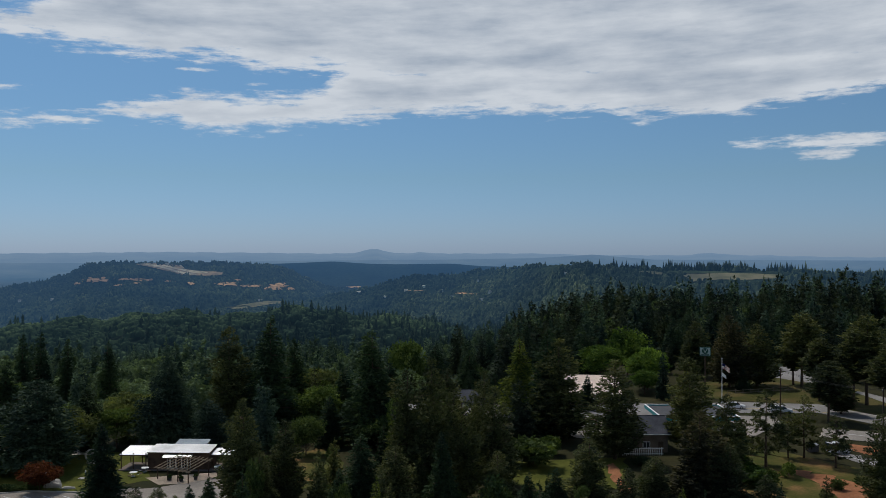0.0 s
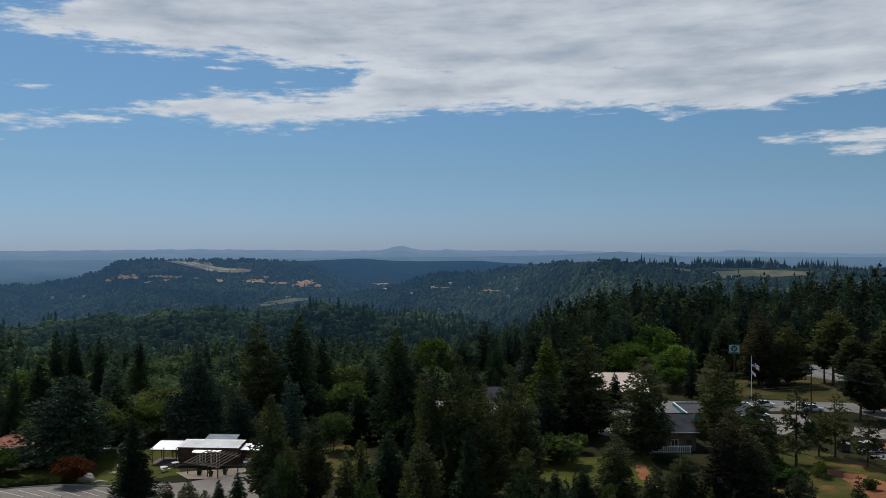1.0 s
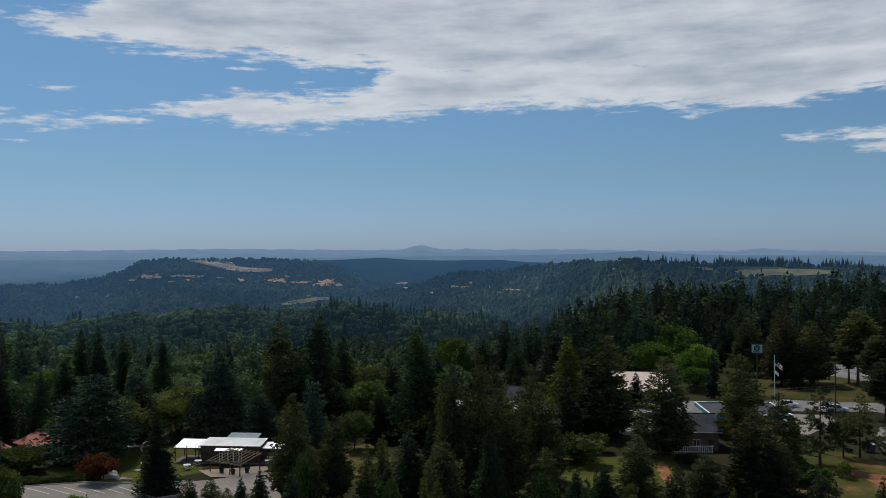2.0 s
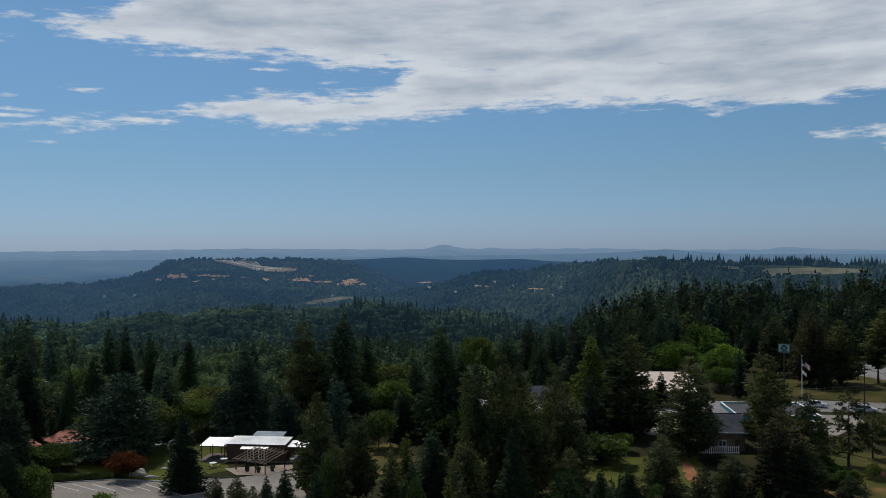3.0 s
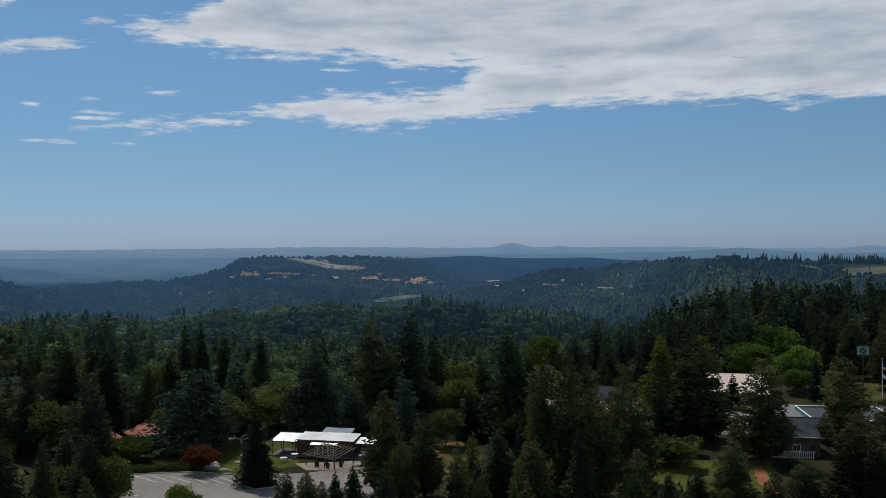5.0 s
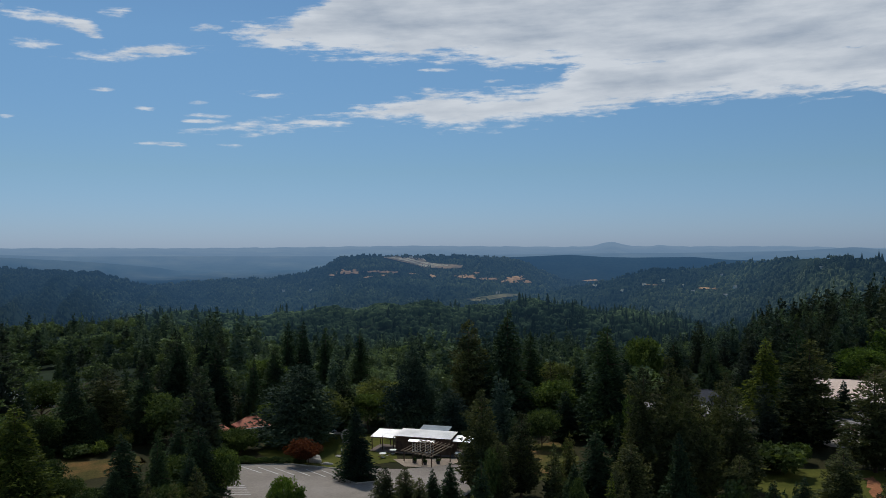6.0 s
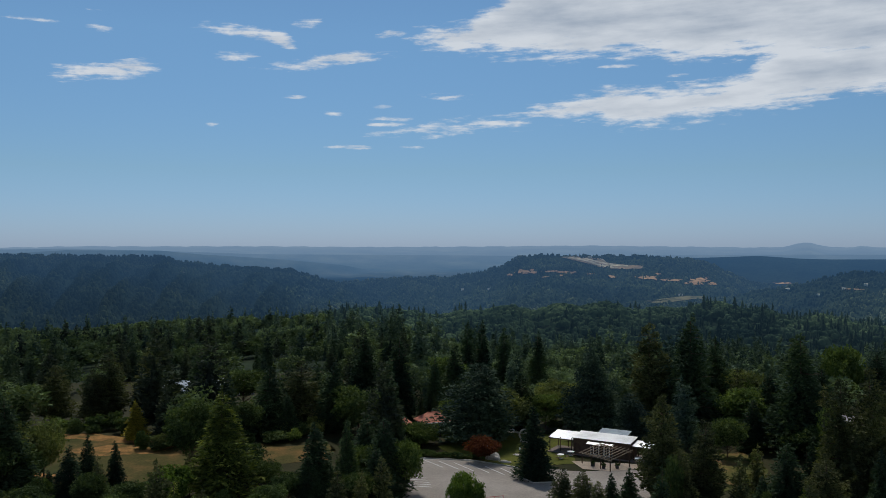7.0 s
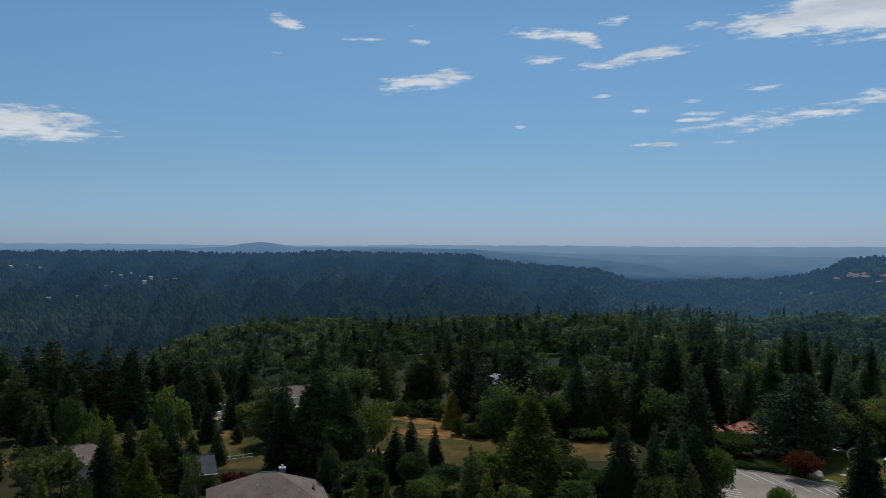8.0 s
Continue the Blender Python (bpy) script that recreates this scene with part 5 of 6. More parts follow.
    ok = np.ones(len(az), bool)
    el = np.degrees(np.arctan2(vis - EYE, r))
    for a, e, wa, we in BARE:
        ok &= ~((((az - a) / wa) ** 2 + ((el - e) / we) ** 2 < 0.75) & (rnd.uniform(0, 1, len(az)) < 0.85))
    ok &= ~((az > -21.7) & (az < -14.8) & (el < -1.46) & (el > np.where(az < -16.2, -2.12, -1.7)) & (r > 1300))
    ok &= ~((az > -14.6) & (az < -12.9) & (el < -1.5) & (el > -1.7) & (r > 1300))
    ok &= ~((az > 10.86) & (az < 14.31) & (np.abs(el - np.interp(az, (10.86, 14.31), (-3.55, -3.91))) < 0.16) & (r > 1000))
    ok &= ~((az > 14.6) & (az < 20.6) & (np.abs(el - (-1.05 - (20.3 - az) * 0.12)) < 0.17) & (r > 1900) & (r < 2700))
    az, r = az[ok], r[ok]
    n = len(az)
    con = rnd.uniform(0, 1, n) < share
    h = rnd.uniform(hs[0], hs[1], n) * np.where(con, 1.25, 0.8)
    tall = con & (az < -6.5) & (r > 1395) & (rnd.uniform(0, 1, n) < np.where(az > -13, 0.12, 0.4))
    h = np.where(tall, rnd.uniform(12, 19, n), h)
    h = h * (0.82 + 0.3 * np.sin(az * 2.1 + 0.6) * np.sin(az * 5.3 + r * 0.004))
    w = np.where(con, h * rnd.uniform(0.40, 0.58, n), h * rnd.uniform(1.0, 1.6, n))
    pick = np.where(con, rnd.randint(0, nf, n), nf + rnd.randint(0, len(kit) - nf, n))
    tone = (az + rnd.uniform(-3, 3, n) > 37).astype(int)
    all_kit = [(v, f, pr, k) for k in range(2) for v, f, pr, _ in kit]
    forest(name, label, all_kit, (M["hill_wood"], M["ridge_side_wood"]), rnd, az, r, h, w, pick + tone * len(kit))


def tiny_crown(seed, dome):
    rnd = np.random.RandomState(seed)
    n = 6 if dome else 5
    t = np.arange(n) / n * 6.283
    R0 = 4.5
    lo = np.stack([np.cos(t), np.sin(t), np.zeros(n)], -1) * R0 * rnd.uniform(0.75, 1.1, (n, 1))
    if dome:
        hi = np.stack([np.cos(t + 0.4), np.sin(t + 0.4), np.zeros(n)], -1) * R0 * 0.68 * rnd.uniform(0.8, 1.15, (n, 1))
        hi[:, 2] = rnd.uniform(6.2, 8.6, n)
    else:
        hi = lo * 0.45
        hi[:, 2] = rnd.uniform(4, 6, n)
    v = np.concatenate([lo, hi, [[0, 0, 10.0]]])
    k = np.arange(n)
    k2 = (k + 1) % n
    f = np.concatenate([np.stack([k, k2, n + k2], -1), np.stack([k, n + k2, n + k], -1), np.stack([n + k, n + k2, np.full(n, 2 * n)], -1)])
    return v, f, R0, 0


tiny = [tiny_crown(1, False), tiny_crown(2, False), tiny_crown(3, True), tiny_crown(4, True)]
scrub(21, "hill_woods", "hazy blue-green woods on the lower hills", 1180, 1750, -7, 80, 9.0, (5.5, 9.5), tiny, 2, 0.16)
scrub(22, "hill_woods", "hazy blue-green woods on the far hills", 1750, 2560, -7, 80, 11.0, (6.0, 10.0), tiny, 2, 0.12)
scrub(24, "hill_woods", "dark woods down the canyon side", 760, 1180, 36, 82, 10.5, (7.0, 12.0), tiny, 2, 0.25)
scrub(25, "hill_woods", "blue-green conifers and oaks on the near spur", 860, 1500, -33, -2, 9.0, (6.5, 11.0), tiny, 2, 0.32)


def patch(name, label, ring, mat, lift=1.5, n=9):
    """Open ground lying on a far hillside."""
    V = []
    c = np.mean(ring, axis=0)
    pts = []
    for k in range(len(ring)):
        p, q = np.array(ring[k]), np.array(ring[(k + 1) % len(ring)])
        for s in range(n):
            pts.append(p + (q - p) * s / n)
    rings = 4
    for j in range(1, rings + 1):
        for a, e in pts:
            aa, ee = c[0] + (a - c[0]) * j / rings, c[1] + (e - c[1]) * j / rings
            r = sight(aa, ee)
            V.append(polar(aa, r, float(height(aa, r)) + lift))
    m = len(pts)
    r = sight(*c)
    V.append(polar(c[0], r, float(height(c[0], r)) + lift))
    bm = bmesh.new()
    vs = [bm.verts.new(v) for v in V]
    for k in range(m):
        bm.faces.new((vs[-1], vs[k], vs[(k + 1) % m]))
        for j in range(rings - 1):
            bm.faces.new((vs[j * m + k], vs[(j + 1) * m + k], vs[(j + 1) * m + (k + 1) % m], vs[j * m + (k + 1) % m]))
    return tagged(new(name, bm_mesh(name, bm, mat)), label, "bare ground", kind="structure")


patch("airstrip", "tan bare earth airstrip on the hilltop", STRIP, M["strip_earth"], 2.5, 4)
for ring in RUNWAYS:
    patch("runway", "pale graded lane of the hilltop airstrip", ring, M["strip"], 3.6, 3)
patch("hill_field", "pale green field at the foot of the hill", LOW_FIELD, M["pale_field"], 1.5, 4)
for a, e, wa, we in BARE:
    rnd = random.Random(f"{a}")
    ph = [rnd.uniform(0, 6.283) for _ in range(4)]

    def rag(t):
        return 0.8 + 0.26 * math.sin(2 * t + ph[0]) + 0.2 * math.sin(5 * t + ph[1]) + 0.16 * math.sin(9 * t + ph[2]) + 0.12 * math.sin(15 * t + ph[3])

    ring = [(a + math.cos(t) * wa * rag(t), e + math.sin(t) * we * rag(t)) for t in np.linspace(0, 6.283, 45)[:-1]]
    patch("bare_slope", "tan bare earth on the wooded hillside", ring, M["bare"], 2.5, 1)


# open fields under the crest of the right-hand ridge, with a tall windbreak of conifers behind
patch("hill_field", "pale dry field on the wooded ridge", FIELD, M["pale_field"], 0.8, 4)
patch("hill_field", "green strip of crop on the wooded ridge", GREEN_STRIP, M["green_field"], 1.2, 4)
patch("hill_field", "tan bare corner of a field on the ridge", TAN_STRIP, M["pale_field"], 0.8, 4)
rnd, az, r = scatter(26, 1446, 1478, -24, -11, 5.2)
ok = rnd.uniform(0, 1, len(az)) < np.interp(az, (-24, -22.6, -22.2, -21.5, -21.2, -20.2, -19.9, -19.3, -15.7, -15.2, -14.6, -11), (0.15, 0.15, 0.6, 0.6, 0.1, 0.1, 0.35, 0.95, 0.95, 0.3, 0.12, 0.12))
az, r = az[ok], r[ok]
h = rnd.uniform(11, 17.5, len(az)) * (0.9 + 0.15 * np.sin(az * 7.0))
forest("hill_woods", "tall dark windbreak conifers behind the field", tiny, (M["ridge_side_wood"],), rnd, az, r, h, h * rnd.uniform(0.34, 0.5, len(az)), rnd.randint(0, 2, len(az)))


# ---- buildings ----
def gable_roof(bm, w, d, z0, z1, over=0.5, thick=0.18, hip=0.0):
    """Ridge along x; hip is how far the ridge ends are set in."""
    a, b = w / 2 + over, d / 2 + over
    r = w / 2 - hip if hip else a
    slab(bm, [(-a, -b, z0), (a, -b, z0), (r, 0, z1), (-r, 0, z1)], thick)
    slab(bm, [(a, b, z0), (-a, b, z0), (-r, 0, z1), (r, 0, z1)], thick)
    if hip:
        slab(bm, [(a, -b, z0), (a, b, z0), (r, 0, z1)], thick)
        slab(bm, [(-a, b, z0), (-a, -b, z0), (-r, 0, z1)], thick)


def window_part(parent, x, y, z, w, h, turn=0.0):
    """A window on a wall: frame, pane, sill."""
    bm = bmesh.new()
    t = pose(0, 0, 0, 0, 0, turn)
    for sx, sz, cx, cz in ((w + 0.16, 0.08, 0, h / 2 + 0.04), (w + 0.16, 0.08, 0, -h / 2 - 0.04), (0.08, h, w / 2 + 0.04, 0), (0.08, h, -w / 2 - 0.04, 0), (0.05, h, 0, 0)):
        v = box(bm, cx, -0.03, cz, sx, 0.10, sz)
    bmesh.ops.transform(bm, matrix=Matrix.Translation((x, y, z)) @ t, verts=bm.verts)
    fr = part("window", bm, M["white_paint"], parent, "white framed window")
    bm = bmesh.new()
    box(bm, 0, -0.005, 0, w, 0.03, h)
    bmesh.ops.transform(bm, matrix=Matrix.Translation((x, y, z)) @ t, verts=bm.verts)
    pane = part("pane", bm, M["glass"], fr, "dark glass pane")
    return fr


def house(name, label, place, turn, w, d, eave, ridge, roof_mat, wall_mat, hip=0.0, windows=(), door=None, chimney=None, category="house"):
    h = empty(name, place, turn)
    bm = bmesh.new()
    box(bm, 0, 0, eave / 2 - 0.1, w, d, eave + 0.2)
    if not hip:      # gable ends
        for s in (-1, 1):
            vs = [bm.verts.new((s * w / 2, y, z)) for y, z in ((-d / 2, eave), (d / 2, eave), (0, ridge - 0.25))]
            vo = [bm.verts.new((s * (w / 2 - 0.2), y, z)) for y, z in ((-d / 2, eave), (d / 2, eave), (0, ridge - 0.25))]
            bm.faces.new(vs)
            bm.faces.new(vo)
            for i in range(3):
                bm.faces.new((vs[i], vs[(i + 1) % 3], vo[(i + 1) % 3], vo[i]))
    part("wall", bm, wall_mat, h)
    bm = bmesh.new()
    gable_roof(bm, w, d, eave + 0.05, ridge, 0.55, 0.2, hip)
    roof = part("roof", bm, roof_mat, h)
    # ridge cap and gutters
    bm = bmesh.new()
    r = w / 2 - hip if hip else w / 2 + 0.55
    tube(bm, (-r, 0, ridge + 0.02), (r, 0, ridge + 0.02), 0.09, None, 6)
    part("ridge_cap", bm, roof_mat, roof)
    for s in (-1, 1):
        bm = bmesh.new()
        box(bm, 0, s * (d / 2 + 0.6), eave - 0.05, w + 1.1, 0.12, 0.14)
        part("gutter", bm, M["white_paint"], roof, "white painted gutter")
    for x, z, ww, hh in windows:
        window_part(h, x, -d / 2, z, ww, hh)
    if door:
        bm = bmesh.new()
        box(bm, door, -d / 2 - 0.03, 1.02, 0.95, 0.1, 2.04, 0.02)
        dr = part("door", bm, M["dark_wood"], h, "dark panelled door")
        bm = bmesh.new()
        tube(bm, (door + 0.35, -d / 2 - 0.14, 1.0), (door + 0.35, -d / 2 - 0.06, 1.0), 0.035)
        part("handle", bm, M["steel"], dr)
    if chimney:
        cx, cy, cz, cs, mat = chimney
        bm = bmesh.new()
        box(bm, cx, cy, cz - 0.7, cs, cs, 2.2, 0.03)
        ch = part("chimney", bm, mat, h, "blue-grey boxed chimney")
        bm = bmesh.new()
        box(bm, cx, cy, cz + 0.45, cs + 0.2, cs + 0.2, 0.12, 0.03)
        tube(bm, (cx, cy, cz + 0.5), (cx, cy, cz + 0.9), 0.16)
        part("chimney_cap", bm, M["steel"], ch, "metal chimney cap")
        for k in range(4):
            bm = bmesh.new()
            u = (k + 0.5) / 4
            px, py = w * (-0.1 + 0.12 * k), -d * 0.18 - 0.4 * k
            pz = eave + (ridge - eave) * (1 + py / (d / 2))
            tube(bm, (px, py, pz - 0.1), (px, py, pz + 0.35), 0.07)
            part("vent_pipe", bm, M["white_paint"], h, "white roof vent pipe")
    return tagged(h, label, category)


def ground_at(az, d):
    p = polar(az, d)
    return Vector((p.x, p.y, ground_z(p.x, p.y)))


house("house", "brown-grey shingled hip roof house with a boxed chimney", ground_at(61.6, 117.5), 64, 15.5, 13, 2.9, 6.7, M["shingle"], M["stucco"], 6.6, [(-4, 1.4, 1.6, 1.2), (4, 1.4, 1.6, 1.2)], 0.5, (2.2, 1.6, 6.3, 0.8, M["blue_wall"]))
house("house", "blue-grey house with a dark slate roof beside the meadow", ground_at(67.1, 139.5), 70, 10.0, 7.2, 2.1, 4.2, M["slate"], M["blue_wall"], 0, [(-1.5, 1.3, 1.0, 1.0), (1.5, 1.3, 1.0, 1.0)])
house("house", "low house with a grey shingle roof among trees", ground_at(72.9, 151), 82, 8, 8, 2.6, 4.9, M["shingle"], M["stucco"], 2.5, [(-2, 1.4, 1.2, 1.1)])
house("house", "house with a terracotta tiled roof behind shrubs", ground_at(28.9, 170), 52, 5.0, 4.2, 2.6, 4.2, M["terracotta"], M["stucco"], 1.2, [(-1.4, 1.3, 1.0, 1.1), (1.4, 1.3, 1.0, 1.1)])
house("house", "small outbuilding with a terracotta tiled roof", ground_at(30.9, 169), 35, 2.8, 2.8, 1.9, 3.2, M["terracotta"], M["stucco"], 1.0)
house("house", "slate-roofed house with a front gable", ground_at(-1.5, 209), -14, 9.5, 7.5, 2.6, 5.6, M["slate"], M["brown_wall"], 2.0, [(-2.6, 1.4, 1.2, 1.2), (2.6, 1.4, 1.2, 1.2)], 0.4)
house("hall", "long hall with a pale tan sheet roof", ground_at(-9.5, 222), -6, 15.5, 23, 3.3, 6.2, M["tan_roof"], M["brown_wall"], 0, [(-5, 1.5, 1.6, 1.3), (-1.7, 1.5, 1.6, 1.3), (1.7, 1.5, 1.6, 1.3), (5, 1.5, 1.6, 1.3)], category="hall")
house("house", "low house with a dark slate roof behind a white fence", ground_at(-13.03, 166.3), 0, 9, 8, 3.5, 6.1, M["slate"], M["brown_wall"], 0, [(-3, 1.4, 1.2, 1.1), (0.5, 1.4, 1.2, 1.1)], 3.2)
house("house", "house with a pale blue-grey roof beyond the meadow", ground_at(45.8, 236), 30, 10, 8, 2.8, 5.0, M["pale_roof"], M["white_paint"], 0, [(-2.5, 1.4, 1.3, 1.1), (2.5, 1.4, 1.3, 1.1)])
house("house", "house with a brown-grey roof among the trees", ground_at(59.4, 228), 75, 11, 8, 2.7, 5.0, M["shingle"], M["stucco"], 0, [(-2.5, 1.4, 1.3, 1.1), (2.5, 1.4, 1.3, 1.1)])
house("house", "white cottage seen between the trees", ground_at(42.6, 242), 45, 8, 7, 2.6, 4.8, M["pale_roof"], M["white_paint"], 0, [(-2, 1.4, 1.2, 1.1)])


def pavilion():
    """Open garden pavilion: sheet roofs on posts, dark walls, pergola before it."""
    c = polar(17.3, 152.5)
    h = empty("pavilion", (c.x, c.y, 0.1), -2)
    tagged(h, "garden pavilion with white sheet-metal roofs and a pergola", "pavilion")

    def roof(name, label, x0, x1, y0, y1, z0, z1, mat, ribs=0.45):
        bm = bmesh.new()
        slab(bm, [(x0, y0, z0), (x1, y0, z0), (x1, y1, z1), (x0, y1, z1)], 0.10)
        ob = part(name, bm, mat, h, label)
        n = int((x1 - x0) / ribs)
        dz = (z1 - z0) / (y1 - y0)
        for k in range(n + 1):
            bm = bmesh.new()
            x = x0 + (x1 - x0) * k / n
            slab(bm, [(x - 0.02, y0, z0 + 0.035), (x + 0.02, y0, z0 + 0.035), (x + 0.02, y1, z1 + 0.035), (x - 0.02, y1, z1 + 0.035)], 0.034)
            part("seam", bm, mat, ob)
        bm = bmesh.new()
        box(bm, (x0 + x1) / 2, y0 - 0.03, z0 - 0.08, x1 - x0, 0.05, 0.18)
        part("fascia", bm, M["dark_wood"], ob, "dark timber fascia")
        return ob

    roof("roof", "weathered pale sheet roof", -5.4, 5.4, -0.8, 3.9, 3.05, 3.45, M["white_sheet"])
    roof("rear_roof", "raised rear sheet roof with skylight panels", -2.2, 3.4, 4.0, 6.6, 3.35, 3.75, M["pale_roof"])
    roof("awning", "bright white sheet awning", -10.2, -5.5, -0.6, 4.0, 2.55, 3.1, M["white_metal"])
    roof("awning", "bright white sheet awning", 5.5, 9.0, 0.0, 3.4, 2.55, 2.95, M["white_metal"])
    roof("canopy", "bright white clear-sheet canopy over the entrance", -2.3, 2.6, -2.1, -0.95, 2.5, 2.72, M["white_metal"])
    for x, y, w, d in ((-5.2, 1.6, 0.2, 4.2), (5.2, 1.6, 0.2, 4.2), (0.0, 3.7, 10.2, 0.2), (-3.6, -0.4, 3.0, 0.2), (3.6, -0.4, 3.0, 0.2)):
        bm = bmesh.new()
        box(bm, x, y, 1.48, w, d, 2.96)
        part("wall", bm, M["dark_wood"], h, "dark timber wall")
    bm = bmesh.new()
    box(bm, 0.6, 5.2, 1.62, 5.2, 2.4, 3.2)
    part("rear_wall", bm, M["brown_wall"], h)
    for x in (-2.0, -1.0, 0.0, 1.0, 2.0):
        window_part(h, x, -0.35, 1.3, 0.8, 1.9)
    # floor takes the dark shingle colour to stand for shade under the roofs
    bm = bmesh.new()
    box(bm, -0.6, 1.4, 0.05, 19.2, 5.4, 0.12)
    part("floor", bm, M["shingle"], h, "paved floor with the awnings' shade in its brown colour")
    for x in (-10.0, -7.9, -5.7):
        for y in (-0.4, 3.7):
            bm = bmesh.new()
            box(bm, x, y, 1.4, 0.14, 0.14, 2.75, 0.01)
            part("post", bm, M["dark_wood"], h)
    for x in (5.8, 8.7):
        for y in (0.2, 3.1):
            bm = bmesh.new()
            box(bm, x, y, 1.3, 0.14, 0.14, 2.5, 0.01)
            part("post", bm, M["dark_wood"], h)
    return h


pav = pavilion()


def pergola():
    """Open rafters falling toward the front, on two rows of posts, turned from the pavilion."""
    c = polar(17.1, 147.0)
    h = empty("pergola", (c.x, c.y, 0.12), -26)
    tagged(h, "open timber pergola with sloping rafters before the pavilion", "pergola")
    for y, tall in ((-2.6, 1.75), (2.2, 2.55)):
        for x in np.linspace(-3.0, 3.6, 4):
            bm = bmesh.new()
            box(bm, x, y, tall / 2, 0.15, 0.15, tall, 0.012)
            part("post", bm, M["dark_wood"], h)
        bm = bmesh.new()
        box(bm, 0.3, y, tall + 0.08, 7.4, 0.10, 0.18, 0.01)
        part("beam", bm, M["wood"], h)
    tilt = pose(0, 0, 0, math.degrees(math.atan2(0.8, 4.8)), 0, 0)
    for x in np.linspace(-3.2, 3.8, 9):
        bm = bmesh.new()
        box(bm, x, -0.2, 2.39, 0.08, 6.2, 0.14, 0.008, tilt)
        part("rafter", bm, M["wood"], h)
    return h


pergola()


def planter(az, d):
    h = empty("planter", polar(az, d, 0.12))
    tagged(h, "dark round pot with a small plant on the plaza", "planter", "planters at the pavilion")
    bm = bmesh.new()
    tube(bm, (0, 0, 0.0), (0, 0, 0.55), 0.26, 0.36, 12)
    part("pot", bm, M["flat_roof"], h)
    v, f = leafy_crown(int(az * 10), 0.9, 0.4, 0.45, 7, 22, 0.22, True)
    o = new("plant", mesh_from("plant", v, f, (M["oak_dark"],)))
    o.parent = h


for az, d in ((17.9, 145.6), (17.2, 144.4), (16.3, 144.9)):
    planter(az, d)


def round_table(place):
    h = empty("round_table", place)
    bm = bmesh.new()
    tube(bm, (0, 0, 0.71), (0, 0, 0.75), 0.65, None, 20)
    part("tabletop", bm, M["white_paint"], h, "round white tabletop")
    bm = bmesh.new()
    tube(bm, (0, 0, 0.04), (0, 0, 0.71), 0.05)
    part("stem", bm, M["steel"], h)
    bm = bmesh.new()
    tube(bm, (0, 0, 0.0), (0, 0, 0.04), 0.35, 0.3, 14)
    part("base", bm, M["steel"], h)
    for k in range(3):
        a = k * 2.094 + 0.4
        bm = bmesh.new()
        box(bm, math.cos(a) * 1.15, math.sin(a) * 1.15, 0.43, 0.75, 0.32, 0.05, 0.01, pose(0, 0, 0, 0, 0, math.degrees(a) + 90))
        part("seat", bm, M["dark_wood"], h)
        bm = bmesh.new()
        tube(bm, (math.cos(a) * 0.2, math.sin(a) * 0.2, 0.1), (math.cos(a) * 1.15, math.sin(a) * 1.15, 0.41), 0.03)
        part("arm", bm, M["steel"], h)
    return tagged(h, "round white patio table with three attached seats", "table", "tables at the pavilion")


tb = round_table(polar(20.1, 150.0, 0.12))
for az, d in ((19.4, 152.4), (14.9, 149.6)):
    copy_thing(tb, Matrix.Translation(polar(az, d, 0.12)) @ pose(0, 0, 0, 0, 0, az * 40))


def flat_roof_shop():
    """Low roadside building with a deep teal fascia round a flat roof, and a canopy beside it."""
    h = empty("roadside_shop", (51.3, 175.4, 0.1), 0)
    tagged(h, "low roadside building with a flat roof and teal fascia", "shop")
    for nm, x, y, w, d, z, mat in (("wall", -0.8, 1.2, 11.6, 9.0, 3.75, M["stucco"]),):
        bm = bmesh.new()
        box(bm, x, y, z / 2, w, d, z)
        part(nm, bm, mat, h)
    for x0, x1, y0, y1, z in ((-7.8, 7.8, -6.85, 6.85, 4.4),):
        bm = bmesh.new()
        box(bm, (x0 + x1) / 2, (y0 + y1) / 2, z - 0.35, x1 - x0 - 0.3, y1 - y0 - 0.3, 0.3)
        roof = part("roof", bm, M["flat_roof"], h, "dark flat roof membrane")
        for cx, cy, sx, sy in (((x0 + x1) / 2, y0, x1 - x0 + 0.2, 0.25), ((x0 + x1) / 2, y1, x1 - x0 + 0.2, 0.25), (x0, (y0 + y1) / 2, 0.25, y1 - y0 - 0.3), (x1, (y0 + y1) / 2, 0.25, y1 - y0 - 0.3)):
            bm = bmesh.new()
            box(bm, cx, cy, z - 0.35, sx, sy, 0.75, 0.02)
            f = part("fascia", bm, M["teal"], roof, "teal painted fascia board")
            bm = bmesh.new()
            box(bm, cx, cy, z + 0.055, sx + 0.08, sy + 0.08, 0.06)
            part("coping", bm, M["white_paint"], f, "white coping strip")
    for x in (-7.2, 0.0, 7.2):
        for y in (-6.2,):
            bm = bmesh.new()
            tube(bm, (x, y, 0), (x, y, 3.75), 0.12)
            part("column", bm, M["white_paint"], h, "white round column")
    for x, y in ((3.2, 4.6),):
        bm = bmesh.new()
        box(bm, x, y, 4.55, 1.0, 0.9, 0.9, 0.04)
        u = part("roof_unit", bm, M["steel"], h, "grey roof-top air unit")
        bm = bmesh.new()
        tube(bm, (x, y, 4.99), (x, y, 5.06), 0.3, None, 12)
        part("fan_cover", bm, M["tyre"], u)
    for x in (-5.0, -2.5, 0.0, 2.5):
        window_part(h, x, -3.5, 1.6, 1.8, 1.5)
    return h


flat_roof_shop()


# ---- roadside things ----
def sign_on_pole():
    h = empty("roadside_sign", ground_at(-17.15, 226), -14)
    tagged(h, "square roadside sign with a dark green emblem on a tall pole", "sign")
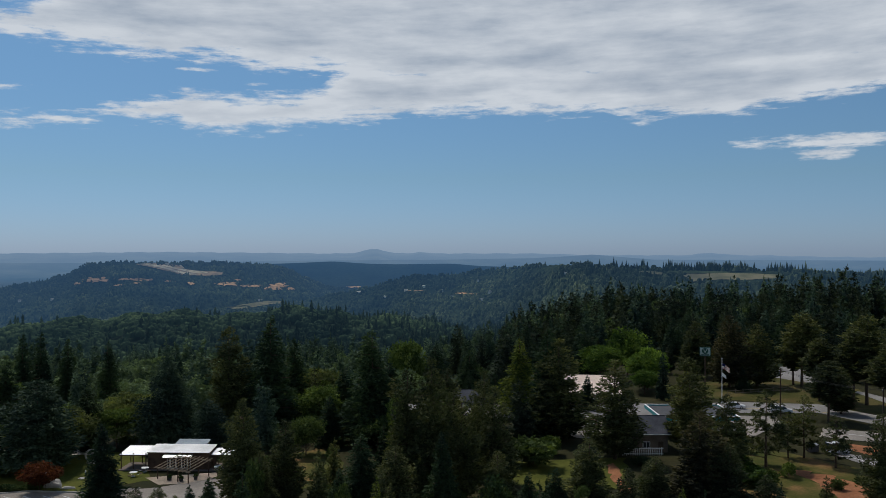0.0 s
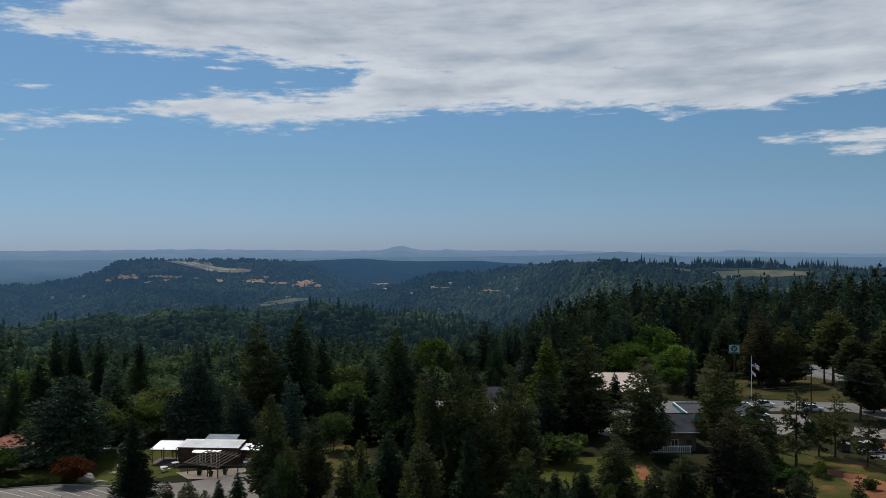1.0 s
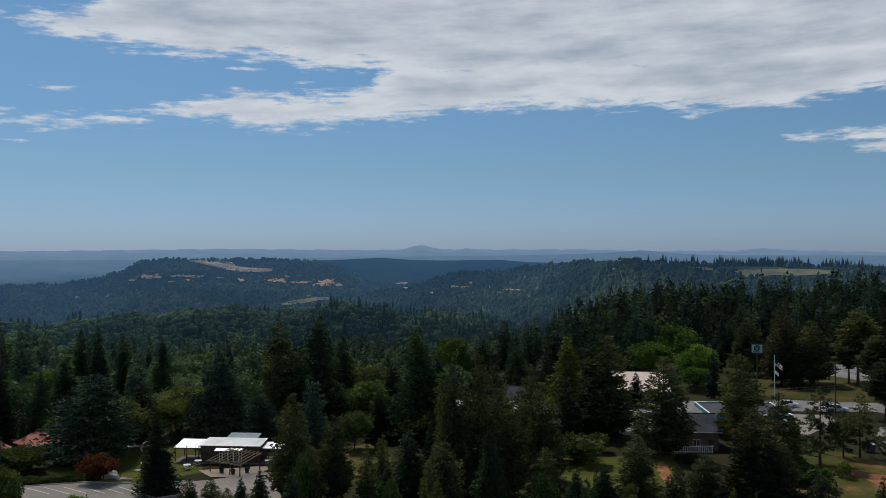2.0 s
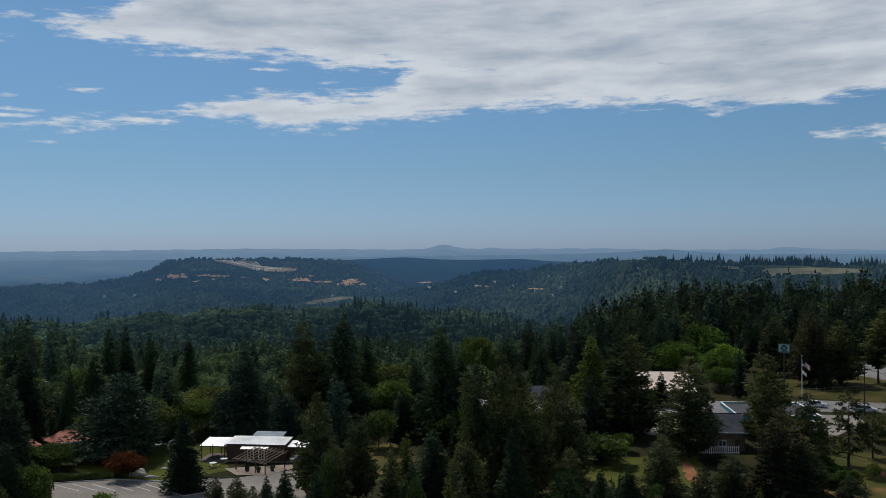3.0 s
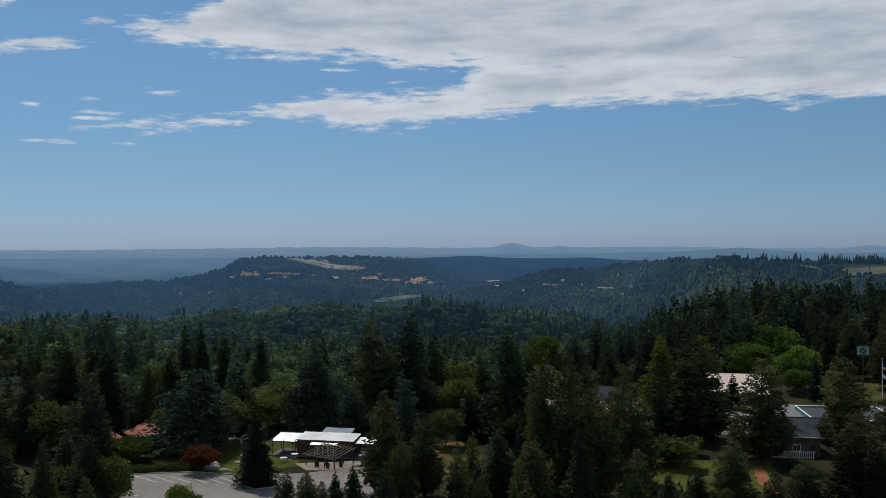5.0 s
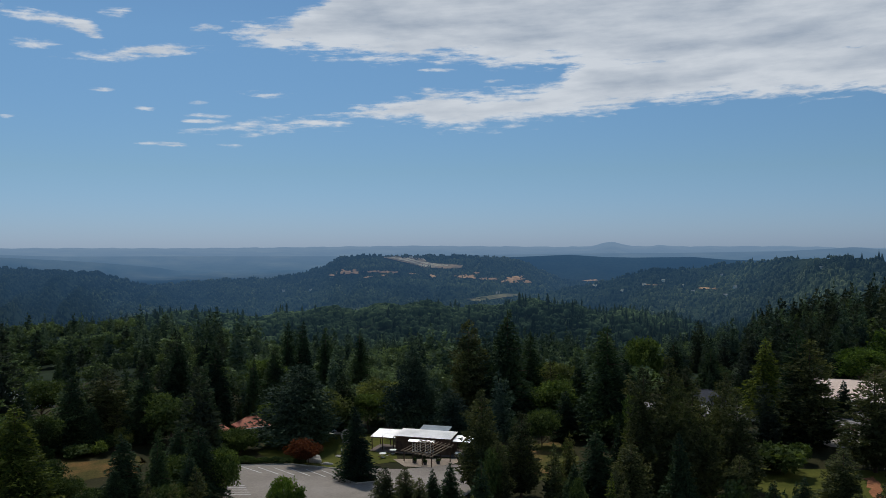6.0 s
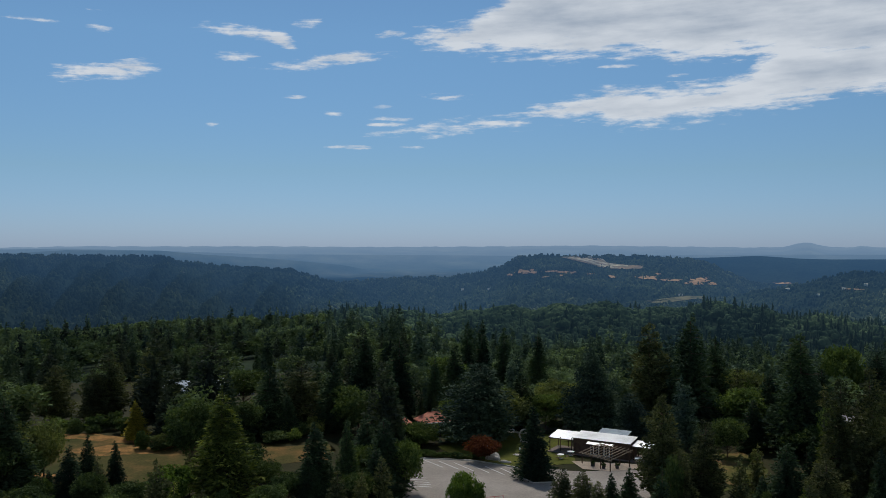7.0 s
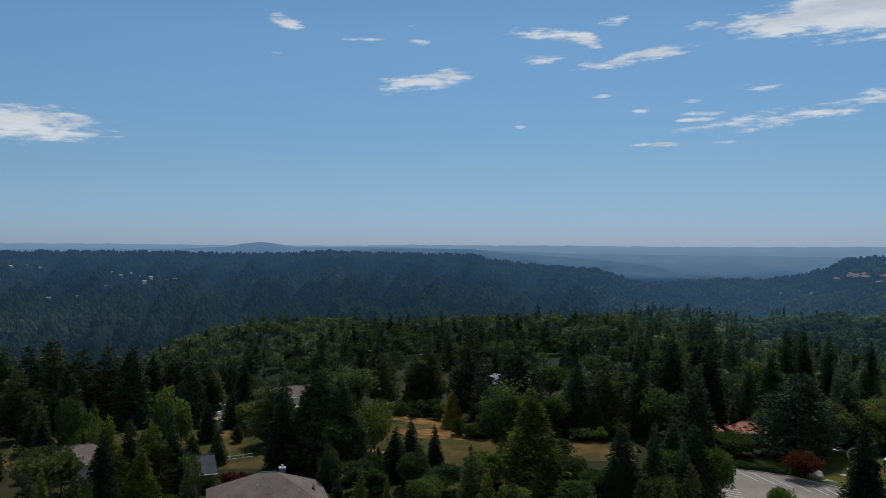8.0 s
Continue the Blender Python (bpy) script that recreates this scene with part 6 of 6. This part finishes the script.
    bm = bmesh.new()
    tube(bm, (0.25, 0.1, -0.3), (0.25, 0.1, 10.9), 0.17, 0.14, 10)
    part("pole", bm, M["dark_wood"], h)
    bm = bmesh.new()
    box(bm, 0.25, 0, 11.8, 2.7, 0.35, 2.3, 0.05)
    face = part("cabinet", bm, M["sign_green"], h, "dark green sign cabinet")
    bm = bmesh.new()
    box(bm, 0.25, -0.185, 11.85, 2.5, 0.03, 1.95)
    part("sign_face", bm, M["sign_pale"], face, "pale grey-green sign face")
    bm = bmesh.new()
    tube(bm, (0.25, -0.205, 12.0), (0.25, -0.22, 12.0), 0.76, None, 20)
    part("emblem_disc", bm, M["sign_green"], face, "round dark green emblem")
    bm = bmesh.new()
    for s in (-1, 1):
        box(bm, 0.25 + s * 0.2, -0.23, 12.0, 0.17, 0.03, 0.85, 0.0, pose(0, 0, 0, 0, s * 24, 0))
    part("emblem_mark", bm, M["sign_pale"], face, "pale mark on the emblem")
    bm = bmesh.new()
    box(bm, 0.25, -0.21, 11.06, 1.9, 0.03, 0.2)
    part("letter_bar", bm, M["sign_green"], face, "dark bar of lettering")


sign_on_pole()


def flagpole():
    h = empty("flagpole", ground_at(-18.25, 219), -18)
    tagged(h, "white flagpole with a striped flag hanging in light wind", "flagpole")
    bm = bmesh.new()
    tube(bm, (0, 0, -0.2), (0, 0, 11.0), 0.11, 0.06, 10)
    part("pole", bm, M["white_paint"], h)
    bm = bmesh.new()
    bmesh.ops.create_uvsphere(bm, u_segments=10, v_segments=7, radius=0.14, matrix=Matrix.Translation((0, 0, 11.1)))
    part("finial", bm, M["steel"], h)

    def cloth(u0, u1, v0, v1, n=10):
        bm = bmesh.new()
        g = []
        for i in range(n + 1):
            col = []
            for j in range(5):
                u, v = u0 + (u1 - u0) * i / n, v0 + (v1 - v0) * j / 4
                col.append(bm.verts.new((0.1 + 1.7 * u, 0.22 * math.sin(u * 7 + v), 9.9 - 1.3 * v - 1.0 * u + 0.12 * math.sin(u * 5))))
            g.append(col)
        for i in range(n):
            for j in range(4):
                bm.faces.new((g[i][j], g[i + 1][j], g[i + 1][j + 1], g[i][j + 1]))
        bmesh.ops.solidify(bm, geom=bm.faces[:], thickness=0.02)
        return bm

    for k in range(13):
        u0 = 0.4 if k < 7 else 0.0
        part("stripe", cloth(u0, 1.0, k / 13, (k + 1) / 13), M["red"] if k % 2 == 0 else M["white_paint"], h, "red cloth stripe" if k % 2 == 0 else "white cloth stripe")
    part("canton", cloth(0.0, 0.4, 0.0, 7 / 13), M["navy"], h, "dark blue cloth corner")
    bm = bmesh.new()
    g = [[bm.verts.new((0.1 + 0.9 * u, 0.15 * math.sin(u * 6), 7.6 - v - 0.7 * u)) for v in (0, 0.4, 0.8)] for u in np.linspace(0, 1, 8)]
    for i in range(7):
        for j in range(2):
            bm.faces.new((g[i][j], g[i + 1][j], g[i + 1][j + 1], g[i][j + 1]))
    bmesh.ops.solidify(bm, geom=bm.faces[:], thickness=0.02)
    part("pennant", bm, M["white_paint"], h, "small white and red lower flag")


flagpole()


def car(name, label, place, turn, paint, length=4.6, tall=1.42, van=False):
    h = empty(name, place, turn)
    tagged(h, label, "car", "parked cars")
    L2, W2 = length / 2, 0.9
    prof = [(-L2, 0.45), (-L2 + 0.05, 0.85), (-L2 + 1.0, 0.95), (L2 - 1.0, 0.95), (L2 - 0.08, 0.8), (L2, 0.45), (L2 - 0.1, 0.28), (-L2 + 0.1, 0.28)]

    def extrude(pts, half, inset=0.0):
        bm = bmesh.new()
        a = [bm.verts.new((x, -half, z)) for x, z in pts]
        b = [bm.verts.new((x, half, z)) for x, z in pts]
        n = len(pts)
        bm.faces.new(a)
        bm.faces.new(b[::-1])
        for i in range(n):
            bm.faces.new((a[i], b[i], b[(i + 1) % n], a[(i + 1) % n]))
        if inset:
            for v in bm.verts:
                if v.co.z > 1.2:
                    v.co.y *= inset
        bmesh.ops.bevel(bm, geom=bm.edges[:], offset=0.05, segments=2, affect="EDGES")
        return bm

    part("body", extrude(prof, W2), paint, h)
    back = -L2 + (0.15 if van else 0.75)
    cab = [(back, 0.93), (back + 0.3, tall), (L2 - 1.9, tall), (L2 - 1.15, 0.93)]
    part("cabin", extrude(cab, W2 - 0.08, 0.86), M["glass"], h, "dark glass cabin")
    bm = bmesh.new()
    box(bm, (back + 0.3 + L2 - 1.9) / 2, 0, tall + 0.015, L2 - 2.2 - back, 1.42, 0.06, 0.02)
    part("roof", bm, paint, h)
    for sx in (-1, 1):
        for sy in (-1, 1):
            bm = bmesh.new()
            x, y = sx * (L2 - 0.85), sy * (W2 - 0.08)
            tube(bm, (x, y - 0.1, 0.33), (x, y + 0.1, 0.33), 0.33, None, 16)
            wh = part("wheel", bm, M["tyre"], h, "black tyre")
            bm = bmesh.new()
            tube(bm, (x, y + sy * 0.1, 0.33), (x, y + sy * 0.115, 0.33), 0.2, None, 12)
            part("rim", bm, M["steel"], wh, "silver wheel rim")
    for sx, nm, mat in ((1, "headlight", M["white_paint"]), (-1, "tail_light", M["red"])):
        for sy in (-1, 1):
            bm = bmesh.new()
            box(bm, sx * (L2 - 0.04), sy * 0.65, 0.68, 0.08, 0.3, 0.14, 0.02)
            part(nm, bm, mat, h)
    return h


car("parked_car", "white saloon car parked beside the highway", polar(-19.05, 213, 0.12), -19, M["car_white"])
car("parked_car", "white pickup-like car parked beside the highway", polar(-21.8, 211, 0.12), -14, M["car_white"], 4.9, 1.55)
car("parked_car", "dark van with a pale roof parked in the yard", polar(-9.95, 178.5, 0.1), 70, M["car_white"], 4.7, 1.8, True)
car("parked_car", "white van parked on the junction road", polar(-25.0, 173.5, 0.12), 10, M["car_white"], 5.0, 1.95, True)
for az, d, tn in ((65.6, 213, 20), (64.7, 214, 35), (63.9, 216, 10), (44.6, 226, 60), (46.6, 224, 20), (41.5, 238, 50)):
    car("parked_car", "white camper van parked among the trees", ground_at(az, d), tn, M["car_white"], 5.6, 2.2, True)


def dumpster(place, turn):
    h = empty("dumpster", place, turn)
    tagged(h, "grey metal dumpster on the forecourt", "dumpster")
    bm = bmesh.new()
    vs = box(bm, 0, 0, 0.75, 1.9, 1.3, 1.3)
    for v in vs:
        if v.co.z < 0.3:
            v.co.y *= 0.8
    part("bin", bm, M["flat_roof"], h)
    bm = bmesh.new()
    slab(bm, [(-1.0, -0.7, 1.42), (1.0, -0.7, 1.42), (1.0, 0.7, 1.62), (-1.0, 0.7, 1.62)], 0.06)
    part("lid", bm, M["steel"], h, "grey dumpster lid")


dumpster(polar(-23.6, 172.5, 0.06), 20)


def utility_pole(az, d, turn, tall=11.0):
    p = ground_at(az, d)
    h = empty("utility_pole", p, turn)
    tagged(h, "wooden utility pole with a crossarm", "utility pole", "utility poles")
    bm = bmesh.new()
    tube(bm, (0, 0, -0.5), (0, 0, tall), 0.17, 0.12, 8)
    part("pole", bm, M["dark_wood"], h)
    bm = bmesh.new()
    box(bm, 0, 0.15, tall - 0.7, 2.4, 0.11, 0.13, 0.01)
    part("crossarm", bm, M["dark_wood"], h)
    for x in (-1.1, -0.4, 0.4, 1.1):
        bm = bmesh.new()
        tube(bm, (x, 0.15, tall - 0.63), (x, 0.15, tall - 0.45), 0.05)
        part("insulator", bm, M["steel"], h)
    return p + Vector((0, 0, tall - 0.45))


tops = [utility_pole(*q) for q in ((-21.75, 207, 60), (-27.5, 186, 60), (-33.0, 172, 60))]


def wire(a, b, off):
    cu = bpy.data.curves.new("power_line", "CURVE")
    cu.dimensions, cu.bevel_depth, cu.bevel_resolution = "3D", 0.014, 1
    sp = cu.splines.new("POLY")
    n = 17
    sp.points.add(n - 1)
    for i in range(n):
        t = i / (n - 1)
        p = a.lerp(b, t) + off
        sp.points[i].co = (p.x, p.y, p.z - 4 * 0.9 * t * (1 - t), 1)
    cu.materials.append(M["tyre"])
    ob = new("power_line", cu)
    tagged(ob, "thin black power line strung between the poles", "cable", "power lines")


for a, b in ((tops[0], tops[1]), (tops[1], tops[2])):
    for s in (-1.1, -0.4, 0.4, 1.1):
        wire(a, b, Vector((s * 0.5, s * 0.87, 0)))


def picket_fence(a, b, mat, label, tall=1.1, gap=0.16):
    """A fence between two places: posts, rails, pickets."""
    d = b - a
    h = empty("fence", a, math.degrees(math.atan2(d.y, d.x)))
    tagged(h, label, "fence")
    ln = d.length
    for k in range(int(ln / 2.4) + 1):
        bm = bmesh.new()
        box(bm, k * 2.4, 0, tall / 2, 0.11, 0.11, tall + 0.1, 0.01)
        part("post", bm, mat, h)
    for z in (0.3, tall - 0.25):
        bm = bmesh.new()
        box(bm, ln / 2, 0.04, z, ln, 0.05, 0.1)
        part("rail", bm, mat, h)
    if gap:
        me = None
        for k in range(int(ln / gap)):
            if me is None:
                bm = bmesh.new()
                box(bm, 0, -0.03, tall / 2, 0.1, 0.025, tall - 0.06)
                me = bm_mesh("picket", bm, mat)
            o = new("picket", me)
            o.parent = h
            o.location = (k * gap, 0, 0)


picket_fence(polar(-12.0, 159.2), polar(-14.6, 161), M["white_paint"], "white picket fence before the slate-roofed house", 1.5, 0.34)
picket_fence(polar(64.6, 150.5, 0.0), polar(62.2, 152.5), M["white_paint"], "white rail fence beside the meadow", 1.1, 0)
picket_fence(polar(-18.6, 233), polar(-22.5, 246), M["wood"], "weathered post and rail fence on the verge", 1.2, 0)

# low brick wall by the yard
bm = bmesh.new()
a, b = polar(-8.9, 186), polar(-10.3, 184.5)
d = b - a
box(bm, 0, 0, 0.7, d.length, 0.4, 1.4, 0.02)
bw = new("brick_wall", bm_mesh("brick_wall", bm, M["brick"]))
bw.matrix_world = Matrix.Translation((a + b) / 2) @ pose(0, 0, 0, 0, 0, math.degrees(math.atan2(d.y, d.x)))
tagged(bw, "low red-brown brick wall by the yard", "wall")

# ---- parking lot ----
for k in range(8):
    t = k / 6.2
    az, dd = 29.59 - 6.62 * t, 148.4 - 6.9 * t
    p = polar(az, dd - 0.3)
    q = polar(az - 1.35, dd - 5.6)
    bm = bmesh.new()
    m = (p + q) / 2
    box(bm, 0, 0, 0, (q - p).length, 0.14, 0.008)
    st = new("stall_line", bm_mesh("stall_line", bm, M["paint"]))
    st.matrix_world = Matrix.Translation((m.x, m.y, 0.110)) @ pose(0, 0, 0, 0, 0, math.degrees(math.atan2(q.y - p.y, q.x - p.x)))
    tagged(st, "worn white painted parking stall line", "road marking", "stall lines")
for k in range(5):
    az, dd = 31.0 - 0.1 * k, 137 - 1.3 * k
    p, q = polar(az, dd), polar(az - 1.6, dd - 0.9)
    bm = bmesh.new()
    m = (p + q) / 2
    box(bm, 0, 0, 0, (q - p).length, 0.14, 0.008)
    st = new("stall_line", bm_mesh("stall_line", bm, M["paint"]))
    st.matrix_world = Matrix.Translation((m.x, m.y, 0.110)) @ pose(0, 0, 0, 0, 0, math.degrees(math.atan2(q.y - p.y, q.x - p.x)))
    tagged(st, "worn white painted parking stall line", "road marking", "stall lines")


def road_line(a, b, mat, label, wide=0.14, z=0.118):
    """A painted line between two places on the road."""
    p, q = polar(*a), polar(*b)
    bm = bmesh.new()
    box(bm, 0, 0, 0, (q - p).length, wide, 0.008)
    o = new("road_line", bm_mesh("road_line", bm, mat))
    m = (p + q) / 2
    o.matrix_world = Matrix.Translation((m.x, m.y, z)) @ pose(0, 0, 0, 0, 0, math.degrees(math.atan2(q.y - p.y, q.x - p.x)))
    tagged(o, label, "road marking", "road lines")


for k in range(7):
    road_line((-17.5 - 1.1 * k, 211.5 + 1.2 * k - 0.10 * k * k), (-18.4 - 1.1 * k, 212.5 + 1.2 * k - 0.12 * k * k), M["yellow_paint"], "worn yellow centre line on the highway", 0.16, 0.092)
road_line((-25.6, 171.2), (-28.5, 163.5), M["paint"], "white edge line on the junction road", 0.2, 0.125)
road_line((-28.5, 163.5), (-32.0, 153), M["paint"], "white edge line on the junction road", 0.2, 0.125)
road_line((-26.2, 173.0), (-29.3, 165.8), M["paint"], "white edge line on the junction road", 0.2, 0.125)
road_line((-25.0, 192.0), (-27.6, 191.5), M["paint"], "white painted line on the apron", 0.25, 0.125)
road_line((-6.0, 200.0), (-10.6, 202.5), M["yellow_paint"], "worn yellow centre line on the highway", 0.16, 0.092)


def kerb(points, label):
    ps = [polar(a, d) for a, d in points]
    for p, q in zip(ps, ps[1:]):
        d = q - p
        bm = bmesh.new()
        box(bm, d.length / 2, 0, 0.14, d.length, 0.18, 0.22, 0.03)
        o = new("kerb", bm_mesh("kerb", bm, M["concrete"]))
        o.matrix_world = Matrix.Translation(p) @ pose(0, 0, 0, 0, 0, math.degrees(math.atan2(d.y, d.x)))
        tagged(o, label, "kerb", kind="structure")


kerb([(29.9, 149.1), (28.0, 148.2), (26.0, 147.2), (24.4, 144.8), (22.8, 142.6), (19.7, 142.2)], "pale concrete kerb round the lot")
# island with the fir
kerb([(23.0, 137.5), (22.0, 139.0), (20.6, 138.2), (20.4, 134.8), (22.0, 133.8), (23.0, 137.5)], "pale concrete kerb round the island")
sheet("island", [(23.0, 137.5), (22.0, 139.0), (20.6, 138.2), (20.4, 134.8), (22.0, 133.8)], 0.15, M["floor"], "planted island in the parking lot", "island", 0.0, 2)
kerb([(31.6, 139.5), (30.2, 139.8), (30.0, 138.5), (31.6, 138.2)], "pale concrete kerb of the end island")


def boulder(place, size, seed, label):
    bm = bmesh.new()
    bmesh.ops.create_icosphere(bm, subdivisions=3, radius=1.0)
    for v in bm.verts:
        n = noise.noise(v.co * 1.3 + Vector((seed, 0, 0))) * 0.35 + noise.noise(v.co * 3.1 + Vector((0, seed, 0))) * 0.12
        v.co *= 1 + n
        v.co.x *= size[0]
        v.co.y *= size[1]
        v.co.z *= size[2]
    o = new("boulder", bm_mesh("boulder", bm, M["rock"]))
    o.location = place
    tagged(o, label, "boulder")


boulder(polar(24.75, 148.6, 0.5), (1.5, 1.0, 0.75), 3, "large pale granite boulder on the lawn edge")
boulder(polar(23.9, 146.5, 0.2), (1.2, 0.4, 0.25), 9, "low flat pale stone on the lawn")
boulder(polar(23.1, 152.0, 0.1), (0.6, 0.5, 0.15), 5, "low flat pale stone on the lawn")
boulder(polar(22.4, 162.0, 0.2), (1.3, 0.5, 0.3), 7, "low flat pale stone on the lawn")


def ring_sculpture():
    h = empty("ring_sculpture", polar(22.55, 162.5, 0.06), 20)
    tagged(h, "upright pale stone ring sculpture on the lawn", "sculpture")
    bm = bmesh.new()
    R0, r0, n, m = 1.0, 0.17, 36, 8
    vs = [[bm.verts.new(((R0 + r0 * math.cos(b)) * math.cos(a), r0 * 1.4 * math.sin(b), 1.35 + (R0 + r0 * math.cos(b)) * math.sin(a))) for b in np.linspace(0, 6.283, m + 1)[:-1]] for a in np.linspace(0, 6.283, n + 1)[:-1]]
    for i in range(n):
        for j in range(m):
            bm.faces.new((vs[i][j], vs[(i + 1) % n][j], vs[(i + 1) % n][(j + 1) % m], vs[i][(j + 1) % m]))
    part("ring", bm, M["rock"], h)
    bm = bmesh.new()
    box(bm, 0, 0, 0.12, 1.6, 0.9, 0.26, 0.04)
    part("plinth", bm, M["concrete"], h, "pale concrete plinth")


ring_sculpture()
sheet("path", [(22.0, 168), (21.6, 172), (27, 182), (28, 178)], 0.07, M["concrete"], "pale path behind the lawn", "path", 0.1)


def bollard_light(az, d):
    h = empty("bollard_light", polar(az, d, 0.06))
    tagged(h, "dark post light with a white lamp head at the lawn edge", "lamp", "post lights")
    bm = bmesh.new()
    tube(bm, (0, 0, -0.1), (0, 0, 2.9), 0.06, 0.05)
    part("post", bm, M["dark_wood"], h)
    bm = bmesh.new()
    tube(bm, (0, 0, 2.7), (0, 0, 3.0), 0.13, 0.09)
    part("lamp_head", bm, M["white_paint"], h, "white lamp head")


for az, d in ((25.15, 146.6), (22.9, 145.0)):
    bollard_light(az, d)


def railing(a, b):
    d = b - a
    h = empty("railing", a, math.degrees(math.atan2(d.y, d.x)))
    tagged(h, "low red painted railing at the lot edge", "railing")
    n = int(d.length / 0.7)
    for k in range(n + 1):
        bm = bmesh.new()
        tube(bm, (k * 0.7, 0, 0), (k * 0.7, 0, 0.95), 0.035)
        part("post", bm, M["red"], h)
    for z in (0.5, 0.95):
        bm = bmesh.new()
        tube(bm, (0, 0, z), (n * 0.7, 0, z), 0.03)
        part("rail", bm, M["red"], h)


railing(polar(25.3, 122.5, 0.1), polar(24.0, 123.5, 0.1))


# ---- shrubs ----
def shrub_mesh(seed, mat):
    rnd = np.random.RandomState(seed)
    v, f = leafy_crown(seed, 10, 5.5, -0.1, 26, 66, 0.85, True)
    return mesh_from("leaves", v, f, (mat,))


SHRUBS = {k: [shrub_mesh(300 + i + 10 * j, M[k]) for i in range(3)] for j, k in enumerate(("oak", "oak_dark", "oak_bright", "oak_light", "pine_brown", "maple"))}
SHRUB_LABEL = {"oak": "rounded green shrub", "oak_dark": "dense dark green shrub", "oak_bright": "fresh green leafy shrub", "oak_light": "pale olive shrub in dry grass", "pine_brown": "rust-brown dry shrub", "maple": "reddish leafed garden shrub"}


def shrub(kind, az, d, w, h, k=0):
    p = ground_at(az, d)
    t = new("shrub", SHRUBS[kind][k % 3])
    t.matrix_world = Matrix.Translation(p) @ pose(0, 0, 0, 0, 0, az * 50 % 360) @ Matrix.Diagonal((w / 11, w / 11, h / 10, 1))
    tagged(t, SHRUB_LABEL[kind] + " growing on the ground", "shrub", "shrubs")


rnd = random.Random(5)
for k in range(11):                               # hedge along the lot
    shrub("oak", 29.8 - 0.42 * k, 150.4 - 0.22 * k + rnd.uniform(-0.4, 0.4), rnd.uniform(1.6, 2.4), rnd.uniform(0.9, 1.4), k)
for k in range(14):                               # garden shrubs by the houses
    shrub(rnd.choice(("pine_brown", "maple", "maple")), 65.6 - 0.36 * k + rnd.uniform(-0.2, 0.2), 136.5 + rnd.uniform(-1.5, 2), rnd.uniform(1.5, 2.8), rnd.uniform(1.2, 2.2), k)
for k in range(150):                              # scattered between the clearings and the trees
    az = rnd.uniform(-31, 78)
    d = rnd.uniform(112, 178)
    if 13.5 < az < 30.5 and d < 172 or (-24 < az < -8.5 and d > 160) or (58 < az < 67 and d < 147) or az < -17 and rnd.random() < 0.6:
        continue
    if 36 < az < 62 and 142 < d < 186 and rnd.random() < 0.8:
        continue
    shrub(rnd.choice(("oak", "oak_dark", "oak_dark", "oak_light", "oak_bright")), az, d, rnd.uniform(2.0, 5.0), rnd.uniform(1.2, 3.6), k)
shrub("oak_dark", -5.9, 149, 10, 5.5, 1)
for az, d, w, h in ((30.4, 163, 5, 3.4), (29.2, 160, 4.5, 2.8), (27.6, 161, 4, 2.6), (31.2, 160, 5, 4.0), (29.9, 157, 4, 3.0)):
    shrub("oak", az, d, w, h, int(d))
for az, d in ((66.9, 134), (65.9, 133.4), (67.8, 135), (65.0, 133)):
    shrub("oak", az, d, 3.2, 2.4, int(az))
shrub("oak_dark", -25.0, 147, 2.6, 2.0, 1)
shrub("oak_bright", -20.2, 145, 7, 3.0, 2)
shrub("oak_bright", -19.6, 150, 5, 3.4, 1)

for k in range(34):                               # thicket along the top of the meadow
    shrub(rnd.choice(("oak_dark", "oak", "oak_dark", "oak_light")), 37 + 0.75 * k + rnd.uniform(-0.4, 0.4), (rnd.uniform(164, 171) if k < 16 else rnd.uniform(183, 190)), rnd.uniform(3, 6), rnd.uniform(2, 4), k)

# ---- far houses on the hills ----
def far_house(az, el, w, tint):
    r = sight(az, el)
    p = polar(az, r, float(height(az, r)))
    h = empty("far_house", p, az + rnd.uniform(-40, 40))
    tagged(h, "tiny pale house on the wooded hillside", "house", "houses on the far hills")
    bm = bmesh.new()
    box(bm, 0, 0, w * 0.1, w, w * 0.6, w * 0.8)
    part("wall", bm, M["far_wall"], h)
    bm = bmesh.new()
    gable_roof(bm, w, w * 0.6, w * 0.5, w * 0.72, 0.5, 0.4)
    part("roof", bm, tint, h)


for az, el, w in ((18.05, -1.06, 17), (2.5, -2.9, 14), (1.3, -2.6, 12), (5.7, -3.0, 16), (3.9, -3.3, 13), (-2.4, -2.2, 12), (-3.2, -3.0, 16), (-2.6, -3.5, 12), (-0.6, -3.3, 12), (0.1, -2.9, 14), (-8.2, -1.7, 11), (24.8, -3.2, 14), (26.6, -3.2, 12),
                  (12.2, -3.5, 14), (9.4, -3.3, 12), (70.2, -2.9, 13), (67.5, -2.4, 15), (66.0, -2.5, 12), (73.5, -3.6, 14), (68.7, -2.1, 12), (75.5, -1.6, 14), (45.0, -2.0, 12), (69.3, -2.25, 16), (68.1, -2.3, 12), (67.9, -2.65, 14), (66.6, -2.55, 12), (69.9, -2.0, 12), (73.9, -1.7, 14), (74.6, -1.55, 12), (71.8, -3.5, 12)):
    far_house(az, el, w * (0.45 if az > 60 else 0.6 if az > 9 else 0.5), M["far_wall"] if int(az * 10) % 2 else M["far_roof"])
